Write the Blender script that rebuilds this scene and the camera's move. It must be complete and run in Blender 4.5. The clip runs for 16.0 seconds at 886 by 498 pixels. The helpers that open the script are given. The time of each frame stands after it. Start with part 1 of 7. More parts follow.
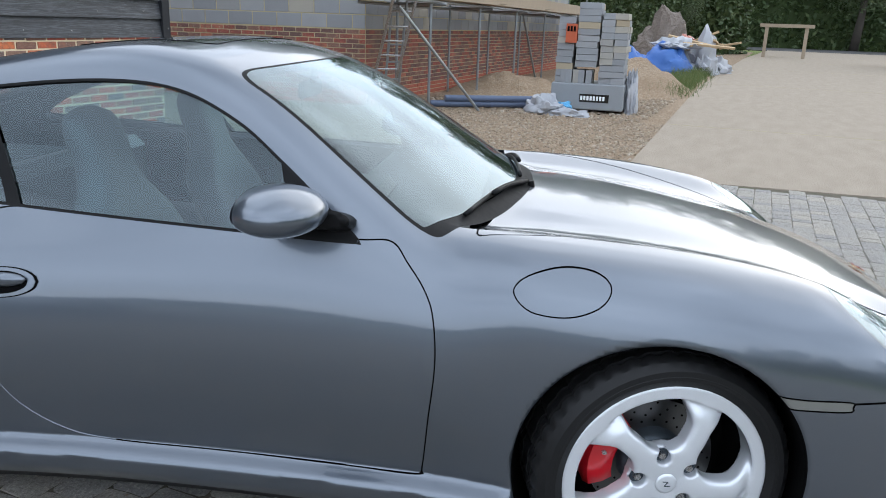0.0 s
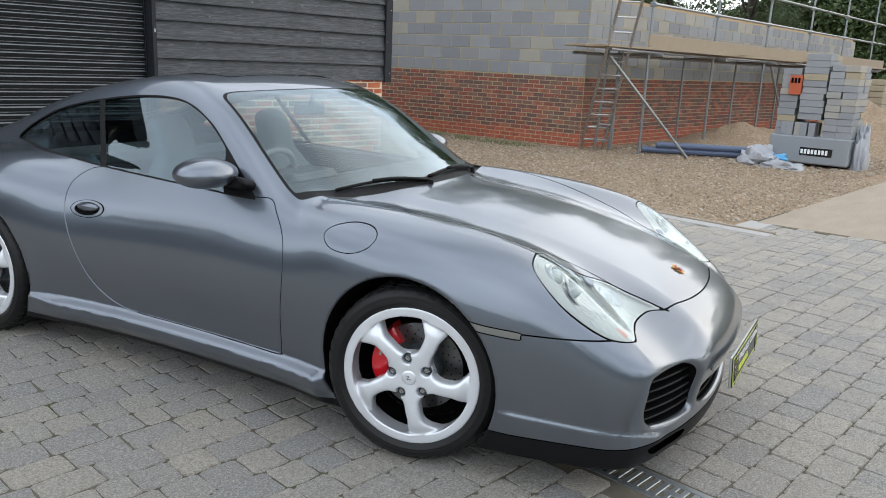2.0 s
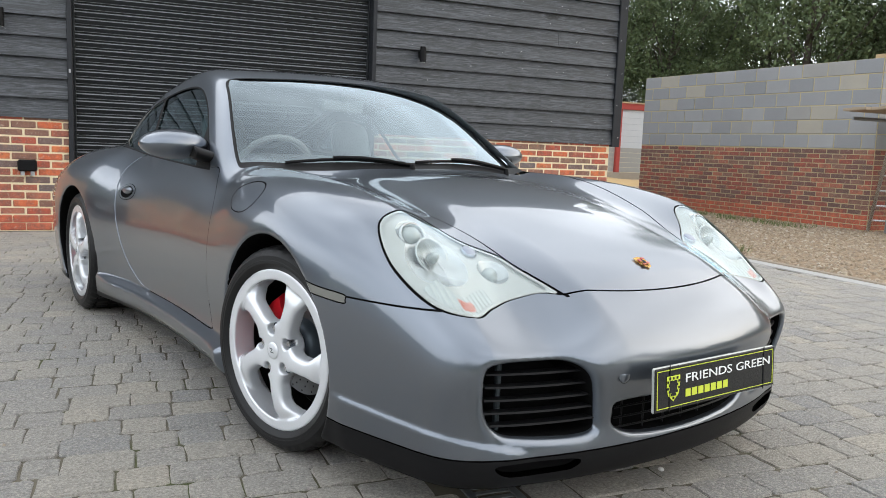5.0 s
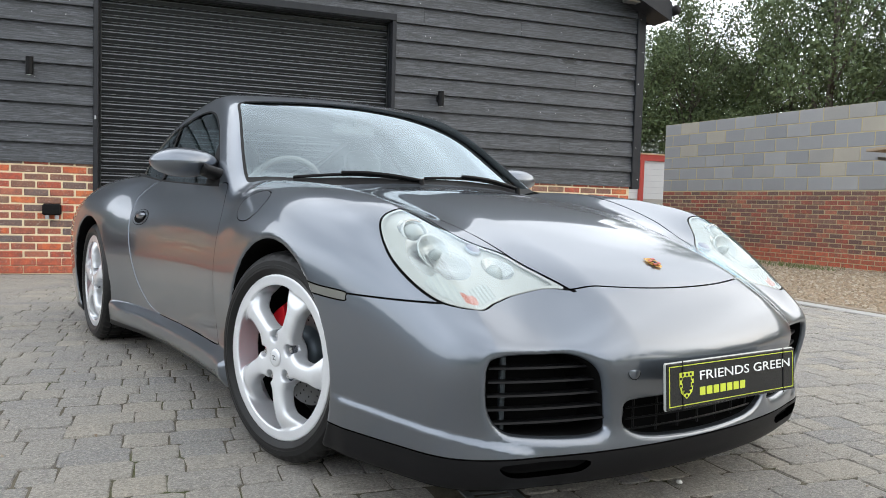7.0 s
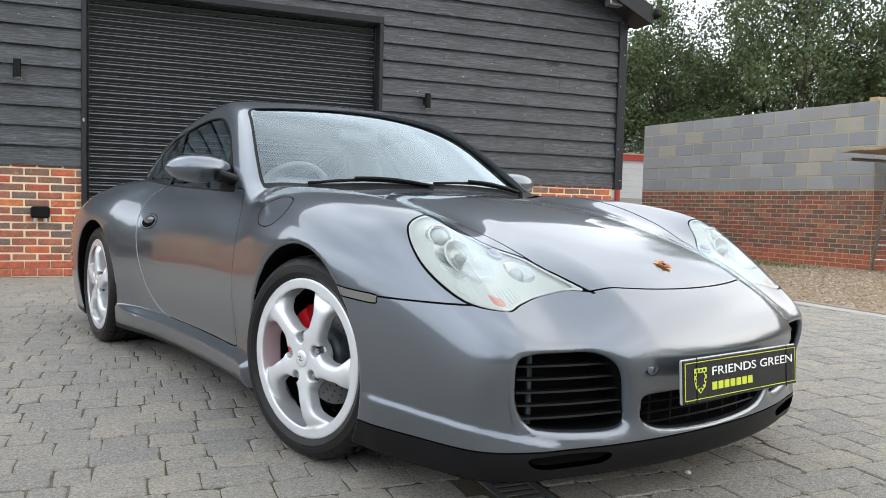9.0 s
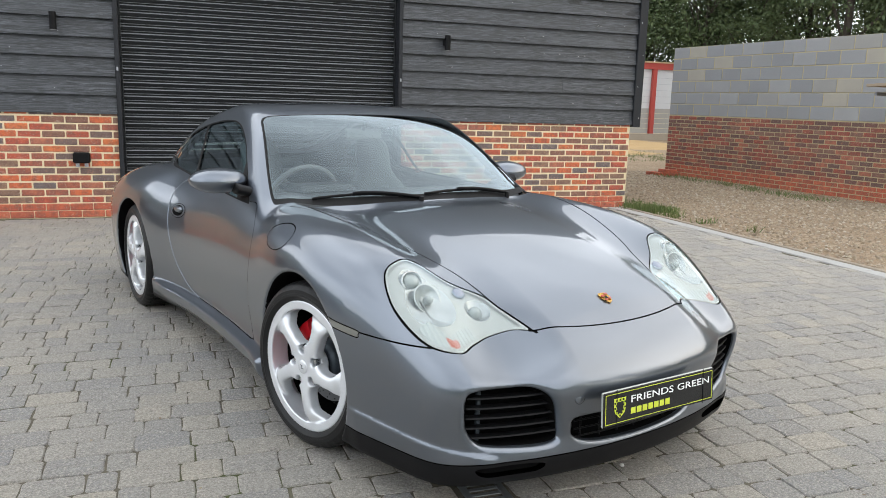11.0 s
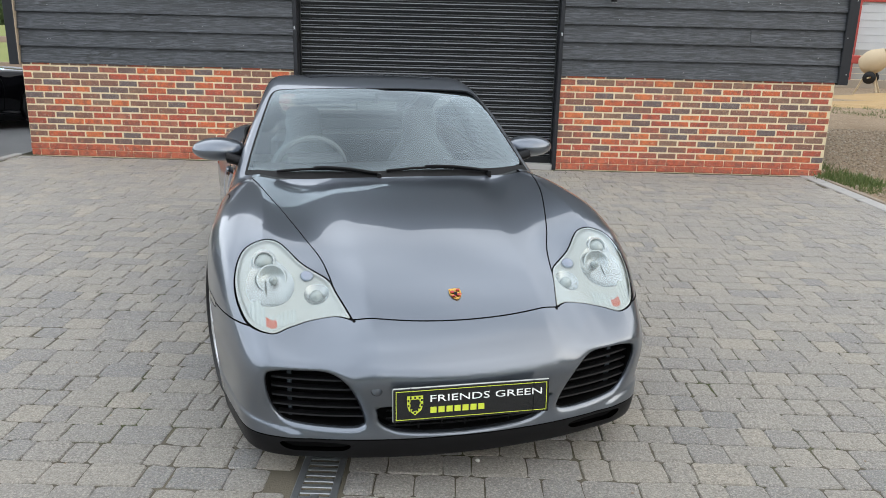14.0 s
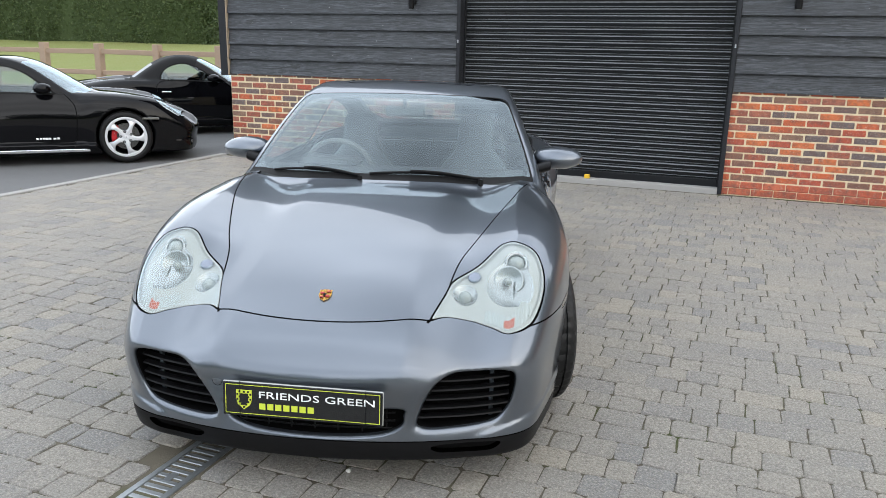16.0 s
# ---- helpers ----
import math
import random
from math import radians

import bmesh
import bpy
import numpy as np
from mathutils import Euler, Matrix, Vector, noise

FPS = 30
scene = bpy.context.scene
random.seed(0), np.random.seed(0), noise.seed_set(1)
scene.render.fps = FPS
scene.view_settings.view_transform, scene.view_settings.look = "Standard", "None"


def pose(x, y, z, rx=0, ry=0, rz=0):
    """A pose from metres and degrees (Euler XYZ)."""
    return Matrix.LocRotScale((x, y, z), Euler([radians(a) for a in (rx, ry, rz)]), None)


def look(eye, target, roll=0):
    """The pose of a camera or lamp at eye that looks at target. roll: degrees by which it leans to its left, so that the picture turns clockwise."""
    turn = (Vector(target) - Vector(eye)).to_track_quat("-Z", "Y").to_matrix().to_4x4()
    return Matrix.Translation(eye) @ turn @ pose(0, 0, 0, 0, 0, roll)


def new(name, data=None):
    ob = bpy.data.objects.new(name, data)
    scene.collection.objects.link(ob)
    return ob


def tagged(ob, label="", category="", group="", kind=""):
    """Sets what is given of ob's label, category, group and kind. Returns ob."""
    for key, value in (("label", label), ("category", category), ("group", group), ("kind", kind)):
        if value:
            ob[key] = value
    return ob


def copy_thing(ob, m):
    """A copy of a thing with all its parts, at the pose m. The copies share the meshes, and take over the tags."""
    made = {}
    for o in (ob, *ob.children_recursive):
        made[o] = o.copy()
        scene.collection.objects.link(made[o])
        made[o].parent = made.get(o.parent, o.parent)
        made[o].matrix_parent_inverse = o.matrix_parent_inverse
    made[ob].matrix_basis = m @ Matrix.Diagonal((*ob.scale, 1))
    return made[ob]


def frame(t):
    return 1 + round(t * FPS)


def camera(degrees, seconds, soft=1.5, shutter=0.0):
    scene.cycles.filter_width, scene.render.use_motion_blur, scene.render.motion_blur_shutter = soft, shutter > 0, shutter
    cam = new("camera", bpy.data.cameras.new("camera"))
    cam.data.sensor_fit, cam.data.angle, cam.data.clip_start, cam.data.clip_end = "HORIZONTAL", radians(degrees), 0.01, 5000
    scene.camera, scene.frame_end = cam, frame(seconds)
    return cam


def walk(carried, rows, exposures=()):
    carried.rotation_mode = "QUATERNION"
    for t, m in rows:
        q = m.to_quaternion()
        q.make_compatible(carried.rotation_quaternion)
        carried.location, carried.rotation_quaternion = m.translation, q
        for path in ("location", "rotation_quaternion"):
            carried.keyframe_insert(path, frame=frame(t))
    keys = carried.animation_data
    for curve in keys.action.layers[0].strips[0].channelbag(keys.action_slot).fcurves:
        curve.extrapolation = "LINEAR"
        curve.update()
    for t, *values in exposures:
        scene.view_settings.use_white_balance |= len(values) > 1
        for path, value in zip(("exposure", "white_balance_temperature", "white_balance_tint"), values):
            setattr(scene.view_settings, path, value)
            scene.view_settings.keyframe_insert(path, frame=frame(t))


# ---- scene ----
cam = camera(59.9, 16.0, soft=0.9)
PATH = [
    (0, (-3.753, -6.212, 1.342), (-1.971, -5.502, 0.778), 2.0),
    (0.5, (-3.858, -6.636, 1.368), (-2.146, -5.745, 0.845), 2.1),
    (1, (-3.871, -7.092, 1.37), (-2.249, -6.035, 0.869), 2.2),
    (1.5, (-3.882, -7.503, 1.383), (-2.364, -6.294, 0.899), 2.3),
    (2, (-3.783, -7.883, 1.374), (-2.374, -6.546, 0.899), 2.6),
    (2.5, (-3.578, -8.135, 1.364), (-2.284, -6.681, 0.901), 2.6),
    (3, (-3.307, -8.261, 1.359), (-2.128, -6.709, 0.91), 2.6),
    (3.5, (-3.025, -8.385, 1.346), (-1.976, -6.737, 0.921), 2.7),
    (4, (-2.746, -8.409, 1.29), (-1.828, -6.674, 0.908), 2.6),
    (4.5, (-2.529, -8.413, 1.09), (-1.725, -6.61, 0.771), 2.6),
    (7, (-2.397, -8.408, 0.782), (-1.707, -6.534, 0.669), 1.7),
    (7.5, (-2.436, -8.414, 0.781), (-1.721, -6.55, 0.671), 1.6),
    (8, (-2.476, -8.415, 0.784), (-1.743, -6.558, 0.675), 1.5),
    (8.5, (-2.525, -8.424, 0.789), (-1.781, -6.571, 0.68), 1.5),
    (9, (-2.556, -8.453, 0.798), (-1.808, -6.602, 0.685), 1.5),
    (11.5, (-2.459, -8.985, 1.426), (-1.864, -7.132, 0.968), 1.7),
    (12, (-2.287, -9.089, 1.512), (-1.775, -7.229, 0.983), 1.7),
    (12.5, (-2.039, -9.141, 1.532), (-1.635, -7.264, 0.972), 1.6),
    (13, (-1.731, -9.184, 1.535), (-1.458, -7.285, 0.971), 1.5),
    (13.5, (-1.422, -9.152, 1.51), (-1.298, -7.234, 0.959), 1.5),
    (14, (-1.081, -9.119, 1.507), (-1.118, -7.193, 0.971), 1.4),
    (14.5, (-0.714, -9.147, 1.505), (-0.918, -7.227, 0.985), 1.2),
    (15, (-0.413, -9.046, 1.479), (-0.784, -7.149, 0.965), 1.2),
    (15.5, (-0.133, -8.894, 1.47), (-0.667, -7.034, 0.963), 1.2),
    (16, (0.184, -8.769, 1.46), (-0.506, -6.96, 0.956), 1.2),
]
LIGHT = [(0, -0.46, 5950, 6), (1.5, -0.45, 6250, 6), (3.5, -0.29, 6500, 6), (4.5, -0.21, 6600, 6), (7, -0.15, 6600, 6), (9, -0.15, 6600, 6), (11.5, -0.23, 6650, 6), (13, -0.28, 6600, 6), (14.5, -0.27, 6450, 6), (16, -0.22, 6350, 6)]
walk(cam, [(t, look(eye, target, roll)) for t, eye, target, roll in PATH], LIGHT)

# ---- sky and light: a bright, thinly clouded sky, the sun low and veiled in the east ----
SUN_WAY = Vector((0.86, -0.28, 0.36)).normalized()
world = bpy.data.worlds.new("sky")
scene.world = world
world.use_nodes = True
wn, wl = world.node_tree.nodes, world.node_tree.links
wn.clear()


def wmath(kind, a, b=0.0, c=0.0):
    m = wn.new("ShaderNodeMath")
    m.operation = kind
    for i, v in enumerate((a, b, c)):
        if isinstance(v, (int, float)):
            m.inputs[i].default_value = v
        else:
            wl.new(v, m.inputs[i])
    return m.outputs[0]


sky = wn.new("ShaderNodeTexSky")
sky.sky_type, sky.sun_disc, sky.sun_elevation, sky.sun_rotation = "NISHITA", False, math.asin(SUN_WAY.z), math.atan2(SUN_WAY.x, SUN_WAY.y)
sky.air_density, sky.dust_density = 1.0, 2.0
back = wn.new("ShaderNodeBackground")
back.inputs["Strength"].default_value = 0.15
where = wn.new("ShaderNodeTexCoord")
stretch = wn.new("ShaderNodeMapping")
stretch.inputs["Scale"].default_value = (1, 1, 2.8)
wl.new(where.outputs["Generated"], stretch.inputs["Vector"])
veil = wn.new("ShaderNodeTexNoise")
veil.inputs["Scale"].default_value, veil.inputs["Detail"].default_value, veil.inputs["Roughness"].default_value = 1.9, 3, 0.5
wl.new(stretch.outputs["Vector"], veil.inputs["Vector"])
# clouds are brightest towards the veiled sun
toward = wn.new("ShaderNodeVectorMath")
toward.operation = "DOT_PRODUCT"
toward.inputs[1].default_value = SUN_WAY
wl.new(where.outputs["Generated"], toward.inputs[0])
glow = wmath("POWER", wmath("MAXIMUM", toward.outputs["Value"], 0.0), 3.0)
height = wn.new("ShaderNodeSeparateXYZ")
wl.new(where.outputs["Generated"], height.inputs[0])
rise = wmath("MULTIPLY_ADD", wmath("MAXIMUM", height.outputs["Z"], 0.0), -0.12, 1.06)
thick = wmath("MULTIPLY", wmath("MULTIPLY_ADD", veil.outputs["Fac"], 0.9, 0.55), rise)
cloud_tone = wn.new("ShaderNodeVectorMath")
cloud_tone.operation = "SCALE"
cloud_tone.inputs[0].default_value = (17.2, 17.8, 19.5)
wl.new(thick, cloud_tone.inputs["Scale"])
warm_tone = wn.new("ShaderNodeVectorMath")
warm_tone.operation = "SCALE"
warm_tone.inputs[0].default_value = (4.5, 3.6, 2.4)
wl.new(wmath("MULTIPLY", glow, thick), warm_tone.inputs["Scale"])
tone = wn.new("ShaderNodeVectorMath")
wl.new(cloud_tone.outputs["Vector"], tone.inputs[0])
wl.new(warm_tone.outputs["Vector"], tone.inputs[1])
cover = wmath("MULTIPLY_ADD", veil.outputs["Fac"], 0.7, 0.45)
cloud = wn.new("ShaderNodeMix")
cloud.data_type = "RGBA"
cloud.clamp_factor = True
wl.new(cover, cloud.inputs["Factor"])
wl.new(sky.outputs["Color"], cloud.inputs["A"])
wl.new(tone.outputs["Vector"], cloud.inputs["B"])
wl.new(cloud.outputs["Result"], back.inputs["Color"])
wl.new(back.outputs["Background"], wn.new("ShaderNodeOutputWorld").inputs["Surface"])

sun = new("sun", bpy.data.lights.new("sun", "SUN"))
sun.data.energy, sun.data.angle, sun.data.color = 0.5, radians(90), (1.0, 0.76, 0.50)
sun.matrix_world = look(SUN_WAY * 60, (0, 0, 0))

# ---- materials ----
def material(name, colour=(0.5, 0.5, 0.5), rough=0.5, metal=0.0, coat=0.0, spec=0.5):
    m = bpy.data.materials.new(name)
    m.use_nodes = True
    b = m.node_tree.nodes["Principled BSDF"]
    b.inputs["Base Color"].default_value = (*colour, 1)
    b.inputs["Roughness"].default_value, b.inputs["Metallic"].default_value = rough, metal
    b.inputs["Coat Weight"].default_value, b.inputs["Coat Roughness"].default_value = coat, 0.03
    b.inputs["Specular IOR Level"].default_value = spec
    return m


class Nodes:
    """Short ways to lay nodes into a material."""

    def __init__(self, m):
        self.n, self.l = m.node_tree.nodes, m.node_tree.links
        self.bsdf = self.n["Principled BSDF"]

    def add(self, kind, **values):
        node = self.n.new(kind)
        for k, v in values.items():
            node.inputs[k.replace("_", " ")].default_value = v
        return node

    def place(self, scale=(1, 1, 1), own=True):
        c = self.n.new("ShaderNodeTexCoord")
        m = self.add("ShaderNodeMapping", Scale=scale)
        self.l.new(c.outputs["Object"], m.inputs["Vector"])
        return m.outputs["Vector"]

    def world(self, scale=(1, 1, 1)):
        c = self.n.new("ShaderNodeNewGeometry")
        m = self.add("ShaderNodeMapping", Scale=scale)
        self.l.new(c.outputs["Position"], m.inputs["Vector"])
        return m.outputs["Vector"]

    def noise(self, vector, scale, detail=4, rough=0.6, distort=0.0):
        t = self.add("ShaderNodeTexNoise", Scale=scale, Detail=detail, Roughness=rough, Distortion=distort)
        self.l.new(vector, t.inputs["Vector"])
        return t.outputs["Fac"]

    def voronoi(self, vector, scale, out="Color"):
        t = self.add("ShaderNodeTexVoronoi", Scale=scale)
        self.l.new(vector, t.inputs["Vector"])
        return t.outputs[out]

    def chance(self):
        return self.n.new("ShaderNodeObjectInfo").outputs["Random"]

    def island(self):
        return self.n.new("ShaderNodeNewGeometry").outputs["Random Per Island"]

    def ramp(self, fac, *stops):
        r = self.n.new("ShaderNodeValToRGB")
        e = r.color_ramp.elements
        while len(e) < len(stops):
            e.new(0.5)
        for el, (pos, col) in zip(e, stops):
            el.position, el.color = pos, (*col, 1) if len(col) == 3 else col
        self.l.new(fac, r.inputs["Fac"])
        return r.outputs["Color"]

    def mix(self, fac, a, b, kind="MIX"):
        m = self.n.new("ShaderNodeMix")
        m.data_type, m.blend_type = "RGBA", kind
        for key, v in (("Factor", fac), ("A", a), ("B", b)):
            if isinstance(v, (int, float)):
                m.inputs[key].default_value = v
            elif isinstance(v, tuple):
                m.inputs[key].default_value = (*v, 1)
            else:
                self.l.new(v, m.inputs[key])
        return m.outputs["Result"]

    def math(self, kind, a, b=0.0):
        m = self.n.new("ShaderNodeMath")
        m.operation = kind
        for i, v in enumerate((a, b)):
            if isinstance(v, (int, float)):
                m.inputs[i].default_value = v
            else:
                self.l.new(v, m.inputs[i])
        return m.outputs[0]

    def set(self, key, value):
        self.l.new(value, self.bsdf.inputs[key])

    def bump(self, height, strength=0.3, distance=0.01):
        b = self.add("ShaderNodeBump", Strength=strength, Distance=distance)
        self.l.new(height, b.inputs["Height"])
        self.l.new(b.outputs["Normal"], self.bsdf.inputs["Normal"])


def speckled(name, a, b, scale=8.0, rough=0.6, metal=0.0, bump=0.15, distance=0.004, fine=60.0, coat=0.0, world=False, stretch=(1, 1, 1), spec=0.5):
    """A surface that runs between two colours at two scales, with a fine relief."""
    m = material(name, a, rough, metal, coat, spec)
    k = Nodes(m)
    v = k.world(stretch) if world else k.place(stretch)
    big, small = k.noise(v, scale), k.noise(v, fine, 3)
    k.set("Base Color", k.mix(k.math("ADD", k.math("MULTIPLY", big, 0.65), k.math("MULTIPLY", small, 0.35)), a, b))
    k.set("Roughness", k.math("ADD", k.math("MULTIPLY", k.math("SUBTRACT", small, 0.5), 0.25), rough))
    if bump:
        k.bump(small, bump, distance)
    return m


def clear_glass(name, tint, gloss=0.05):
    """Thin clear glass: see-through, with gloss that rises at a slant."""
    m = bpy.data.materials.new(name)
    m.use_nodes = True
    n, l = m.node_tree.nodes, m.node_tree.links
    n.clear()
    out, mix = n.new("ShaderNodeOutputMaterial"), n.new("ShaderNodeMixShader")
    see, shine, lw = n.new("ShaderNodeBsdfTransparent"), n.new("ShaderNodeBsdfGlossy"), n.new("ShaderNodeLayerWeight")
    see.inputs["Color"].default_value = (*tint, 1)
    shine.inputs["Roughness"].default_value = 0.0
    shine.inputs["Color"].default_value = (0.82, 0.94, 1.0, 1)
    lw.inputs["Blend"].default_value = 0.5
    power, rise = n.new("ShaderNodeMath"), n.new("ShaderNodeMath")
    power.operation, power.inputs[1].default_value = "POWER", 3.2
    rise.operation, rise.inputs[1].default_value, rise.inputs[2].default_value = "MULTIPLY_ADD", 1 - gloss, gloss
    l.new(lw.outputs["Facing"], power.inputs[0])
    l.new(power.outputs[0], rise.inputs[0])
    l.new(rise.outputs[0], mix.inputs[0])
    l.new(see.outputs[0], mix.inputs[1])
    l.new(shine.outputs[0], mix.inputs[2])
    l.new(mix.outputs[0], out.inputs["Surface"])
    return m


def car_paint(name, colour, metal, rough, flake=0.02, gloss=1.5):
    m = material(name, colour, rough, metal, 1.0)
    k = Nodes(m)
    v = k.place()
    k.set("Base Color", k.mix(k.math("MULTIPLY", k.noise(v, 700, 1), 0.5), colour, tuple(c * 1.35 for c in colour)))
    k.bsdf.inputs["Coat IOR"].default_value = gloss
    k.bsdf.inputs["Coat Roughness"].default_value = 0.018
    k.bump(k.noise(v, 1100, 1), flake, 0.0006)
    return m


PAINT = car_paint("grey_metallic_paint", (0.134, 0.153, 0.182), 0.85, 0.29, gloss=1.57)
BLACK_PAINT = material("black_paint", (0.003, 0.003, 0.004), 0.04, 0.0, 0.0, 0.26)
GLASS = clear_glass("car_glass", (0.68, 0.75, 0.75), 0.095)
SIDE_PANE = clear_glass("car_side_glass", (0.62, 0.80, 0.83), 0.10)
LENS = clear_glass("lamp_lens", (0.91, 0.93, 0.925), 0.04)
PLASTIC = speckled("black_plastic", (0.006, 0.006, 0.0065), (0.011, 0.011, 0.012), 20, 0.42, bump=0.1, distance=0.001, fine=400, spec=0.12)
RUBBER = speckled("rubber_seal", (0.010, 0.010, 0.011), (0.018, 0.018, 0.018), 20, 0.55, bump=0.05, distance=0.001, spec=0.1)
TYRE = speckled("tyre_rubber", (0.008, 0.008, 0.0085), (0.015, 0.015, 0.0155), 9, 0.45, bump=0.2, distance=0.001, fine=200, spec=0.25)
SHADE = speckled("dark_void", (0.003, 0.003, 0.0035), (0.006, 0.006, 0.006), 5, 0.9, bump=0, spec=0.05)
ALLOY = car_paint("silver_wheel_paint", (0.66, 0.68, 0.71), 0.40, 0.33, 0.01, 1.5)
STEEL = speckled("bright_steel", (0.55, 0.55, 0.56), (0.42, 0.42, 0.43), 30, 0.28, 1.0, 0.05, 0.001, 300)
DISC = speckled("brake_disc_steel", (0.17, 0.17, 0.17), (0.10, 0.10, 0.10), 14, 0.35, 1.0, 0.1, 0.0008, 300)
HUB_GREY = speckled("hub_casting", (0.10, 0.12, 0.14), (0.07, 0.085, 0.10), 12, 0.5, 0.6, 0.2, 0.001, 100)
CALIPER = material("red_caliper_paint", (0.62, 0.012, 0.022), 0.3, 0.0, 0.6)
CHROME = material("chrome", (0.80, 0.81, 0.82), 0.08, 1.0)
SILVERED = speckled("lamp_reflector", (0.50, 0.52, 0.52), (0.36, 0.38, 0.38), 30, 0.22, 0.7, 0.1, 0.001, 150)
MILKY = speckled("milky_lamp_trim", (0.44, 0.455, 0.44), (0.34, 0.355, 0.34), 25, 0.35, 0.15, 0.1, 0.001, 150)
AMBER = material("amber_lens", (0.40, 0.13, 0.09), 0.3)
LEATHER = speckled("black_leather", (0.045, 0.045, 0.048), (0.065, 0.065, 0.068), 14, 0.42, bump=0.3, distance=0.001, fine=350)
SEAT = speckled("grey_leather", (0.085, 0.085, 0.088), (0.12, 0.12, 0.123), 14, 0.42, bump=0.3, distance=0.001, fine=350)
CLOTH = speckled("dark_lining", (0.018, 0.018, 0.019), (0.028, 0.028, 0.029), 18, 0.85, bump=0.3, distance=0.001, fine=500)
# ---- the shape of the coupe: a smooth solid, x ahead of the front axle, y to its left, z up ----
def curve(*knots):
    """A smooth curve (natural cubic spline) through the knots (place, value), straight beyond its ends."""
    a, b = np.array(knots, float).T
    n, h = len(a), np.diff(a)
    m, r = np.eye(n), np.zeros(n)
    for i in range(1, n - 1):
        m[i, i - 1 : i + 2] = h[i - 1], 2 * (h[i - 1] + h[i]), h[i]
        r[i] = 6 * ((b[i + 1] - b[i]) / h[i] - (b[i] - b[i - 1]) / h[i - 1])
    c = np.linalg.solve(m, r)
    first = (b[1] - b[0]) / h[0] - h[0] * (2 * c[0] + c[1]) / 6
    last = (b[-1] - b[-2]) / h[-1] + h[-1] * (c[-2] + 2 * c[-1]) / 6

    def at(x):
        x = np.asarray(x, float)
        t = np.clip(x, a[0], a[-1])
        i = np.clip(np.searchsorted(a, t) - 1, 0, n - 2)
        u, v = a[i + 1] - t, t - a[i]
        y = (c[i] * u**3 + c[i + 1] * v**3) / (6 * h[i]) + (b[i] / h[i] - c[i] * h[i] / 6) * u + (b[i + 1] / h[i] - c[i + 1] * h[i] / 6) * v
        return y + np.minimum(x - a[0], 0) * first + np.maximum(x - a[-1], 0) * last

    return at


def ease(a, b, x):
    t = np.clip((x - a) / (b - a), 0, 1)
    return t * t * (3 - 2 * t)


def smax(a, b, k):
    h = np.maximum(k - np.abs(a - b), 0) / k
    return np.maximum(a, b) + h * h * h * k / 6


def smin(a, b, k):
    return -smax(-a, -b, k)


def outline(*knots, n=12):
    """A closed smooth outline through the knots (a, b), as a fine polygon."""
    k = np.array(knots, float)
    t = np.linspace(0, 1, n, endpoint=False)[:, None]
    p0, p1, p2, p3 = (np.roll(k, s, 0) for s in (1, 0, -1, -2))
    pts = []
    for a, b, c, d in zip(p0, p1, p2, p3):
        pts.append(0.5 * (2 * b + (c - a) * t + (2 * a - 5 * b + 4 * c - d) * t**2 + (3 * b - a - 3 * c + d) * t**3))
    return np.concatenate(pts)


def inside_of(poly):
    """Signed distance to a polygon, positive inside."""
    a, b = poly, np.roll(poly, -1, 0)

    def at(u, w):
        u, w = np.broadcast_arrays(np.asarray(u, float), np.asarray(w, float))
        best, odd = np.full(u.shape, 1e9), np.zeros(u.shape, bool)
        for (ax, ay), (bx, by) in zip(a, b):
            dx, dy = bx - ax, by - ay
            t = np.clip(((u - ax) * dx + (w - ay) * dy) / (dx * dx + dy * dy + 1e-12), 0, 1)
            best = np.minimum(best, (u - ax - t * dx) ** 2 + (w - ay - t * dy) ** 2)
            odd ^= ((ay > w) != (by > w)) & (u < ax + (w - ay) / (dy if abs(dy) > 1e-12 else 1e-12) * dx)
        return np.where(odd, 1, -1) * np.sqrt(best)

    return at


# ---- outlines of the coupe's panels ----
LAMP = inside_of(outline((0.7533, 0.3637), (0.7055, 0.4212), (0.6895, 0.4996), (0.7029, 0.5668), (0.7222, 0.6387), (0.6527, 0.712), (0.5135, 0.7499), (0.4065, 0.7227), (0.3751, 0.6548), (0.3756, 0.5897), (0.4561, 0.5197), (0.5377, 0.4316), (0.6257, 0.4027), (0.7512, 0.3661)))
BONNET = inside_of(outline((0.812, 0.0), (0.797, 0.19), (0.752, 0.362), (0.70, 0.386), (0.61, 0.409), (0.53, 0.421), (0.43, 0.443), (0.30, 0.490), (0.10, 0.552), (-0.10, 0.608), (-0.30, 0.650), (-0.42, 0.672), (-0.462, 0.66), (-0.43, 0.45), (-0.385, 0.2), (-0.37, 0.0), (-0.385, -0.2), (-0.43, -0.45), (0.0, -0.5), (0.75, -0.36), (0.797, -0.19)))
SIDE_GLASS = inside_of(outline((-2.405, 0.915), (-2.36, 0.96), (-2.24, 1.023), (-2.06, 1.088), (-1.75, 1.147), (-1.45, 1.176), (-1.24, 1.162), (-1.07, 1.094), (-0.943, 1.006), (-0.83, 0.917), (-0.735, 0.838), (-0.76, 0.829), (-1.04, 0.837), (-1.62, 0.857), (-1.97, 0.882), (-2.30, 0.905)))
DOOR_BACK = ((-1.1, 0.258), (-1.38, 0.260), (-1.51, 0.282), (-1.62, 0.355), (-1.69, 0.47), (-1.745, 0.60), (-1.772, 0.71), (-1.758, 0.80), (-1.66, 0.856), (-1.4, 0.857))
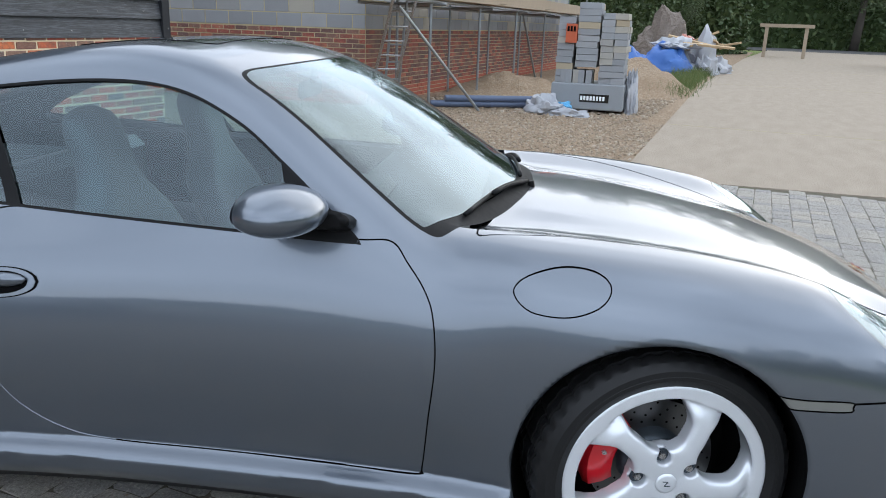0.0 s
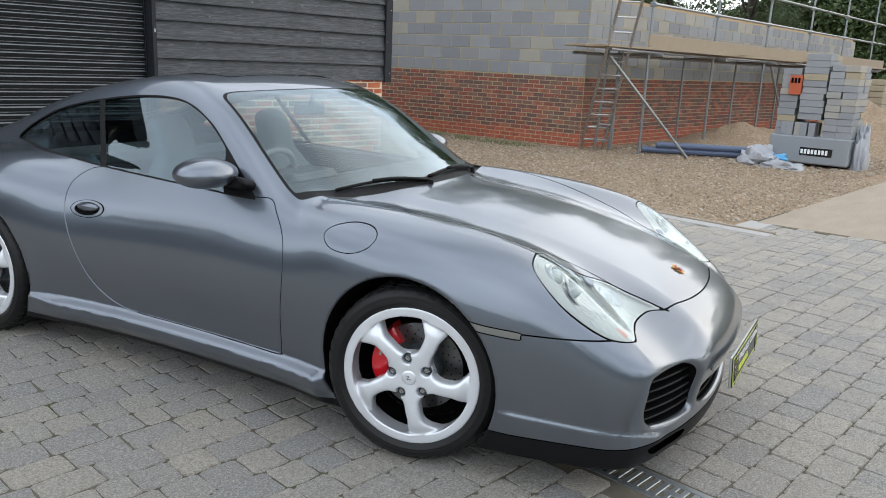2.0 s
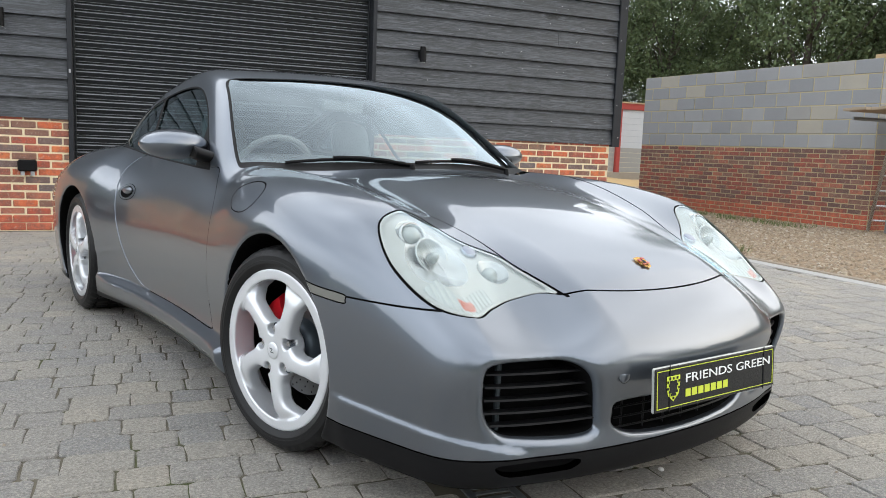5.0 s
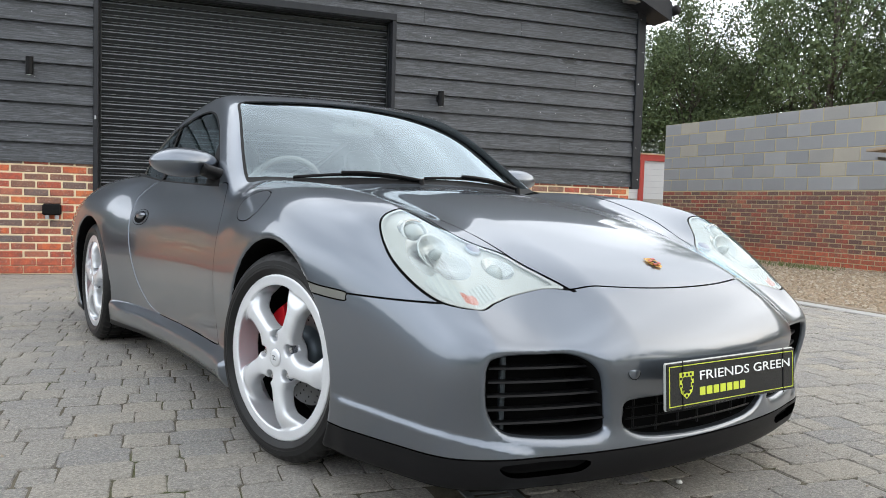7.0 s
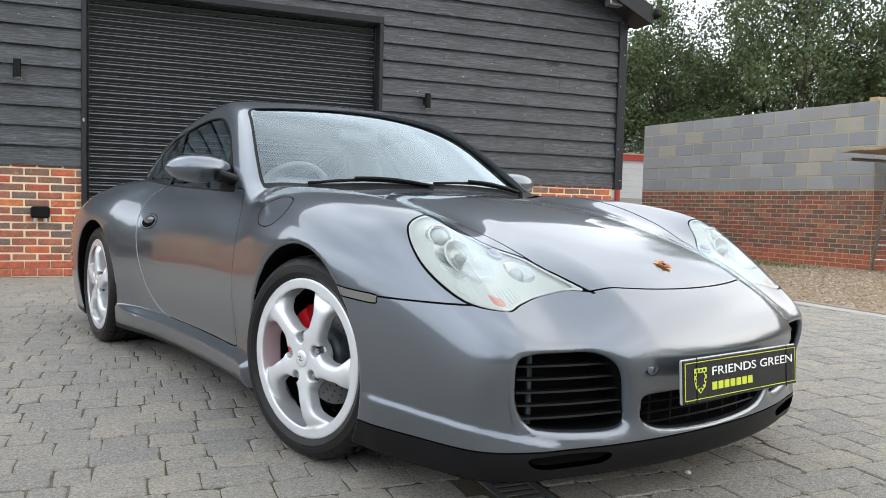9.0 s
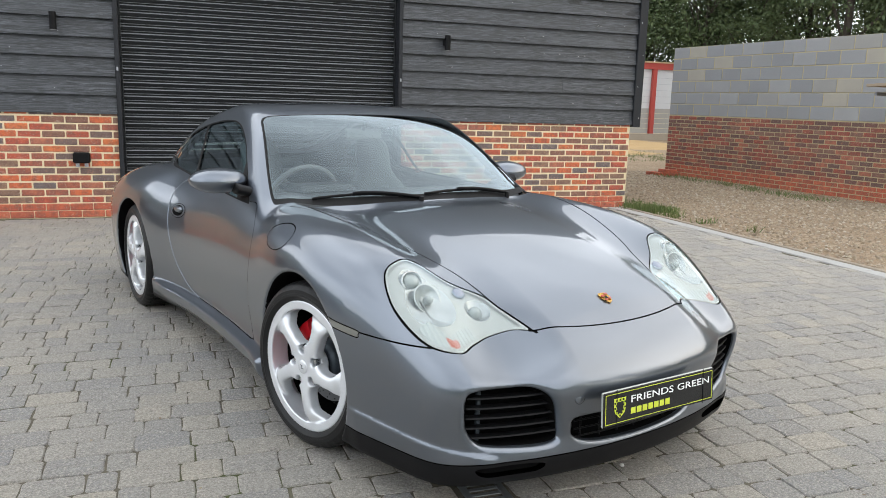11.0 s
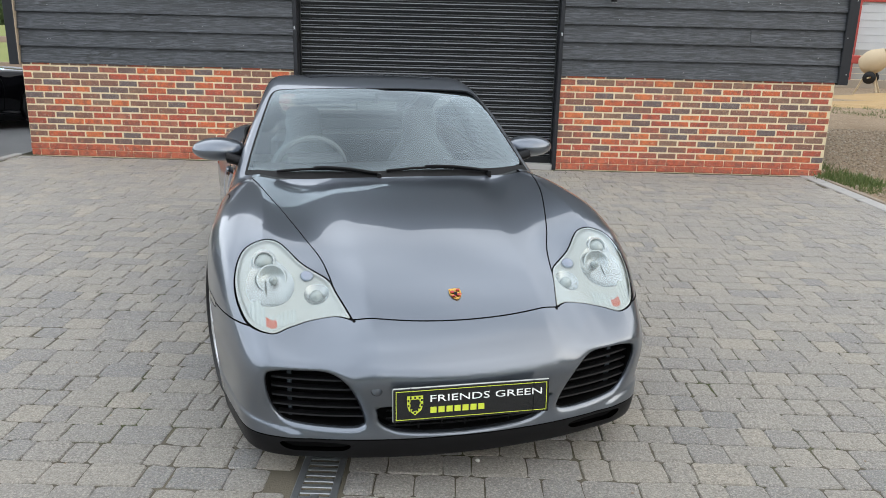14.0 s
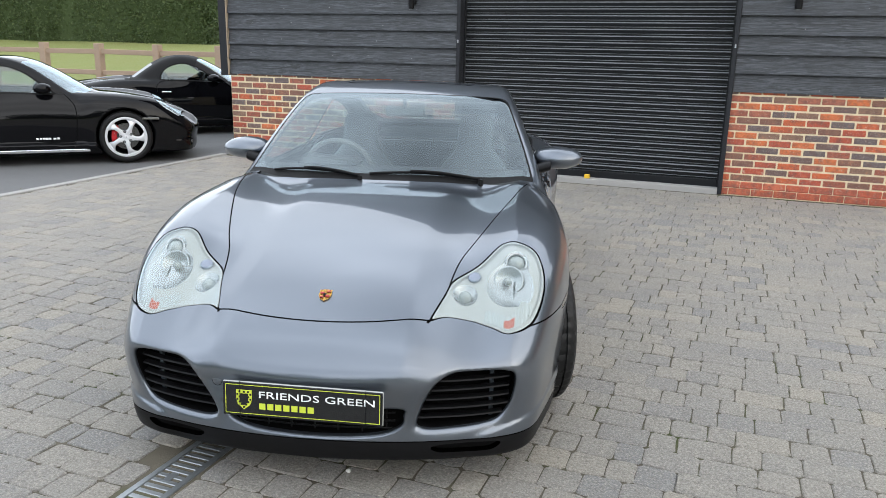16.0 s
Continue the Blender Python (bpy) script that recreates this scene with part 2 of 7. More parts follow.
DOOR = inside_of(outline((-0.66, 0.84), (-0.615, 0.795), (-0.57, 0.74), (-0.545, 0.68), (-0.535, 0.57), (-0.548, 0.42), (-0.562, 0.275), (-0.572, 0.258), (-0.75, 0.257), (-1.1, 0.258), (-1.38, 0.260), (-1.51, 0.282), (-1.62, 0.355), (-1.69, 0.47), (-1.745, 0.60), (-1.772, 0.71), (-1.758, 0.80), (-1.66, 0.856), (-1.4, 0.857), (-1.0, 0.846), (-0.75, 0.84)))
FLAP = inside_of(outline((-0.362, 0.757), (-0.335, 0.79), (-0.258, 0.812), (-0.18, 0.808), (-0.143, 0.782), (-0.165, 0.742), (-0.235, 0.715), (-0.32, 0.72)))
INLET = inside_of(outline((0.655, 0.412), (0.625, 0.436), (0.53, 0.4385), (0.455, 0.4365), (0.408, 0.410), (0.376, 0.355), (0.347, 0.272), (0.352, 0.247), (0.41, 0.240), (0.55, 0.249), (0.607, 0.267), (0.643, 0.325)))
MOUTH = inside_of(outline((0.298, 0.29), (0.29, 0.316), (0.15, 0.320), (0.0, 0.321), (-0.15, 0.320), (-0.29, 0.316), (-0.298, 0.29), (-0.285, 0.25), (-0.2, 0.222), (0.0, 0.213), (0.2, 0.222), (0.285, 0.25)))
SLOT = inside_of(outline((0.62, 0.176), (0.59, 0.186), (0.45, 0.186), (0.39, 0.176), (0.41, 0.156), (0.45, 0.152), (0.58, 0.152)))
MARKER = inside_of(outline((0.20, 0.574), (0.30, 0.563), (0.405, 0.556), (0.412, 0.545), (0.405, 0.533), (0.30, 0.538), (0.19, 0.548), (0.17, 0.565)))


AXLE_F, AXLE_R, WHEEL_Z = 0.0, -2.352, 0.318
SWEEP, ROUND = 0.2611, 0.3024  # how the nose falls back to its corners
spine_z = curve((-3.55, 0.62), (-3.3, 0.72), (-2.9, 0.84), (-2.4, 0.86), (-1.7, 0.84), (-1, 0.84), (-0.6, 0.855), (-0.3, 0.8506), (0, 0.8194), (0.35, 0.7519), (0.55, 0.6951), (0.711, 0.633), (0.8, 0.5858), (0.88, 0.5289), (0.96, 0.44))
fender_z = curve((-3.55, 0.55), (-3.3, 0.66), (-2.9, 0.8), (-2.5, 0.875), (-2.2, 0.895), (-1.8, 0.885), (-1.3, 0.868), (-0.8, 0.856), (-0.4, 0.8537), (-0.15, 0.8441), (0.1, 0.8236), (0.25, 0.8012), (0.38, 0.7699), (0.52, 0.6963), (0.67, 0.5877), (0.8, 0.4938), (0.95, 0.36))
side_y = curve((-3.6, 0.72), (-3.3, 0.83), (-3, 0.89), (-2.7, 0.918), (-2.35, 0.918), (-2, 0.885), (-1.7, 0.845), (-1.3, 0.822), (-0.8, 0.829), (-0.45, 0.849), (-0.15, 0.8692), (0.1, 0.8701), (0.35, 0.8381), (0.6, 0.7785), (0.9, 0.7025))
nose_x = curve((0.05, 0.885), (0.12, 0.8937), (0.17, 0.9085), (0.24, 0.9069), (0.33, 0.9254), (0.42, 0.9538), (0.49, 0.9544), (0.55, 0.9227), (0.6, 0.8663), (0.68, 0.7367))
tail_x = curve((0.1, -3.30), (0.2, -3.38), (0.4, -3.47), (0.55, -3.47), (0.65, -3.42), (0.8, -3.25))
roof_z = curve((-3.55, 0.58), (-3.3, 0.7), (-2.9, 0.895), (-2.5, 1.0201), (-2.1, 1.1565), (-1.7, 1.2443), (-1.4, 1.2766), (-1.15, 1.2625), (-0.95, 1.2072), (-0.62, 1.027), (-0.32, 0.8403), (-0.1, 0.6998))
belt_y = curve((-3.4, 0.36), (-2.9, 0.5), (-2.44, 0.6181), (-2, 0.6857), (-1.6, 0.7147), (-1.1, 0.7392), (-0.65, 0.7432), (-0.3, 0.7243))


def lower_body(x, y, z):
    y = np.abs(y)
    bonnet = spine_z(x) - 0.1307 * y * y
    fender = fender_z(x) - 1.160 * np.maximum(y - 0.6422, 0) ** 2 - 0.2116 * np.maximum(0.6422 - y, 0)
    s = ease(0.2889, 0.6256, y)
    top = z - (bonnet * (1 - s) + fender * s)
    mid = ease(-0.30, -0.55, x) * ease(-2.15, -1.75, x)
    low = ease(-0.30, -0.37, x) * ease(-2.15, -1.75, x)
    sill = ease(0.263, 0.226, z) - 0.9 * ease(0.195, 0.10, z)
    flank = side_y(x) - (0.32 + 0.10 * np.tanh((z - 0.55) / 0.15)) * (z - 0.52) ** 2 + low * 0.050 * sill - mid * (0.009 * (1 - np.tanh((z - 0.37) / 0.085)) + 0.40 * np.maximum(z - 0.51, 0) ** 2)
    side = (y - flank) * 0.96
    body = smax(top * 0.92, side, 0.1764 + 0.0671 * ease(0.0, 0.4, x))
    front = (x - (nose_x(z) - SWEEP * y**2 - ROUND * y**6)) * 0.85
    body = smax(body, front, 0.0866)
    # the bumper's lower part stands a little proud of a crease
    crease = 0.235 + 0.23 * (y - 0.64)
    body = body - 0.007 * ease(crease + 0.010, crease - 0.014, z) * ease(0.50, 0.60, y) * ease(0.32, 0.40, x)
    rear = ((tail_x(z) + 0.25 * y**2 + 0.4 * y**6) - x) * 0.9
    body = smax(body, rear, 0.15)
    return smax(body, 0.115 - z, 0.03)


def screen_x(x, y):
    """The place along the car, with the windscreen's bow taken out."""
    return x + 0.3920 * y * y * ease(-1.75, -1.05, x)


def cabin_side(x, z):
    h = z - 0.86
    return belt_y(x) - 0.4034 * h - 0.0815 * np.maximum(h, 0) ** 2 - 0.8 * np.minimum(h, 0) ** 2


def cabin(x, y, z):
    y = np.abs(y)
    roof = (z - (roof_z(screen_x(x, y)) - 0.0636 * y * y)) * 0.86
    side = (y - cabin_side(x, z)) * 0.88
    return smax(smax(roof, side, 0.0801), 0.45 - z, 0.02)


def arch(x, y, z):
    y = np.abs(y)
    front = np.maximum(np.hypot(x - AXLE_F, z - WHEEL_Z - 0.010) - 0.339, 0.50 - y)
    rear = np.maximum(np.hypot(x - AXLE_R, z - WHEEL_Z - 0.010) - 0.340, 0.50 - y)
    return np.minimum(front, rear)


def solid(x, y, z):
    return smax(smin(lower_body(x, y, z), cabin(x, y, z), 0.06), -arch(x, y, z), 0.022)


def coupe(x, y, z):
    """The solid with its air inlets hollowed out."""
    a = np.abs(y)
    inlet = np.maximum(-INLET(a, z), (0.80 - SWEEP * a * a - ROUND * a**6) - x)
    mouth = np.maximum(-MOUTH(a, z), 0.85 - SWEEP * a * a - x)
    return smax(smax(solid(x, y, z), -inlet, 0.045), -mouth, 0.025)


def on_side(x, z):
    """The half width of the coupe's skin at a place on its side."""
    low, high = 0.3, 1.0
    for _ in range(30):
        mid = (low + high) / 2
        low, high = (mid, high) if float(coupe(np.array([x]), np.array([mid]), np.array([z]))[0]) < 0 else (low, mid)
    return low


def slope(f, p, e=4e-4):
    d = np.eye(3) * e
    return np.stack([f(*(p + d[i]).T) - f(*(p - d[i]).T) for i in range(3)], 1) / (2 * e)


def skin(f, low, high, step):
    """The surface f = 0 in the box, as points, unit normals and quads (surface nets, drawn onto the surface)."""
    n = [int(round((b - a) / step)) + 1 for a, b in zip(low, high)]
    axes = [a + step * np.arange(k) for a, k in zip(low, n)]
    v = f(axes[0][:, None, None], axes[1][None, :, None], axes[2][None, None, :])
    v = np.broadcast_to(v, n)
    inside = v < 0
    cells = [k - 1 for k in n]
    total, count = np.zeros((*cells, 3)), np.zeros(cells)
    for ax in range(3):
        lo = [slice(None)] * 3
        hi = [slice(None)] * 3
        lo[ax], hi[ax] = slice(0, -1), slice(1, None)
        a, b = v[tuple(lo)], v[tuple(hi)]
        cut = (a < 0) != (b < 0)
        t = np.where(cut, a / np.where(cut, a - b, 1), 0)
        others = [i for i in range(3) if i != ax]
        for p in (0, 1):
            for q in (0, 1):
                s = [slice(None)] * 3
                s[others[0]] = slice(p, n[others[0]] - 1 + p)
                s[others[1]] = slice(q, n[others[1]] - 1 + q)
                c = cut[tuple(s)]
                off = np.zeros((*cells, 3))
                off[..., ax] = t[tuple(s)]
                off[..., others[0]], off[..., others[1]] = p, q
                total += off * c[..., None]
                count += c
    used = count > 0
    index = np.full(cells, -1)
    index[used] = np.arange(used.sum())
    where = np.argwhere(used)
    p = np.array(low) + step * (where + total[used] / count[used][:, None])
    for _ in range(5):
        g = slope(f, p)
        p = p - np.clip((f(*p.T) / np.maximum((g * g).sum(1), 1e-6))[:, None] * g, -step, step)
    g = slope(f, p)
    normals = g / np.maximum(np.linalg.norm(g, axis=1, keepdims=True), 1e-9)
    quads = []
    for ax in range(3):
        b, c = (ax + 1) % 3, (ax + 2) % 3
        lo = [slice(1, -1)] * 3
        hi = [slice(1, -1)] * 3
        lo[ax], hi[ax] = slice(0, -1), slice(1, None)
        a0, a1 = inside[tuple(lo)], inside[tuple(hi)]
        at = np.argwhere(a0 != a1)
        flip = a1[tuple(at.T)]
        at[:, b] += 1
        at[:, c] += 1
        db, dc = np.eye(3, dtype=int)[b], np.eye(3, dtype=int)[c]
        q = np.stack([index[tuple((at - i * db - j * dc).T)] for i, j in ((1, 1), (0, 1), (0, 0), (1, 0))], 1)
        q[flip] = q[flip][:, ::-1]
        quads.append(q)
    return p, normals, np.concatenate(quads)


def parted(shape, field):
    """Cuts a shape (points, normals, faces) along field = 0: the part where it is positive, and the rest."""
    p, nrm, faces = shape
    v = field(*p.T)
    v = np.where(np.abs(v) < 1e-6, 1e-6, v)
    out = []
    pts, nms, made = [q for q in p], [q for q in nrm], {}

    def cut(i, j):
        key = (i, j) if i < j else (j, i)
        if key not in made:
            t = v[key[0]] / (v[key[0]] - v[key[1]])
            made[key] = len(pts)
            pts.append(p[key[0]] + t * (p[key[1]] - p[key[0]]))
            m = nrm[key[0]] + t * (nrm[key[1]] - nrm[key[0]])
            nms.append(m / np.linalg.norm(m))
        return made[key]

    keep, rest = [], []
    for face in faces:
        signs = [v[i] > 0 for i in face]
        if all(signs):
            keep.append(tuple(face))
        elif not any(signs):
            rest.append(tuple(face))
        else:
            a, b = [], []
            for k, i in enumerate(face):
                j = face[(k + 1) % len(face)]
                (a if signs[k] else b).append(i)
                if signs[k] != (v[j] > 0):
                    c = cut(i, j)
                    a.append(c), b.append(c)
            if len(a) > 2:
                keep.append(tuple(a))
            if len(b) > 2:
                rest.append(tuple(b))
    pts, nms = np.array(pts), np.array(nms)
    for some in (keep, rest):
        ids = sorted({i for face in some for i in face})
        to = {i: k for k, i in enumerate(ids)}
        out.append((pts[ids], nms[ids], [tuple(to[i] for i in face) for face in some]))
    return out

# ---- making objects ----
def put(name, verts, faces, mat, parent=None, label="", smooth=False, normals=None, at=None):
    me = bpy.data.meshes.new(name)
    me.from_pydata([tuple(map(float, v)) for v in verts], [], [tuple(int(i) for i in f) for f in faces])
    if mat is not None:
        me.materials.append(mat)
    if smooth or normals is not None:
        me.polygons.foreach_set("use_smooth", [True] * len(me.polygons))
    if normals is not None:
        me.normals_split_custom_set_from_vertices([tuple(map(float, n)) for n in normals])
    me.update()
    ob = new(name, me)
    ob.parent = parent
    if at is not None:
        ob.matrix_basis = at
    if label:
        ob["label"] = label
    return ob


def part(name, bm, mat, parent=None, label="", smooth=False, at=None):
    me = bpy.data.meshes.new(name)
    bm.to_mesh(me)
    bm.free()
    me.materials.append(mat)
    if smooth:
        me.polygons.foreach_set("use_smooth", [True] * len(me.polygons))
        me.set_sharp_from_angle(angle=radians(38))
    ob = new(name, me)
    ob.parent = parent
    if at is not None:
        ob.matrix_basis = at
    if label:
        ob["label"] = label
    return ob


def thing(name, label, category, at=None, group="", kind=""):
    ob = new(name)
    if at is not None:
        ob.matrix_basis = at
    return tagged(ob, label, category, group, kind)


def box(bm, x0, x1, y0, y1, z0, z1, bevel=0.0, turn=None):
    r = bmesh.ops.create_cube(bm, size=1)
    m = Matrix.LocRotScale(((x0 + x1) / 2, (y0 + y1) / 2, (z0 + z1) / 2), None, (x1 - x0, y1 - y0, z1 - z0))
    bmesh.ops.transform(bm, matrix=(turn or Matrix()) @ m, verts=r["verts"])
    if bevel:
        bmesh.ops.bevel(bm, geom=list({e for v in r["verts"] for e in v.link_edges}), offset=bevel, segments=1, affect="EDGES")


def boxed(*a, **k):
    bm = bmesh.new()
    box(bm, *a, **k)
    return bm


def rod(bm, a, b, r, r2=None, sides=10, caps=True):
    a, b = Vector(a), Vector(b)
    m = Matrix.Translation((a + b) / 2) @ (b - a).to_track_quat("Z", "Y").to_matrix().to_4x4()
    bmesh.ops.create_cone(bm, cap_ends=caps, segments=sides, radius1=r, radius2=r if r2 is None else r2, depth=(b - a).length, matrix=m)


def rodded(*a, **k):
    bm = bmesh.new()
    rod(bm, *a, **k)
    return bm


def tube(points, r, sides=8, closed=False):
    """A bent tube through the points, as points and faces."""
    p = np.array(points, float)
    n = len(p)
    verts, faces = [], []
    up = np.array((0.0, 0.0, 1.0))
    for i in range(n):
        a, b = (p[i - 1], p[(i + 1) % n]) if closed else (p[max(i - 1, 0)], p[min(i + 1, n - 1)])
        d = b - a
        d /= np.linalg.norm(d) + 1e-9
        s = np.cross(d, up if abs(d[2]) < 0.95 else (1.0, 0, 0))
        s /= np.linalg.norm(s)
        u = np.cross(s, d)
        ri = r[i] if np.ndim(r) else r
        for k in range(sides):
            t = 2 * math.pi * k / sides
            verts.append(p[i] + ri * (math.cos(t) * s + math.sin(t) * u))
    for i in range(n if closed else n - 1):
        j = (i + 1) % n
        for k in range(sides):
            m = (k + 1) % sides
            faces.append((i * sides + k, i * sides + m, j * sides + m, j * sides + k))
    if not closed:
        faces += [tuple(range(sides))[::-1], tuple((n - 1) * sides + k for k in range(sides))]
    return verts, faces


def lathe(profile, sides, axis="y", close=False):
    """Turns a profile of (radius, along) round an axis."""
    verts, faces, n = [], [], len(profile)
    for k in range(sides):
        t = 2 * math.pi * k / sides
        for r, a in profile:
            verts.append((r * math.cos(t), a, r * math.sin(t)) if axis == "y" else (r * math.cos(t), r * math.sin(t), a))
    for k in range(sides):
        m = (k + 1) % sides
        for i in range(n - 1 if not close else n):
            j = (i + 1) % n
            q = (k * n + i, k * n + j, m * n + j, m * n + i)
            faces.append(q if axis == "y" else q[::-1])
    return verts, faces


def both(shape):
    """A half shape and its mirror image, welded along the middle by their nearness."""
    p, n, f = shape
    k = len(p)
    return np.concatenate([p, p * (1, -1, 1)]), np.concatenate([n, n * (1, -1, 1)]), [tuple(q) for q in f] + [tuple(i + k for i in reversed(q)) for q in f]


def flipped(shape):
    p, n, f = shape
    return p * (1, -1, 1), n * (1, -1, 1), [tuple(reversed(q)) for q in f]


def sunk(shape, depth):
    p, n, f = shape
    return p - n * depth, n, f


def joined(*shapes):
    ps, ns, fs, k = [], [], [], 0
    for p, n, f in shapes:
        if len(p):
            ps.append(p), ns.append(n)
            fs += [tuple(i + k for i in q) for q in f]
            k += len(p)
    return np.concatenate(ps), np.concatenate(ns), fs


def lay(name, shape, mat, parent, label=""):
    p, n, f = shape
    return put(name, p, f, mat, parent, label, normals=n)


def on_screen(x, y, z):
    y = np.abs(y)
    xs = screen_x(x, y)
    edge = cabin_side(x, z) - 0.036 - y
    return smin(smin(xs + 0.998, edge, 0.10), np.minimum(-0.335 - 0.42 * y * y - x, z - 0.74), 0.03)


def on_rear_screen(x, y, z):
    return np.minimum(smin(smin(x + 2.78, -1.98 - x, 0.12), cabin_side(x, z) - 0.075 - np.abs(y), 0.10), z - 0.80)


def in_cabin(x, y, z):
    """Positive on the side of the cabin, where the side glass lies."""
    return np.minimum(SIDE_GLASS(x, z), np.abs(y) - 0.40)


def seam(a, b, off, width=0.007):
    """A line along off = 0 where a and b are positive."""
    return lambda x, y, z: np.minimum(width / 2 - np.abs(off(x, y, z)), np.minimum(a(x, y, z), b(x, y, z)))


def coupe_shell(step):
    """The whole skin, laid finer over the nose than over the rest."""
    rest = skin(coupe, (-3.6, -step, 0.06), (1.06, 0.985, 1.36), step)
    fine = 0.0075
    nose = skin(coupe, (0.22, -fine, 0.06), (1.06, 0.985, 0.88), fine)
    rest = parted((*rest[:2], [tuple(k) for k in rest[2]]), lambda x, y, z: 0.25 - x)[0]
    return joined(rest, parted((*nose[:2], [tuple(k) for k in nose[2]]), lambda x, y, z: x - 0.25)[0])


def cleft(shape, field, gap=0.007):
    """Cuts a panel out of a shape: the panel, the dark gap round it, and the rest."""
    panel, rest = parted(shape, lambda x, y, z: field(x, y, z) - gap / 2)
    line, rest = parted(rest, lambda x, y, z: field(x, y, z) + gap / 2)
    return panel, line, rest


def rim_shape(step=0.0058):
    """A five-spoked cast wheel, its spokes swept into the rim; face towards +y, radius 0.238."""

    def f(x, y, z):
        r = np.hypot(x, z) + 1e-6
        t = np.arctan2(z, x)
        swirl = t + 0.20 * np.clip((r - 0.07) / 0.15, 0, 1.2) ** 2
        q = (swirl + math.pi / 5) % (2 * math.pi / 5) - math.pi / 5
        face = 0.050 + 0.014 * np.sin(np.clip((r - 0.02) / 0.21, 0, 1) * math.pi) - 0.014 * ease(0.17, 0.228, r)
        half = 0.0255 + 0.018 * ease(0.11, 0.05, r) + 0.036 * ease(0.145, 0.228, r)
        across = np.sqrt((np.sin(q) * r) ** 2 + 1e-6)
        crown = face - 5.0 * np.minimum(across, 0.06) ** 2
        spoke = smax(smax(across - half, y - crown, 0.022), crown - 0.045 - y, 0.006)
        spoke = smax(spoke, r - 0.230, 0.006)
        hub = smax(smax(r - 0.080, y - 0.055, 0.02), 0.0 - y, 0.006)
        lip = smax(smax(0.207 + 0.25 * (0.05 - y) - r, r - 0.240, 0.008), smax(y - 0.051, -0.015 - y, 0.006), 0.010)
        barrel = smax(np.abs(r - 0.221) - 0.006, smax(y - 0.03, -0.03 - y, 0.004), 0.004)
        body = smin(smin(spoke, hub, 0.024), smin(lip, barrel, 0.010), 0.022)
        for k in range(5):
            a = k * 2 * math.pi / 5 + 0.55
            hole = np.maximum(np.hypot(x - 0.064 * math.cos(a), z - 0.064 * math.sin(a)) - 0.0165, 0.030 - y)
            body = smax(body, -hole, 0.008)
        return body

    return skin(f, (-0.25, -0.045, -0.25), (0.25, 0.075, 0.25), step)


RIM = rim_shape()


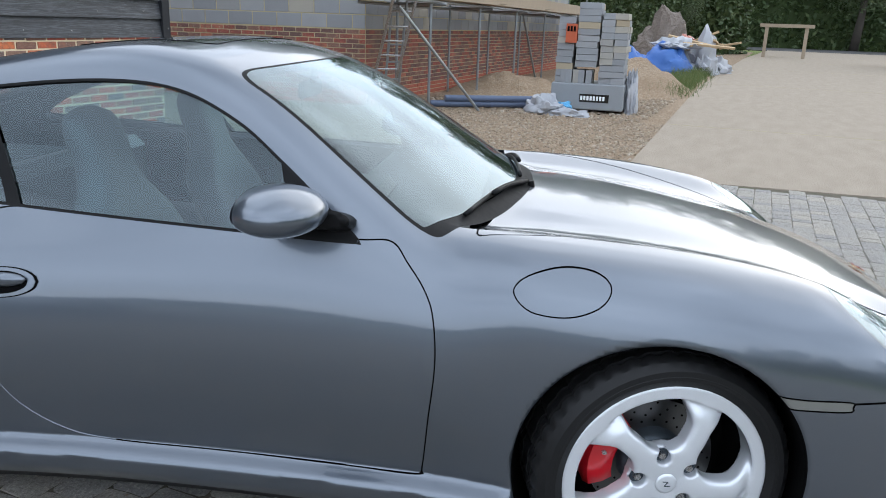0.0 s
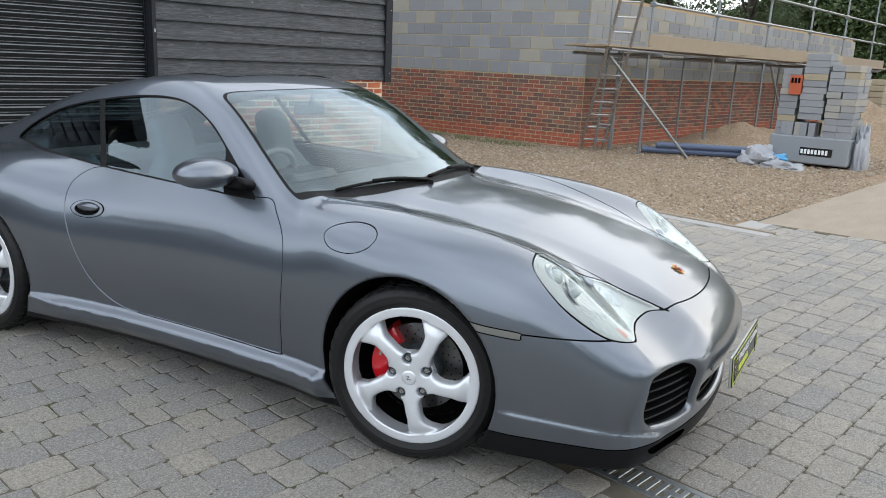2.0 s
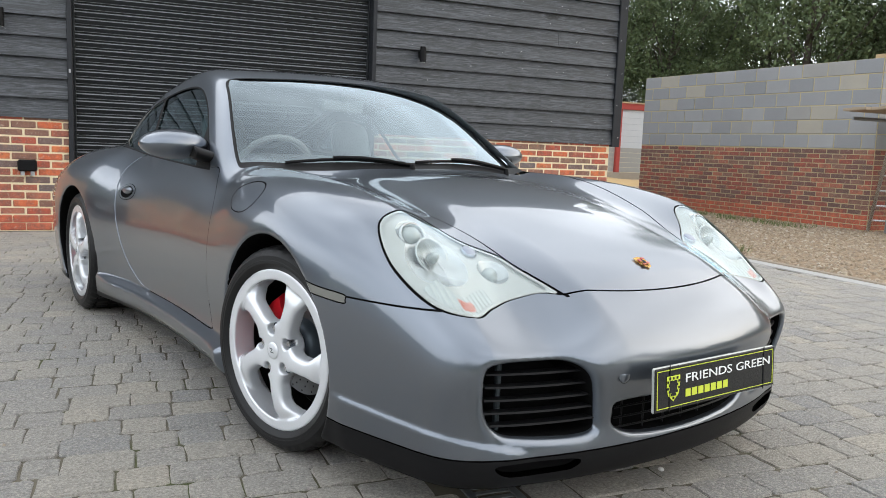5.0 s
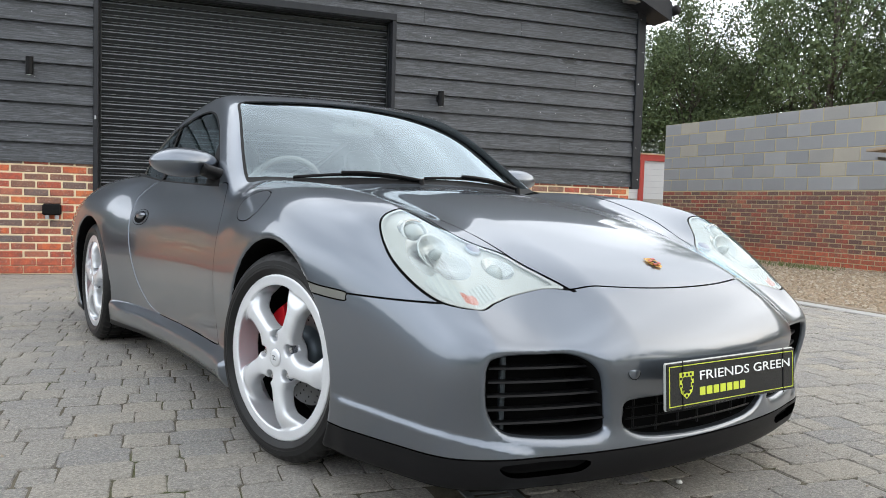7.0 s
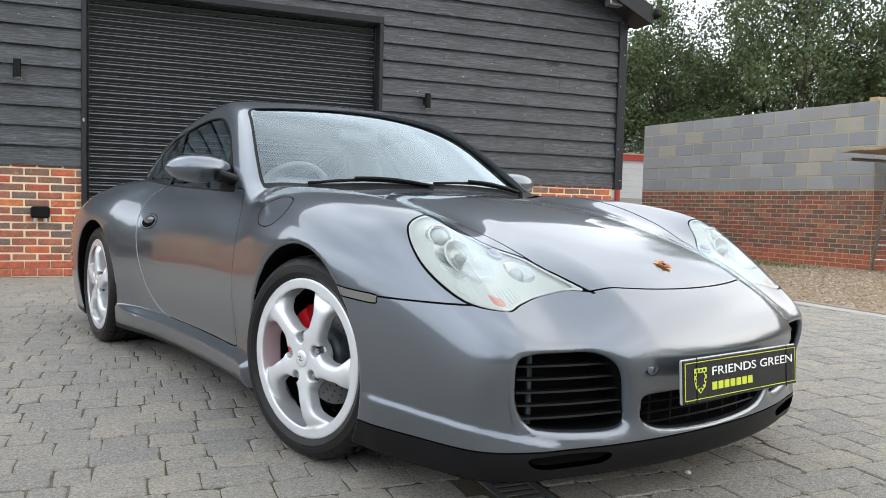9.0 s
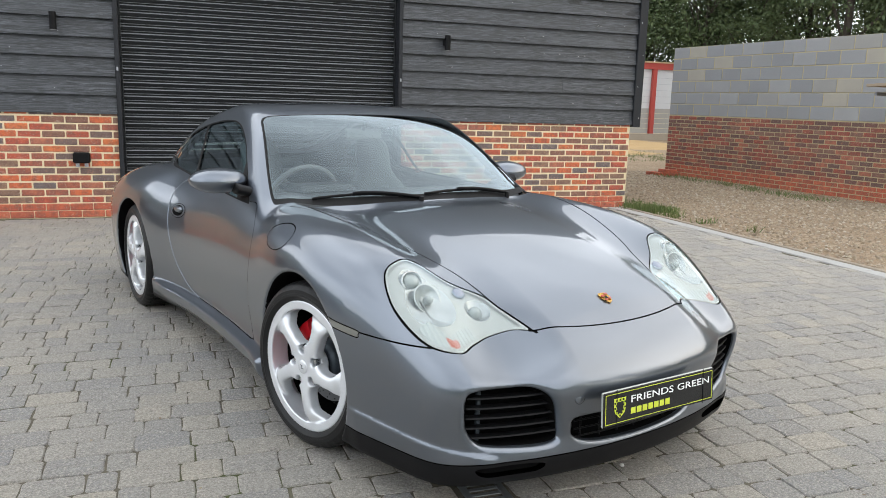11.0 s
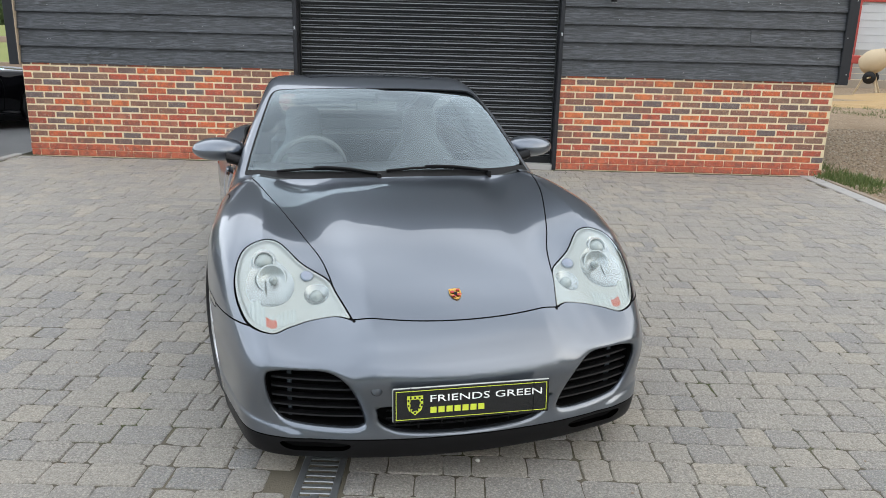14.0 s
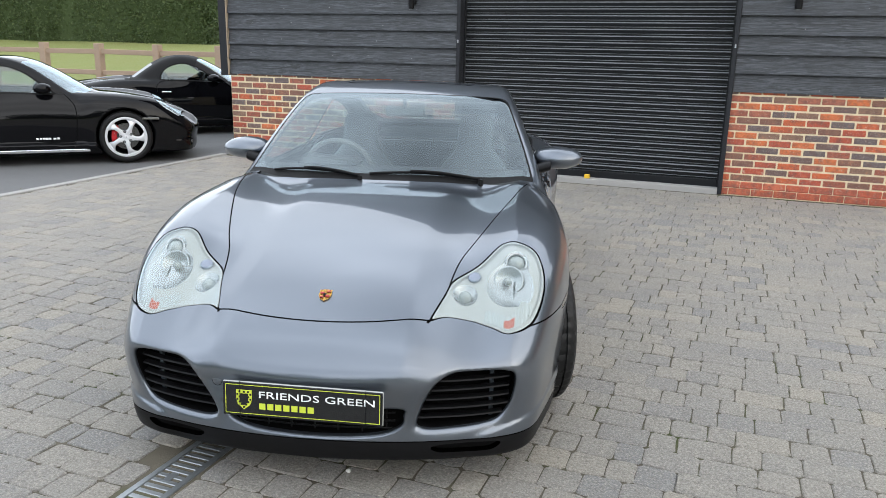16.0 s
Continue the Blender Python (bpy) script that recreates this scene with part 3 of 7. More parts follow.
def road_wheel(parent, x, y, width, side, turn=0.0, spin=0.0, caliper=True):
    """A wheel with its tyre, brake and bolts; side +1 stands on the left of the car, -1 on its right."""
    out = width / 2
    hub = thing_part("wheel", parent, pose(x, y, WHEEL_Z, 0, 0, turn) @ pose(0, 0, 0, 0, 0, 0 if side > 0 else 180))
    spun = pose(0, 0, 0, 0, spin, 0)
    # tyre
    w, rows = out, []
    prof = [(0.236, w - 0.018), (0.2465, w - 0.006), (0.265, w + 0.005), (0.288, w + 0.003), (0.305, w - 0.010), (0.3135, w - 0.024)]
    grooves = [w - 0.045, 0.030, -0.030, -(w - 0.045)]
    for g in grooves:
        prof += [(0.3165, g + 0.0055), (0.308, g + 0.005), (0.308, g - 0.005), (0.3165, g - 0.0055)]
    prof += [(0.3135, -w + 0.024), (0.305, -w + 0.010), (0.288, -w - 0.003), (0.265, -w - 0.005), (0.2465, -w + 0.006), (0.236, -w + 0.018)]
    sides = 132
    verts, faces = lathe(prof, sides)
    n = len(prof)
    verts = np.array(verts)
    for k in range(0, sides, 3):  # cross grooves of the tread's shoulders
        for i in range(5, n - 5):
            v = verts[k * n + i]
            s = 1 - (0.0065 if k % 2 == 0 or i < 7 or i > n - 8 else 0.003) / math.hypot(v[0], v[2])
            verts[k * n + i] = v * (s, 1, s)
    tyre = put("tyre", verts, faces, TYRE, hub, smooth=True, at=spun)
    tyre.data.set_sharp_from_angle(angle=radians(30))
    v, f = lathe([(0.272, w + 0.0042), (0.2735, w + 0.0058), (0.275, w + 0.0042)], 72)
    put("sidewall_rib", v, f, TYRE, tyre, smooth=True)
    rim = lay("rim", RIM, ALLOY, hub)
    rim.matrix_basis = pose(0, out - 0.054, 0) @ spun @ Matrix.Diagonal((1.032, 1.0, 1.032, 1))
    v, f = lathe([(0.0, 0.0045), (0.018, 0.004), (0.024, 0.002), (0.0255, 0.0)], 24)
    cap = put("centre_cap", v, f, ALLOY, rim, smooth=True, at=pose(0, 0.0585, 0))
    bm = bmesh.new()
    for a, b in (((-0.007, 0.0045, -0.008), (0.007, 0.0045, -0.002)), ((0.007, 0.0045, -0.002), (-0.005, 0.0045, 0.004)), ((-0.005, 0.0045, 0.004), (0.006, 0.0045, 0.010))):
        rod(bm, a, b, 0.0012, sides=5)
    part("cap_mark", bm, HUB_GREY, rim, at=pose(0, 0.0585, 0))
    for k in range(5):
        a = k * 2 * math.pi / 5 + 0.55
        bm = bmesh.new()
        rod(bm, (0.064 * math.cos(a), 0.028, 0.064 * math.sin(a)), (0.064 * math.cos(a), 0.047, 0.064 * math.sin(a)), 0.0100, 0.0086, 6)
        rod(bm, (0.064 * math.cos(a), 0.026, 0.064 * math.sin(a)), (0.064 * math.cos(a), 0.032, 0.064 * math.sin(a)), 0.0130, 0.0125, 14)
        part("wheel_bolt", bm, STEEL, rim)
        v, f = lathe([(0.0095, 0.0), (0.0135, 0.0005), (0.0168, 0.004)], 18)
        put("bolt_seat", v, f, HUB_GREY, rim, at=pose(0.064 * math.cos(a), 0.0335, 0.064 * math.sin(a)))
    part("valve", rodded((0.196, 0.0, -0.06), (0.178, 0.028, -0.052), 0.0045, 0.0035, 8), PLASTIC, rim)
    # brake
    v, f = lathe([(0.085, 0.012), (0.159, 0.012), (0.160, 0.0), (0.159, -0.012), (0.085, -0.012)], 64)
    disc = put("brake_disc", v, f, DISC, hub, at=pose(0, out - 0.125, 0))
    bm = bmesh.new()
    for ring, count in ((0.102, 20), (0.118, 20), (0.134, 20), (0.150, 20)):
        for k in range(count):
            a = 2 * math.pi * (k + (ring - 0.1) * 22) / count
            bmesh.ops.create_circle(bm, cap_ends=True, segments=6, radius=0.0034, matrix=Matrix.Translation((ring * math.cos(a), 0.0126, ring * math.sin(a))) @ Matrix.Rotation(radians(-90), 4, "X"))
    tagged(part("drilled_holes", bm, SHADE, disc), kind="stuff")
    v, f = lathe([(0.0, 0.055), (0.070, 0.052), (0.082, 0.035), (0.086, 0.010)], 32)
    put("hub_bell", v, f, HUB_GREY, hub, at=pose(0, out - 0.125, 0), smooth=True)
    # shade inside the silver barrel, put in as near-black surfaces behind the spokes
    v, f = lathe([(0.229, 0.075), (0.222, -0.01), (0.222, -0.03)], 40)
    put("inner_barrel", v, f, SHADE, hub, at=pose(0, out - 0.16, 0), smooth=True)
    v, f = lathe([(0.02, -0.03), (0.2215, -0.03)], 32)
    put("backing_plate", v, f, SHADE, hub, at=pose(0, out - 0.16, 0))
    if caliper:
        a0 = radians(18 if side < 0 else 162)
        bm = bmesh.new()
        prof, n = [], 9
        for k in range(n):
            a = a0 + radians(-38 + 76 * k / (n - 1))
            bulge = 1 - abs(k / (n - 1) * 2 - 1) ** 4
            ring = [bm.verts.new((r * math.cos(a), yy, r * math.sin(a))) for r, yy in ((0.103, 0.02), (0.108, 0.040 + 0.012 * bulge), (0.135, 0.046 + 0.014 * bulge), (0.168, 0.040 + 0.012 * bulge), (0.178, 0.02), (0.178, -0.03), (0.103, -0.03))]
            prof.append(ring)
        for a, b in zip(prof, prof[1:]):
            for i in range(7):
                bm.faces.new((a[i], a[(i + 1) % 7], b[(i + 1) % 7], b[i]))
        bm.faces.new(prof[0][::-1]), bm.faces.new(prof[-1])
        bmesh.ops.recalc_face_normals(bm, faces=bm.faces)
        cal = part("brake_caliper", bm, CALIPER, hub, "red painted caliper", smooth=True, at=pose(0, out - 0.125, 0))
        part("pad_pin", rodded((0.14 * math.cos(a0), 0.05, 0.14 * math.sin(a0)), (0.14 * math.cos(a0), 0.064, 0.14 * math.sin(a0)), 0.006, sides=8), STEEL, cal)
    return hub


def thing_part(name, parent, at):
    ob = new(name)
    ob.parent, ob.matrix_basis = parent, at
    return ob


def door_mirror(car, side):
    """An egg-shaped mirror on a short foot."""

    def f(x, y, z):
        u, w, h = (x + 0.905) / 0.112, (np.abs(y) - 0.836) / 0.130, (z - 0.920) / 0.058
        shell = (np.sqrt(u * u + np.abs(w) ** 2 + h * h + 1e-9) - 1) * 0.066
        return smax(shell, -0.985 - x, 0.02)

    lo, hi = (-1.04, 0.68, 0.83), (-0.75, 0.99, 1.01)
    p, n, q = skin(f, lo, hi, 0.0125)
    shape = (p, n, [tuple(k) for k in q])
    if side < 0:
        shape = flipped(shape)
    m = lay("door_mirror", shape, PAINT, car, "grey painted mirror housing")

    def foot(x, y, z):
        y = np.abs(y)
        d = np.sqrt(((x + 0.80 + 0.1 * (y - 0.74)) / 0.055) ** 2 + ((z - 0.876 - 0.30 * (y - 0.74)) / 0.026) ** 2 + 1e-9) - 1
        return np.maximum(np.maximum(d * 0.026, y - 0.80), 0.66 - y)

    p, n, q = skin(foot, (-0.88, 0.64, 0.80), (-0.70, 0.87, 0.95), 0.0125)
    shape = (p, n, [tuple(k) for k in q])
    lay("mirror_foot", flipped(shape) if side < 0 else shape, PLASTIC, m, "black plastic foot")
    v, f_ = lathe([(0.0, 0.0), (0.9, 0.0), (1.0, 0.006)], 28)
    g = put("mirror_glass", [(-0.9845 - 0.2 * b, side * (0.836 + 0.088 * a), 0.920 + 0.034 * c) for a, b, c in v], f_, CHROME, m)
    return m


def sports_seat(car, y):
    """A high-backed bucket seat with the headrest in one piece with it."""
    seat = thing_part("seat", car, pose(-1.42, y, 0.28))

    def back(x, yy, z):
        lean = x + 0.28 * z
        wide = 0.235 - 0.02 * ease(0.1, 0.42, z) - 0.105 * ease(0.44, 0.62, z)
        thick = 0.075 - 0.02 * ease(0.3, 0.7, z) - 0.03 * ease(0.05, 0.16, np.abs(yy)) * 0
        wing = 0.06 * ease(0.12, 0.22, np.abs(yy)) * ease(0.55, 0.2, z)
        d = smax(np.abs(yy) - wide, np.abs(lean - wing) - thick, 0.09)
        return smax(smax(d, z - 0.80, 0.12), 0.02 - z, 0.05)

    def base(x, yy, z):
        d = smax(np.abs(yy) - 0.25, np.abs(x - 0.24) - 0.27, 0.10)
        top = z - 0.16 - 0.10 * x - 0.055 * ease(0.13, 0.22, np.abs(yy))
        return smax(smax(d, top, 0.05), -0.05 - z, 0.03)

    for name, f, lo, hi in (("backrest", back, (-0.42, -0.3, -0.02), (0.18, 0.3, 0.86)), ("cushion", base, (-0.1, -0.32, -0.1), (0.58, 0.32, 0.34))):
        p, n, q = skin(f, lo, hi, 0.03)
        put(name, p, q, SEAT, seat, normals=n)
    return seat


def number_board(car):
    """The dealer's show board in place of a number plate."""
    board = thing_part("show_plate", car, pose(0.992, -0.008, 0.366, 90, 0, 88.2) @ pose(0, 0, 0, -4, 0, 0))
    board["label"] = "black dealer show plate with white and yellow lettering"
    part("backing", boxed(-0.262, 0.262, -0.0575, 0.0575, -0.012, -0.003, bevel=0.004), MILKY, board)
    part("face", boxed(-0.260, 0.260, -0.0555, 0.0555, -0.003, 0.0, bevel=0.002), PLATE_BLACK, board)
    bm = bmesh.new()
    for x0, x1, y0, y1 in ((-0.252, 0.252, 0.0467, 0.0485), (-0.252, 0.252, -0.0485, -0.0467), (-0.252, -0.2502, -0.0467, 0.0467), (0.2502, 0.252, -0.0467, 0.0467)):
        box(bm, x0, x1, y0, y1, 0.0, 0.0012)
    part("yellow_border", bm, PLATE_YELLOW, board)
    lettering("lettering", "FRIENDS GREEN", 0.032, PLATE_WHITE, board, pose(-0.140, 0.008, 0.001), 0.375)
    bm = bmesh.new()
    for k in range(7):
        box(bm, -0.140 + 0.0265 * k, -0.120 + 0.0265 * k, -0.030, -0.010, 0.0, 0.0012)
    part("yellow_word", bm, PLATE_YELLOW, board)
    # a chequered shield
    v = [(-0.026, 0.032), (0.026, 0.032), (0.026, 0.0), (0.020, -0.018), (0.0, -0.034), (-0.020, -0.018), (-0.026, 0.0)]
    put("shield", [(x - 0.190, y, 0.0012) for x, y in v], [tuple(range(7))[::-1]], PLATE_YELLOW, board)
    put("shield_field", [(x * 0.55 - 0.190, y * 0.6, 0.0020) for x, y in v], [tuple(range(7))[::-1]], PLATE_BLACK, board)
    bm = bmesh.new()
    for i in range(-3, 4):
        for j in range(-3, 4):
            if (i + j) % 2 and (abs(i) > 1 or abs(j) > 1) and abs(i) + max(-j, 0) < 5:
                box(bm, -0.190 + i * 0.0072 - 0.003, -0.190 + i * 0.0072 + 0.003, j * 0.0085 - 0.003, j * 0.0085 + 0.003, 0.0012, 0.0026)
    part("shield_checks", bm, PLATE_BLACK, board)
    for sx in (-1, 1):
        part("strap", boxed(sx * 0.205 - 0.003 * 0, sx * 0.205 + 0.0025, -0.060, 0.060, 0.0, 0.0016), PLASTIC, board)
    return board


def lettering(name, words, size, mat, parent, at, width=None):
    """Real letters in the built-in font, as a mesh."""
    c = bpy.data.curves.new(name, "FONT")
    c.body, c.size, c.extrude, c.resolution_u = words, size, 0.0006, 3
    tmp = bpy.data.objects.new(name, c)
    me = bpy.data.meshes.new_from_object(tmp)
    bpy.data.objects.remove(tmp)
    bpy.data.curves.remove(c)
    xs = [v.co.x for v in me.vertices]
    s = (width / (max(xs) - min(xs))) if width else 1
    for v in me.vertices:
        v.co.x = (v.co.x - min(xs)) * s
    me.materials.append(mat)
    ob = new(name, me)
    ob.parent, ob.matrix_basis = parent, at
    return ob


PLATE_BLACK = material("plate_black", (0.010, 0.011, 0.012), 0.22)
PLATE_WHITE = material("plate_white", (0.85, 0.86, 0.86), 0.4)
PLATE_YELLOW = material("plate_yellow", (0.60, 0.68, 0.06), 0.4)
GOLD = material("crest_gold", (0.75, 0.50, 0.16), 0.25, 0.9)
CREST_RED = material("crest_red", (0.40, 0.03, 0.03), 0.3)


def head_lamp(car, patch, side):
    """A tear-shaped lamp: clear lens over a silvered bowl with its projector, fog and turn lamps."""
    s = -1 if side < 0 else 1
    take = flipped if side < 0 else (lambda q: q)
    lamp = lay("headlight", take(patch), LENS, car, "clear tear-shaped headlight with pale reflector")
    lamp.visible_shadow = False
    p, n, f = patch
    bowls = (("reflector", 0.548, 0.630, 0.086, 0.036), ("projector_bowl", 0.462, 0.648, 0.048, 0.022), ("fog_bowl", 0.590, 0.472, 0.043, 0.022))

    def inside(x, y, bowl):
        return bowl[3] - np.hypot(x - bowl[1], np.abs(y) - bowl[2])

    def deep(x, y, z):
        hollow = [b[4] * (1 - (1 - np.clip(inside(x, y, b) / b[3], 0, 1)) ** 2) for b in bowls]
        return 0.009 + ease(0.002, 0.025, LAMP(x, np.abs(y))) * np.maximum(np.maximum(*hollow[:2]), hollow[2])

    def pressed(shape):
        q, m, g = shape
        q = q - m * deep(*q.T)[:, None]
        return flipped((q, m, g)) if side < 0 else (q, m, g)

    rest = patch
    for b in reversed(bowls):
        bowl_patch, rest = parted(rest, lambda x, y, z: inside(x, y, b))
        q, _, g = pressed(bowl_patch)
        put(b[0], q, g, SILVERED, lamp, smooth=True)
    q, _, g = pressed(rest)
    put("housing", q, g, MILKY, lamp, "milky silver housing", smooth=True)
    band = parted(patch, lambda x, y, z: 0.010 - LAMP(x, np.abs(y)))[0]
    lay("lens_border", take(sunk(band, 0.002)), MILKY, lamp)

    def spot(u, w):
        """A place inside the lamp and its outward direction, from plan coordinates."""
        d = np.hypot(p[:, 0] - u, p[:, 1] - w)
        i = int(np.argmin(d))
        q, m = p[i].copy(), n[i].copy()
        q[1] *= s
        m[1] *= s
        return Vector(q), Vector(m)

    def bowl(name, u, w, sink, profile, mat, facing=0.5, parent=lamp):
        q, m = spot(u, w)
        ahead = (m * (1 - facing) + Vector((1, 0.0, 0.1)) * facing).normalized()
        at = Matrix.Translation(q - m * sink) @ ahead.to_track_quat("Z", "Y").to_matrix().to_4x4()
        v, ff = lathe(profile, 28, axis="z")
        return put(name, v, ff, mat, parent, smooth=True, at=at)

    bowl("bulb_shield", 0.528, 0.612, 0.034, [(0.0, 0.020), (0.008, 0.018), (0.014, 0.008), (0.016, -0.008)], LAMP_GLASS)
    bowl("inner_reflector", 0.522, 0.616, 0.036, [(0.015, -0.006), (0.030, -0.002), (0.046, 0.010), (0.052, 0.014), (0.053, 0.010)], HUB_SILVER)
    bowl("projector_ring", 0.462, 0.650, 0.026, [(0.031, 0.0), (0.033, 0.012), (0.038, 0.013), (0.041, 0.006), (0.041, -0.01)], SILVERED)
    bowl("projector_lens", 0.462, 0.650, 0.026, [(0.0, 0.022), (0.014, 0.020), (0.025, 0.012), (0.031, 0.0)], LAMP_GLASS)
    bowl("fog_lens", 0.587, 0.474, 0.024, [(0.0, 0.016), (0.014, 0.013), (0.022, 0.004), (0.023, -0.006)], LAMP_GLASS)
    bowl("washer_cover", 0.516, 0.497, 0.001, [(0.0, 0.004), (0.016, 0.003), (0.023, 0.0), (0.024, -0.004)], WASHER, 0.1)
    a = np.abs
    strip = parted(patch, lambda x, y, z: np.minimum(np.minimum(LAMP(x, a(y)) - 0.014, 0.056 - LAMP(x, a(y))), np.minimum(a(y) - 0.545, x - 0.605)))[0]
    amber, clear = parted(strip, lambda x, y, z: np.minimum(np.minimum(a(y) - 0.612, 0.650 - a(y)), np.minimum(LAMP(x, a(y)) - 0.019, 0.044 - LAMP(x, a(y)))))
    lay("turn_reflector", take(sunk(clear, 0.008)), RIBBED, lamp, "ribbed silver reflector")
    lay("turn_lamp", take(sunk(amber, 0.008)), AMBER, lamp, "amber turn lamp")
    return lamp


def ribbed_material():
    m = material("ribbed_reflector", (0.40, 0.43, 0.42), 0.35, 0.4)
    k = Nodes(m)
    w = k.add("ShaderNodeTexWave", Scale=22.0, Distortion=0.0)
    w.bands_direction = "Y"
    k.l.new(k.place(), w.inputs["Vector"])
    k.bump(w.outputs["Fac"], 0.5, 0.004)
    return m


RIBBED = ribbed_material()
# car colour made paler and bluer, the cover's sky reflection in its colour
WASHER = material("washer_cover_sky_tint", (0.22, 0.25, 0.31), 0.3, 0.4, 0.6)
HUB_SILVER = speckled("dim_reflector", (0.30, 0.33, 0.34), (0.50, 0.53, 0.53), 40, 0.22, 0.6, 0.3, 0.003, 90)
LAMP_GLASS = material("lamp_bulb_glass", (0.33, 0.36, 0.35), 0.15, 0.1, 0.5)


def pieces(shape):
    """The separate pieces of a shape, largest first."""
    p, n, f = shape
    root = list(range(len(p)))

    def top(i):
        while root[i] != i:
            root[i] = root[root[i]]
            i = root[i]
        return i

    for face in f:
        for i in face[1:]:
            root[top(i)] = top(face[0])
    sets = {}
    for face in f:
        sets.setdefault(top(face[0]), []).append(face)
    out = []
    for some in sorted(sets.values(), key=len, reverse=True):
        ids = sorted({i for face in some for i in face})
        to = {i: k for k, i in enumerate(ids)}
        out.append((p[ids], n[ids], [tuple(to[i] for i in face) for face in some]))
    return out


def lay_sides(name, shape, mat, parent, label=""):
    """The same piece on either side of the car."""
    return [lay(name, q, mat, parent, label) for q in (shape, flipped(shape)) if len(q[0])]


def grey_coupe(at):
    car = thing("coupe", "grey metallic sports coupe parked on block paving", "car", at)
    p, n, q = coupe_shell(0.0125)
    shell = parted((p, n, [tuple(k) for k in q]), lambda x, y, z: y + 0 * x)[0]
    side = lambda g: (lambda x, y, z: np.minimum(g(x, z), np.abs(y) - 0.45))
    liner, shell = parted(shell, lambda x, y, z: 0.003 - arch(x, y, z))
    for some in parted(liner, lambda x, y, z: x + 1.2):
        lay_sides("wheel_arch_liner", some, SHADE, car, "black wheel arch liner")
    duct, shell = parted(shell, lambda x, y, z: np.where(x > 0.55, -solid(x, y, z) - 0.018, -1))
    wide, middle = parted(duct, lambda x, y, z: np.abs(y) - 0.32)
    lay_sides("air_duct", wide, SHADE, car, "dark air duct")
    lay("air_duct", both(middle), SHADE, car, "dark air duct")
    floor_, shell = parted(shell, lambda x, y, z: 0.1215 - z)
    lay("underbody", both(floor_), SHADE, car)
    lip, gap, shell = cleft(shell, lambda x, y, z: np.minimum(0.198 - z, x - 0.28), 0.004)
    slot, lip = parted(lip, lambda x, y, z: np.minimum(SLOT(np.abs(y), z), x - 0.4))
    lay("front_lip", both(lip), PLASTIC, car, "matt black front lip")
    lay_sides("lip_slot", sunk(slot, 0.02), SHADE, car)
    dark = [sunk(gap, 0.004)]
    skirt, shell = parted(shell, lambda x, y, z: np.minimum(0.152 - z, 0.2 - x))
    lay_sides("skirt_edge", skirt, PLASTIC, car)
    # glass
    seals = []
    glass, shell = parted(shell, on_screen)
    seal, glass = parted(glass, lambda x, y, z: 0.006 - on_screen(x, y, z))
    seals.append(seal)
    frit, glass = parted(glass, lambda x, y, z: np.maximum(0.009 - on_screen(x, y, z), x + 0.335 + 0.42 * y * y + 0.05))
    lay("screen_border", both(frit), RUBBER, car, "black windscreen border")
    w = lay("windscreen", both(glass), GLASS, car, "tinted windscreen with sky reflections")
    w.visible_shadow = False
    glass, shell = parted(shell, on_rear_screen)
    w = lay("rear_window", both(glass), GLASS, car)
    w.visible_shadow = False
    glass, shell = parted(shell, in_cabin)
    seal, glass = parted(glass, lambda x, y, z: 0.007 - SIDE_GLASS(x, z))
    seals.append(seal)
    pillar, glass = parted(glass, lambda x, y, z: 0.019 - np.abs(x + 1.72 + 0.55 * (z - 1.0)))
    seals.append(pillar)
    tri, glass = parted(glass, lambda x, y, z: x + 0.905 + 0.30 * (z - 0.86))
    quarter, pane = parted(glass, lambda x, y, z: -1.72 - 0.55 * (z - 1.0) - x)
    for take in (lambda s: s, flipped):
        g = lay("side_window", take(sunk(pane, 0.006)), SIDE_PANE, car)
        h = lay("quarter_window", take(sunk(quarter, 0.006)), SIDE_PANE, car)
        g.visible_shadow = h.visible_shadow = False
        lay("mirror_triangle", take(tri), PLASTIC, car)
    for some in seals:
        lay_sides("window_seal", some, RUBBER, car, "black rubber seal")
    # lamps and front
    front = lambda g: (lambda x, y, z: np.minimum(g(x, np.abs(y)), np.minimum(z - 0.42, x + 0.6)))
    patch, gap, shell = cleft(shell, front(LAMP), 0.0055)
    dark.append(sunk(gap, 0.005))
    for s in (1, -1):
        head_lamp(car, patch, s)
    bonnet, gap, shell = cleft(shell, front(BONNET), 0.005)
    dark.append(sunk(gap, 0.006))
    lay("bonnet", both(bonnet), PAINT, car, "smooth grey bonnet reflecting the sky")
    cowl, shell = parted(shell, lambda x, y, z: np.minimum(np.minimum(screen_x(x, y) + 0.36 + 0.30, -0.24 - 0.40 * y * y - x), np.minimum(0.64 - np.abs(y), z - 0.7)))
    cowl, *scraps = pieces(cowl)
    shell = joined(shell, *scraps)
    lay_sides("cowl", sunk(cowl, 0.012), PLASTIC, car, "black plastic cowl below the windscreen")
    mark, gap, shell = cleft(shell, side(MARKER), 0.004)
    bumper_field = lambda x, y, z: np.maximum(np.minimum(0.552 - z, x - 0.10), np.minimum(x - 0.61, 0.70 - np.abs(y)))
    dark.append(sunk(gap, 0.003))
    bumper, gap, shell = cleft(shell, bumper_field, 0.005)
    dark.append(sunk(gap, 0.004))
    bump = lay("front_bumper", both(bumper), PAINT, car, "grey painted bumper")
    door, gap, shell = cleft(shell, side(DOOR), 0.0035)
    dark.append(sunk(gap, 0.006))
    flap, gap, right = cleft(shell, side(FLAP), 0.0032)
    lay("fuel_flap", flipped(flap), PAINT, car, "round-cornered fuel flap")
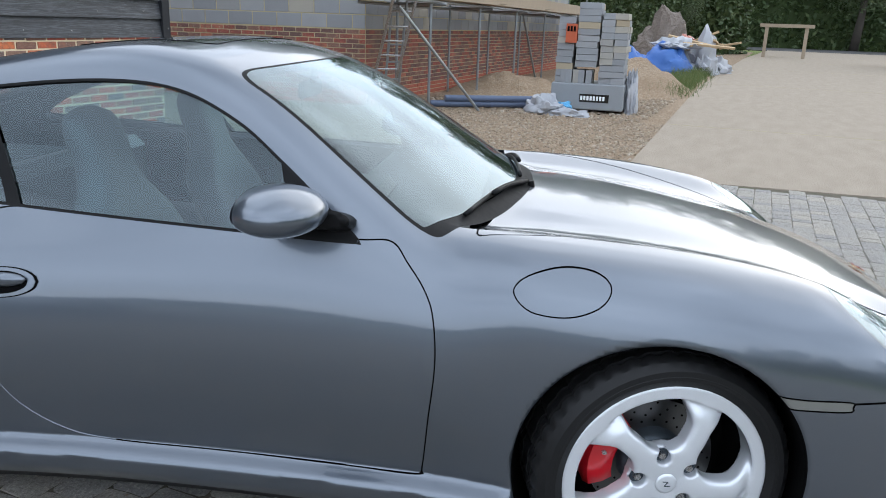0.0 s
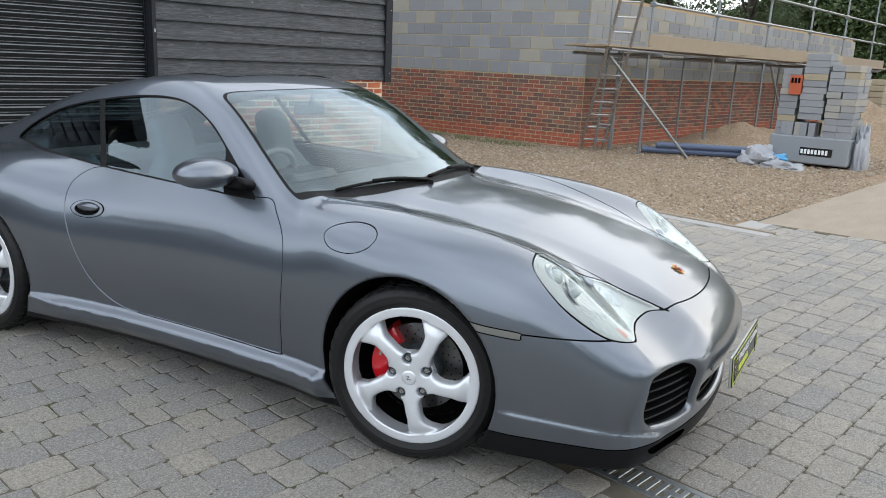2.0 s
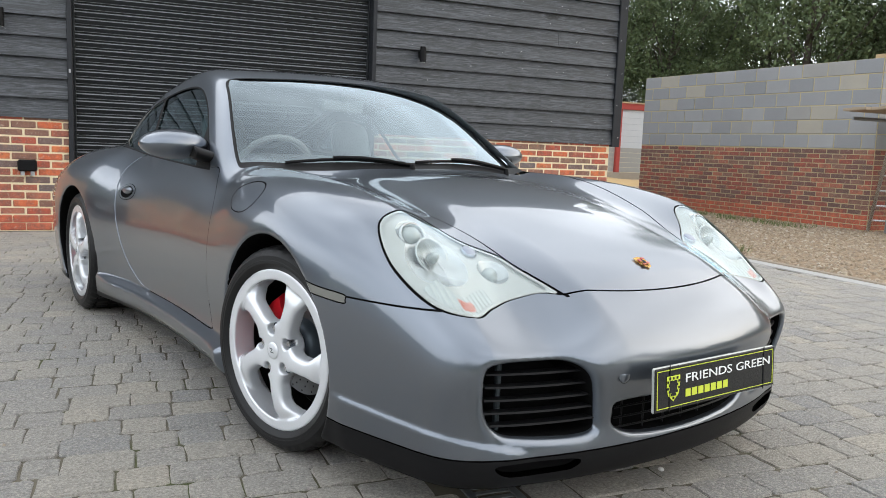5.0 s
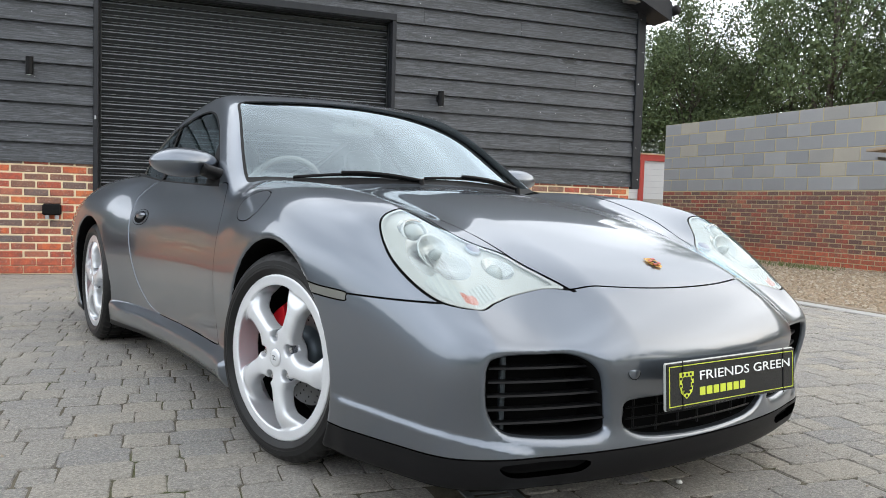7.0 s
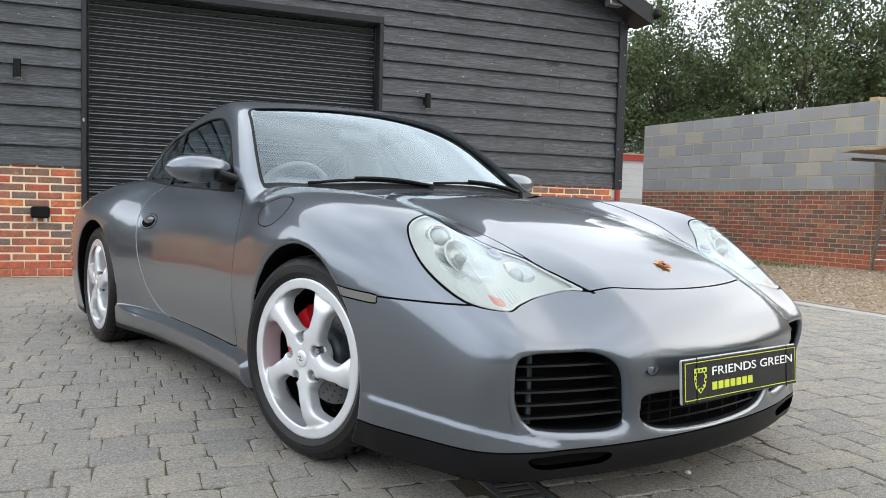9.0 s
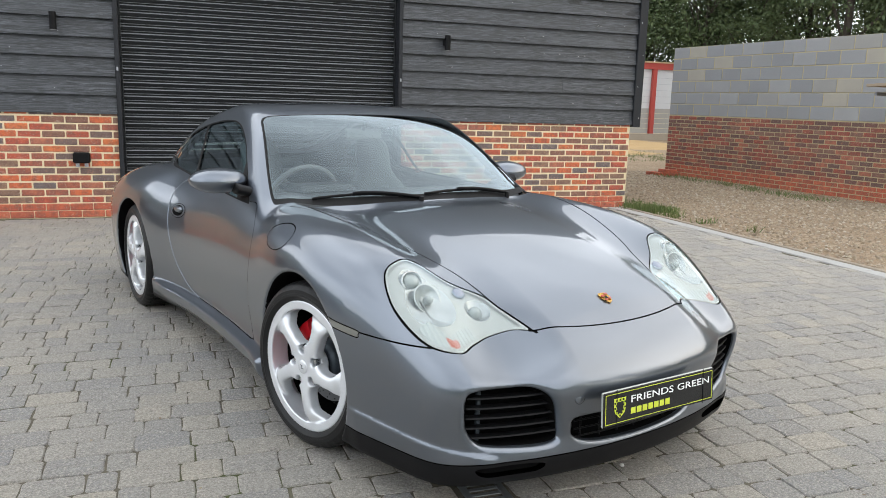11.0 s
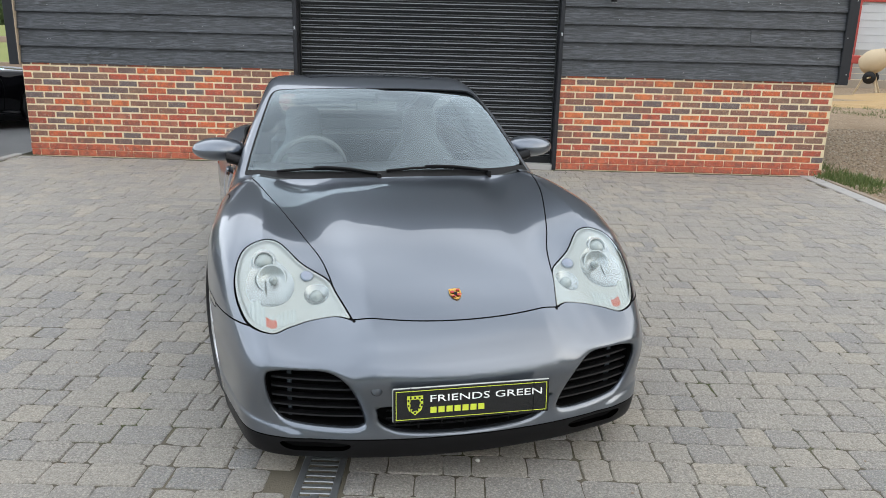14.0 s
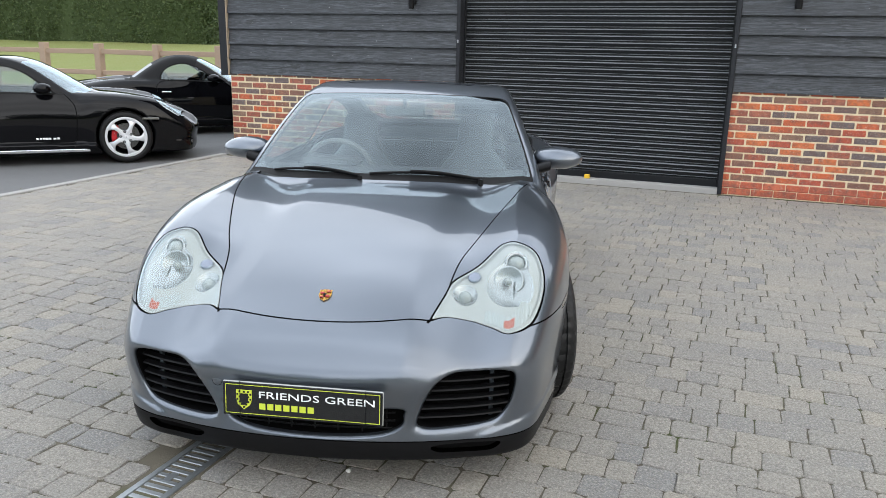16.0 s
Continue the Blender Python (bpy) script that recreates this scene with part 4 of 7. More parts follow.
    lay("flap_gap", flipped(sunk(gap, 0.004)), SHADE, car)
    lay("body_shell", joined(shell, flipped(right)), PAINT, car, "grey metallic bodywork")
    for some in dark:
        for line in pieces(some):
            if len(line[2]) < 6:
                continue
            if abs(line[0][:, 1]).min() > 0.05:
                lay_sides("panel_gap", line, SHADE, car)
            else:
                lay("panel_gap", both(line), SHADE, car)
    inner = parted(joined(shell, door), lambda x, y, z: np.minimum(np.minimum(-0.5 - x, x + 2.9), z - 0.5))[0]
    p, n, f = both(sunk(inner, 0.03))
    put("cabin_lining", p, [tuple(reversed(k)) for k in f], CLOTH, car, "dark cabin lining", normals=-n)
    for s, take in ((1, lambda q: q), (-1, flipped)):
        d = lay("door", take(door), PAINT, car, "grey painted door")
        lay("side_marker", take(mark), MARKER_LENS, car, "pale side marker lamp")

        def cup(x, y, z):
            return 1 - np.hypot((x + 1.635) / 0.098, (z - 0.687 - 0.05 * (x + 1.6)) / 0.038)

        ring, _ = parted(door, lambda x, y, z: cup(x, y, z) * 0.05)
        inner, rim = parted(ring, lambda x, y, z: (cup(x, y, z) - 0.07) * 0.05)
        well, ring = parted(inner, lambda x, y, z: (cup(x, y, z) - 0.27) * 0.05)
        lay("handle_rim", take(sunk(rim, -0.001)), SHADE, d)
        lay("handle_ring", take(sunk(ring, -0.003)), PAINT, d)
        lay("handle_cup", take(sunk(well, -0.0035)), SHADE, d)
        wide = float(np.abs(well[0][:, 1]).mean())
        pull = lambda x, y, z: (np.sqrt(((x + 1.633) / 0.068) ** 2 + ((z - 0.695 - 0.05 * (x + 1.6)) / 0.019) ** 2 + ((np.abs(y) - wide) / 0.016) ** 2 + 1e-9) - 1) * 0.016
        a, b, c = skin(pull, (-1.72, 0.78, 0.65), (-1.54, 0.92, 0.74), 0.007)
        lay("handle_pull", take((a, b, [tuple(k) for k in c])), PAINT, d)
        # thin bead added on the door's rear edge to draw its bright sky glint
        bead = [(x, on_side(x, z) + 0.0004, z) for x, z in outline(*DOOR_BACK)[12:-24:3]]
        v, f = tube([(x, s * y, z) for x, y, z in bead], 0.0024, 6)
        put("door_edge", v, f, PAINT, d, smooth=True)
        door_mirror(car, s)
    # slats of the inlets
    for s in (1, -1):
        for k in range(5):
            z = 0.277 + 0.033 * k
            half = [u for u in np.linspace(0.34, 0.64, 61) if INLET(np.array(u), np.array(z)) > -0.006]
            us = np.linspace(min(half), max(half), 9)
            xs = 0.915 - SWEEP * us**2 - ROUND * us**6 - 0.022 + 0.02 * math.sin((z - 0.2) * 6) - 0.012
            v, f = [], []
            for u, x in zip(us, xs):
                v += [(x, s * u, z + 0.0025), (x + 0.003, s * u, z - 0.002), (x - 0.03, s * u, z - 0.004), (x - 0.03, s * u, z + 0.002)]
            for i in range(8):
                f += [tuple(4 * i + j for j in (a, (a + 1) % 4)) + tuple(4 * i + 4 + j for j in ((a + 1) % 4, a)) for a in range(4)]
            put("inlet_slat", v, f, PLASTIC, bump)
        part("duct_bracket", boxed(0.742, 0.756, min(s * 0.573, s * 0.588), max(s * 0.573, s * 0.588), 0.25, 0.43, bevel=0.003), HUB_GREY, bump)
    for z in (0.235, 0.262, 0.290):
        us = np.linspace(-0.27, 0.27, 13)
        v, f = tube([(0.880 - SWEEP * u * u, u, z) for u in us], 0.003, 5)
        put("mouth_slat", v, f, PLASTIC, bump)
    for u in np.linspace(-0.24, 0.24, 7):
        part("mouth_rib", rodded((0.877 - SWEEP * u * u, u, 0.222), (0.877 - SWEEP * u * u, u, 0.315), 0.003, sides=5), PLASTIC, bump)
    v, f = lathe([(0.0, 0.003), (0.016, 0.002), (0.0175, 0.0), (0.0175, -0.004)], 24, axis="z")
    put("tow_cover", v, f, PAINT, bump, smooth=True, at=pose(0.9215, -0.311, 0.397, 0, 84, -9))
    v, f = lathe([(0.0178, 0.0005), (0.0192, 0.0005)], 24, axis="z")
    put("tow_gap", v, f, SHADE, bump, at=pose(0.9215, -0.311, 0.397, 0, 84, -9))
    # crest
    outl = [(-0.021, 0.026), (0.0, 0.029), (0.021, 0.026), (0.022, 0.0), (0.014, -0.018), (0.0, -0.028), (-0.014, -0.018), (-0.022, 0.0)]
    zc = float(spine_z(0.711))
    tilt = math.degrees(math.atan2(float(spine_z(0.70) - spine_z(0.722)), 0.022))
    at = pose(0.711, 0, zc + 0.002, 0, tilt, 0) @ pose(0, 0, 0, 0, 0, 90)
    bm = bmesh.new()
    face = bm.faces.new([bm.verts.new((x, y, 0.0)) for x, y in outl][::-1])
    bmesh.ops.solidify(bm, geom=[face], thickness=0.003)
    crest = part("bonnet_badge", bm, GOLD, car, "small gold and red shield badge", at=at @ pose(0, 0, 0.002))
    bm = bmesh.new()
    for x0, x1, y0, y1 in ((-0.017, -0.003, 0.004, 0.012), (0.003, 0.017, -0.010, -0.002), (0.003, 0.017, 0.014, 0.020), (-0.015, -0.003, -0.014, -0.008)):
        box(bm, x0, x1, y0, y1, 0.0028, 0.0042)
    part("badge_stripes", bm, CREST_RED, crest)
    part("badge_middle", boxed(-0.005, 0.005, -0.006, 0.006, 0.0028, 0.0045), PLASTIC, crest)
    number_board(car)
    # sunroof panel line, wipers, aerial
    screen_z = lambda x, y: float(roof_z(screen_x(np.array(x), np.array(y))) - 0.0636 * y * y)
    ring = [(x, y, screen_z(x, y) + 0.0005) for x, y in [(-1.24, y) for y in np.linspace(-0.34, 0.34, 14)] + [(x, 0.36) for x in np.linspace(-1.27, -1.62, 8)] + [(-1.65, y) for y in np.linspace(0.34, -0.34, 14)] + [(x, -0.36) for x in np.linspace(-1.62, -1.27, 8)]]
    v, f = tube(ring, 0.0016, 5, closed=True)
    put("sunroof_seam", v, f, SHADE, car)
    for y0, y1 in ((0.46, -0.06), (-0.10, -0.56)):
        pts = []
        for t in np.linspace(0, 1, 12):
            y = y0 + (y1 - y0) * t
            x = -0.356 - 0.41 * y * y - 0.018 * t - 0.022 * math.sin(t * math.pi)
            pts.append((x, y, screen_z(x, y) + 0.012))
        v, f = tube(pts, 0.0065, 6)
        blade = put("wiper", v, f, PLASTIC, car, "black wiper", smooth=True)
        v, f = tube([(q[0] + 0.009, q[1], q[2] + 0.006 * math.sin(math.pi * i / 11) + 0.002) for i, q in enumerate(pts)][:8], 0.0075, 6)
        put("wiper_arm", v, f, PLASTIC, blade, smooth=True)
        x, y, z = pts[0]
        part("wiper_pivot", rodded((x + 0.022, y, z - 0.03), (x + 0.020, y, z + 0.004), 0.013, 0.010, 12), PLASTIC, blade)
    # cabin
    for y in (0.36, -0.36):
        sports_seat(car, y)
    bm = bmesh.new()
    prof = [(-0.50, 0.80), (-0.62, 0.855), (-0.78, 0.865), (-0.90, 0.835), (-0.94, 0.74), (-0.92, 0.55), (-0.6, 0.5)]
    a = [bm.verts.new((x, -0.66, z)) for x, z in prof]
    b = [bm.verts.new((x, 0.66, z)) for x, z in prof]
    for i in range(7):
        bm.faces.new((a[i], a[(i + 1) % 7], b[(i + 1) % 7], b[i]))
    bmesh.ops.recalc_face_normals(bm, faces=bm.faces)
    part("dashboard", bm, LEATHER, car, "black dashboard", smooth=True)
    part("instrument_hood", boxed(-0.93, -0.74, -0.52, -0.20, 0.84, 0.895, bevel=0.025), LEATHER, car)
    ring = [(0.18 * math.cos(t), 0.18 * math.sin(t), 0) for t in np.linspace(0, 2 * math.pi, 36, endpoint=False)]
    v, f = tube(ring, 0.014, 8, closed=True)
    wheel = put("steering_wheel", v, f, STEER, car, "leather steering wheel", smooth=True, at=pose(-1.04, -0.36, 0.80, 0, -66, 0))
    v, f = lathe([(0.0, 0.02), (0.06, 0.015), (0.075, -0.02)], 20, axis="z")
    put("steering_hub", v, f, LEATHER, wheel, smooth=True)
    for t in (0.0, 2.1, -2.1):
        part("steering_spoke", rodded((0.03 * math.cos(t + math.pi), 0.03 * math.sin(t + math.pi), 0), (0.17 * math.cos(t + math.pi), 0.17 * math.sin(t + math.pi), 0), 0.014, 0.010, 8), LEATHER, wheel)
    part("rear_shelf", boxed(-2.75, -1.95, -0.5, 0.5, 0.72, 0.80, bevel=0.03), CLOTH, car)
    part("rear_seat", boxed(-2.05, -1.93, -0.55, 0.55, 0.45, 0.86, bevel=0.04), LEATHER, car)
    part("cabin_floor", boxed(-2.6, -0.45, -0.68, 0.68, 0.20, 0.24), CLOTH, car)
    part("centre_tunnel", boxed(-1.9, -0.7, -0.09, 0.09, 0.24, 0.50, bevel=0.03), LEATHER, car)
    m = part("rear_view_mirror", boxed(-1.085, -1.065, -0.11, 0.11, 1.095, 1.15, bevel=0.009), MIRROR_BACK, car)
    part("mirror_stem", rodded((-1.07, 0, 1.14), (-1.05, 0, 1.21), 0.010, sides=8), PLASTIC, m)
    # wheels: the front ones turned a little to the left
    road_wheel(car, 0.0, 0.728, 0.225, 1, turn=11.5, spin=20)
    road_wheel(car, 0.0, -0.728, 0.225, -1, turn=11.5, spin=23)
    road_wheel(car, AXLE_R, 0.742, 0.285, 1, spin=10)
    road_wheel(car, AXLE_R, -0.742, 0.285, -1, spin=50)
    return car


MIRROR_BACK = material("mirror_back", (0.16, 0.17, 0.17), 0.35)
MARKER_LENS = material("marker_lens", (0.17, 0.17, 0.155), 0.18, 0.1, 0.6)
STEER = speckled("wheel_leather", (0.20, 0.20, 0.20), (0.26, 0.26, 0.26), 30, 0.4, bump=0.2, distance=0.001, fine=300)
coupe_car = grey_coupe(pose(-1.2686, -5.8860, 0, 0, 0, -74.79))


# ---- materials of the yard ----
def brick_material(name, stops, joined=False, bump=0.5):
    m = material(name, (0.4, 0.15, 0.1), 0.85)
    k = Nodes(m)
    v = k.world()
    pick = k.island() if joined else k.chance()
    base = k.ramp(pick, *stops)
    for e in [n for n in k.n if n.type == "VALTORGB"]:
        e.color_ramp.interpolation = "CONSTANT"
    stain, grit, smear = k.noise(v, 14, 6, 0.75), k.noise(v, 70, 5, 0.8), k.noise(v, 22, 5, 0.7, 0.6)
    c = k.mix(k.ramp(stain, (0.36, (0.7, 0.7, 0.7)), (0.56, (0, 0, 0))), base, (0.15, 0.082, 0.066), "MIX")
    c = k.mix(k.ramp(stain, (0.56, (0, 0, 0)), (0.74, (0.45, 0.45, 0.45))), c, (0.66, 0.24, 0.11))
    c = k.mix(k.ramp(smear, (0.60, (0, 0, 0)), (0.72, (0.55, 0.55, 0.55))), c, (0.60, 0.50, 0.40))
    c = k.mix(k.math("MULTIPLY", k.ramp(grit, (0.56, (0, 0, 0)), (0.66, (1, 1, 1))), 0.4), c, (0.58, 0.48, 0.40))
    k.set("Base Color", c)
    k.bump(k.math("ADD", grit, k.math("MULTIPLY", stain, 0.6)), bump, 0.006)
    return m


OLD_BRICK = [(0.0, (0.58, 0.135, 0.055)), (0.13, (0.24, 0.12, 0.085)), (0.28, (0.45, 0.095, 0.055)), (0.42, (0.17, 0.12, 0.108)), (0.53, (0.36, 0.11, 0.07)), (0.66, (0.62, 0.175, 0.065)), (0.74, (0.25, 0.15, 0.105)), (0.86, (0.40, 0.14, 0.09)), (0.93, (0.15, 0.125, 0.125))]
NEW_BRICK = [(0.0, (0.28, 0.085, 0.06)), (0.2, (0.17, 0.085, 0.075)), (0.42, (0.33, 0.085, 0.06)), (0.58, (0.24, 0.13, 0.10)), (0.74, (0.14, 0.085, 0.075)), (0.88, (0.40, 0.14, 0.09))]
BRICK = brick_material("multi_stock_brick", OLD_BRICK)
BRICK_FAR = brick_material("red_brick", NEW_BRICK)
BRICK_FAR_JOINED = brick_material("red_brick_joined", NEW_BRICK, True)
PLINTH = brick_material("plinth_brick", [(0.0, (0.50, 0.115, 0.06)), (0.4, (0.44, 0.11, 0.062)), (0.7, (0.54, 0.14, 0.075))])
BLOCKS = [(0.0, (0.30, 0.32, 0.345)), (0.25, (0.225, 0.24, 0.262)), (0.5, (0.35, 0.36, 0.375)), (0.75, (0.265, 0.28, 0.30)), (0.93, (0.42, 0.385, 0.31))]


def block_material(name, joined):
    m = material(name, (0.3, 0.3, 0.32), 0.92)
    k = Nodes(m)
    v = k.world()
    base = k.ramp(k.island() if joined else k.chance(), *BLOCKS)
    big, grit = k.noise(v, 3, 4), k.noise(v, 120, 3)
    c = k.mix(k.math("MULTIPLY", big, 0.5), base, (0.20, 0.205, 0.215))
    c = k.mix(k.math("MULTIPLY", grit, 0.35), c, (0.42, 0.41, 0.39))
    k.set("Base Color", c)
    k.bump(grit, 0.4, 0.004)
    return m


BLOCK, BLOCK_JOINED = block_material("concrete_block", False), block_material("concrete_block_joined", True)
BLOCK_BUFF = speckled("buff_block", (0.42, 0.35, 0.24), (0.34, 0.29, 0.21), 8, 0.9, bump=0.4, fine=120)
MORTAR = speckled("pale_mortar", (0.80, 0.68, 0.46), (0.64, 0.53, 0.36), 6, 0.95, bump=0.5, distance=0.006, fine=110, world=True)
MORTAR_GREY = speckled("grey_mortar", (0.52, 0.43, 0.24), (0.40, 0.35, 0.24), 6, 0.95, bump=0.5, distance=0.006, fine=110, world=True)


def sett_material(name, joined):
    m = material(name, (0.25, 0.25, 0.24), 0.82)
    k = Nodes(m)
    v = k.world()
    base = k.ramp(k.island() if joined else k.chance(), (0.0, (0.403, 0.381, 0.349)), (0.22, (0.319, 0.314, 0.315)), (0.42, (0.445, 0.414, 0.364)), (0.60, (0.361, 0.350, 0.335)), (0.78, (0.487, 0.443, 0.373)), (0.90, (0.286, 0.292, 0.306)), (1.0, (0.420, 0.394, 0.359)))
    patch, stain, grit = k.noise(v, 0.7, 3), k.noise(v, 34, 7, 0.80), k.noise(v, 110, 6, 0.85)
    c = k.mix(k.ramp(stain, (0.38, (0.6, 0.6, 0.6)), (0.58, (0, 0, 0))), base, (0.21, 0.195, 0.17))
    c = k.mix(k.math("MULTIPLY", patch, 0.35), c, (0.36, 0.33, 0.27))
    c = k.mix(k.math("MULTIPLY", k.ramp(grit, (0.52, (0, 0, 0)), (0.60, (1, 1, 1))), 0.6), c, (0.70, 0.65, 0.56))
    c = k.mix(k.math("MULTIPLY", k.ramp(grit, (0.38, (1, 1, 1)), (0.47, (0, 0, 0))), 0.5), c, (0.065, 0.062, 0.056))
    k.set("Base Color", c)
    k.bsdf.inputs["Specular IOR Level"].default_value = 0.36
    k.set("Roughness", k.math("ADD", k.math("MULTIPLY", stain, 0.25), 0.58))
    k.bump(k.math("ADD", k.math("MULTIPLY", grit, 0.7), k.math("MULTIPLY", stain, 0.9)), 1.0, 0.014)
    return m


SETT, SETT_JOINED = sett_material("tumbled_sett", False), sett_material("tumbled_sett_joined", True)
def joint_material():
    m = material("joint_sand", (0.07, 0.065, 0.05), 0.95, spec=0.1)
    k = Nodes(m)
    v = k.world()
    c = k.mix(k.noise(v, 6, 4), (0.175, 0.155, 0.118), (0.085, 0.078, 0.062))
    c = k.mix(k.ramp(k.noise(v, 2.3, 5), (0.52, (0, 0, 0)), (0.66, (0.8, 0.8, 0.8))), c, (0.070, 0.085, 0.030))
    k.set("Base Color", c)
    k.bump(k.noise(v, 140, 3), 0.7, 0.006)
    return m


JOINT = joint_material()


def board_material(name):
    m = material(name, (0.04, 0.042, 0.046), 0.55)
    k = Nodes(m)
    shift = k.add("ShaderNodeCombineXYZ")
    k.l.new(k.math("MULTIPLY", k.chance(), 37.0), shift.inputs["X"])
    k.l.new(k.math("MULTIPLY", k.chance(), 91.0), shift.inputs["Z"])

    def own(scale):
        add = k.n.new("ShaderNodeVectorMath")
        k.l.new(k.world(scale), add.inputs[0])
        k.l.new(shift.outputs[0], add.inputs[1])
        return add.outputs[0]

    grain = k.noise(own((0.55, 1, 9)), 4.0, 9, 0.70, 2.6)
    fine = k.noise(k.world((5, 1, 160)), 1.4, 4, 0.7)
    streak = k.noise(own((0.8, 1, 40)), 2.0, 5, 0.72, 0.8)
    # growth rings drawn round scattered knots
    cell = k.add("ShaderNodeTexVoronoi", Scale=1.0)
    k.l.new(own((1.15, 0.0, 3.6)), cell.inputs["Vector"])
    knot = cell.outputs["Distance"]
    wave = k.math("SINE", k.math("ADD", k.math("MULTIPLY", knot, 44.0), k.math("MULTIPLY", grain, 26.0)))
    rings = k.math("MULTIPLY_ADD", wave, 0.30)
    rings.node.inputs[2].default_value = 0.5
    near = k.ramp(k.math("ADD", knot, k.math("MULTIPLY", k.noise(own((0.9, 1, 3)), 1.3, 2), 0.55)), (0.30, (0.75, 0.75, 0.75)), (0.52, (0, 0, 0)))
    figure = k.mix(near, grain, rings)
    wear = k.noise(k.world(), 1.4, 4)
    c = k.ramp(figure, (0.34, (0.003, 0.0035, 0.0045)), (0.47, (0.016, 0.019, 0.024)), (0.62, (0.084, 0.092, 0.108)))
    c = k.mix(k.ramp(streak, (0.34, (0.75, 0.75, 0.75)), (0.48, (0, 0, 0))), c, (0.006, 0.0065, 0.008))
    c = k.mix(k.ramp(streak, (0.56, (0, 0, 0)), (0.72, (0.45, 0.45, 0.45))), c, (0.10, 0.109, 0.124))
    c = k.mix(k.ramp(knot, (0.05, (0.95, 0.95, 0.95)), (0.12, (0, 0, 0))), c, (0.004, 0.004, 0.005))
    c = k.mix(k.math("MULTIPLY", wear, 0.16), c, (0.026, 0.030, 0.038))
    k.set("Base Color", c)
    k.bsdf.inputs["Specular IOR Level"].default_value = 0.72
    k.set("Roughness", k.math("ADD", k.math("MULTIPLY", fine, 0.3), 0.36))
    k.bump(k.math("ADD", fine, k.math("MULTIPLY", figure, 1.5)), 0.6, 0.005)
    return m


BOARD = board_material("black_stained_board")
TRIM_WOOD = speckled("black_stained_trim", (0.014, 0.015, 0.018), (0.030, 0.032, 0.037), 5, 0.5, bump=0.35, distance=0.003, fine=60, world=True, stretch=(6, 6, 1), spec=0.25)
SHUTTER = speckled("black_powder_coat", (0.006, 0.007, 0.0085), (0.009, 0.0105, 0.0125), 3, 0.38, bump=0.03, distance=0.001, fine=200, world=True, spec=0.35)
# sky highlight along the lath edges, put in as a lighter grey
SHUTTER_EDGE = speckled("shutter_edge_sheen", (0.15, 0.158, 0.172), (0.11, 0.117, 0.128), 3, 0.35, bump=0.03, distance=0.001, fine=200, world=True, spec=0.6)
CONCRETE = speckled("pale_concrete", (0.44, 0.375, 0.295), (0.25, 0.21, 0.165), 1.6, 0.92, bump=0.9, distance=0.012, fine=26, world=True, stretch=(1, 3.0, 1), spec=0.2)
THRESH = speckled("threshold_concrete", (0.42, 0.41, 0.39), (0.33, 0.32, 0.31), 4, 0.85, bump=0.3, distance=0.003, fine=90, world=True)


def gravel_material():
    m = material("gravel", (0.3, 0.25, 0.19), 0.95)
    k = Nodes(m)
    v = k.world()
    stone = k.voronoi(v, 38)
    t = k.add("ShaderNodeTexVoronoi", Scale=38)
    k.l.new(v, t.inputs["Vector"])
    hue = k.n.new("ShaderNodeSeparateColor")
    k.l.new(stone, hue.inputs["Color"])
    c = k.ramp(hue.outputs[0], (0.0, (0.19, 0.13, 0.078)), (0.35, (0.33, 0.235, 0.145)), (0.65, (0.25, 0.19, 0.13)), (1.0, (0.46, 0.37, 0.27)))
    soil, big = k.noise(v, 1.1, 5), k.noise(v, 0.35, 3)
    c = k.mix(k.ramp(soil, (0.45, (0, 0, 0)), (0.68, (0.8, 0.8, 0.8))), c, (0.24, 0.165, 0.10))
    c = k.mix(k.math("MULTIPLY", big, 0.5), c, (0.30, 0.22, 0.14))
    k.set("Base Color", c)
    k.bump(k.math("SUBTRACT", 1.0, t.outputs["Distance"]), 0.9, 0.02)
    return m


GRAVEL = gravel_material()


def stone_material():
    m = material("gravel_stone", (0.3, 0.26, 0.2), 0.9)
    k = Nodes(m)
    c = k.ramp(k.island(), (0.0, (0.20, 0.145, 0.09)), (0.3, (0.34, 0.255, 0.17)), (0.55, (0.27, 0.21, 0.155)), (0.8, (0.42, 0.34, 0.24)), (1.0, (0.50, 0.44, 0.36)))
    k.set("Base Color", k.mix(k.math("MULTIPLY", k.noise(k.world(), 70, 2), 0.4), c, (0.2, 0.17, 0.13)))
    return m


STONE = stone_material()
GRASS = speckled("meadow", (0.105, 0.155, 0.030), (0.185, 0.205, 0.060), 0.8, 0.95, bump=0.9, distance=0.03, fine=26, world=True)
MEADOW = speckled("bright_meadow", (0.15, 0.20, 0.042), (0.24, 0.23, 0.08), 0.8, 0.95, bump=0.9, distance=0.03, fine=26, world=True)
TARMAC = speckled("tarmac", (0.060, 0.060, 0.060), (0.085, 0.084, 0.082), 2, 0.88, bump=0.6, distance=0.004, fine=150, world=True)
DARK_PAVE = speckled("dark_paving", (0.18, 0.18, 0.18), (0.12, 0.122, 0.125), 3, 0.8, bump=0.5, distance=0.004, fine=90, world=True)
SAND = speckled("orange_sand", (0.46, 0.31, 0.14), (0.36, 0.25, 0.13), 3, 0.95, bump=0.7, distance=0.02, fine=30, world=True)
GALV = speckled("galvanised_steel", (0.36, 0.38, 0.39), (0.25, 0.27, 0.28), 9, 0.42, 0.75, 0.2, 0.002, 90)
WHITE_SHEET = speckled("white_sheeting", (0.62, 0.63, 0.63), (0.50, 0.51, 0.52), 2, 0.6, bump=0.15, fine=40)
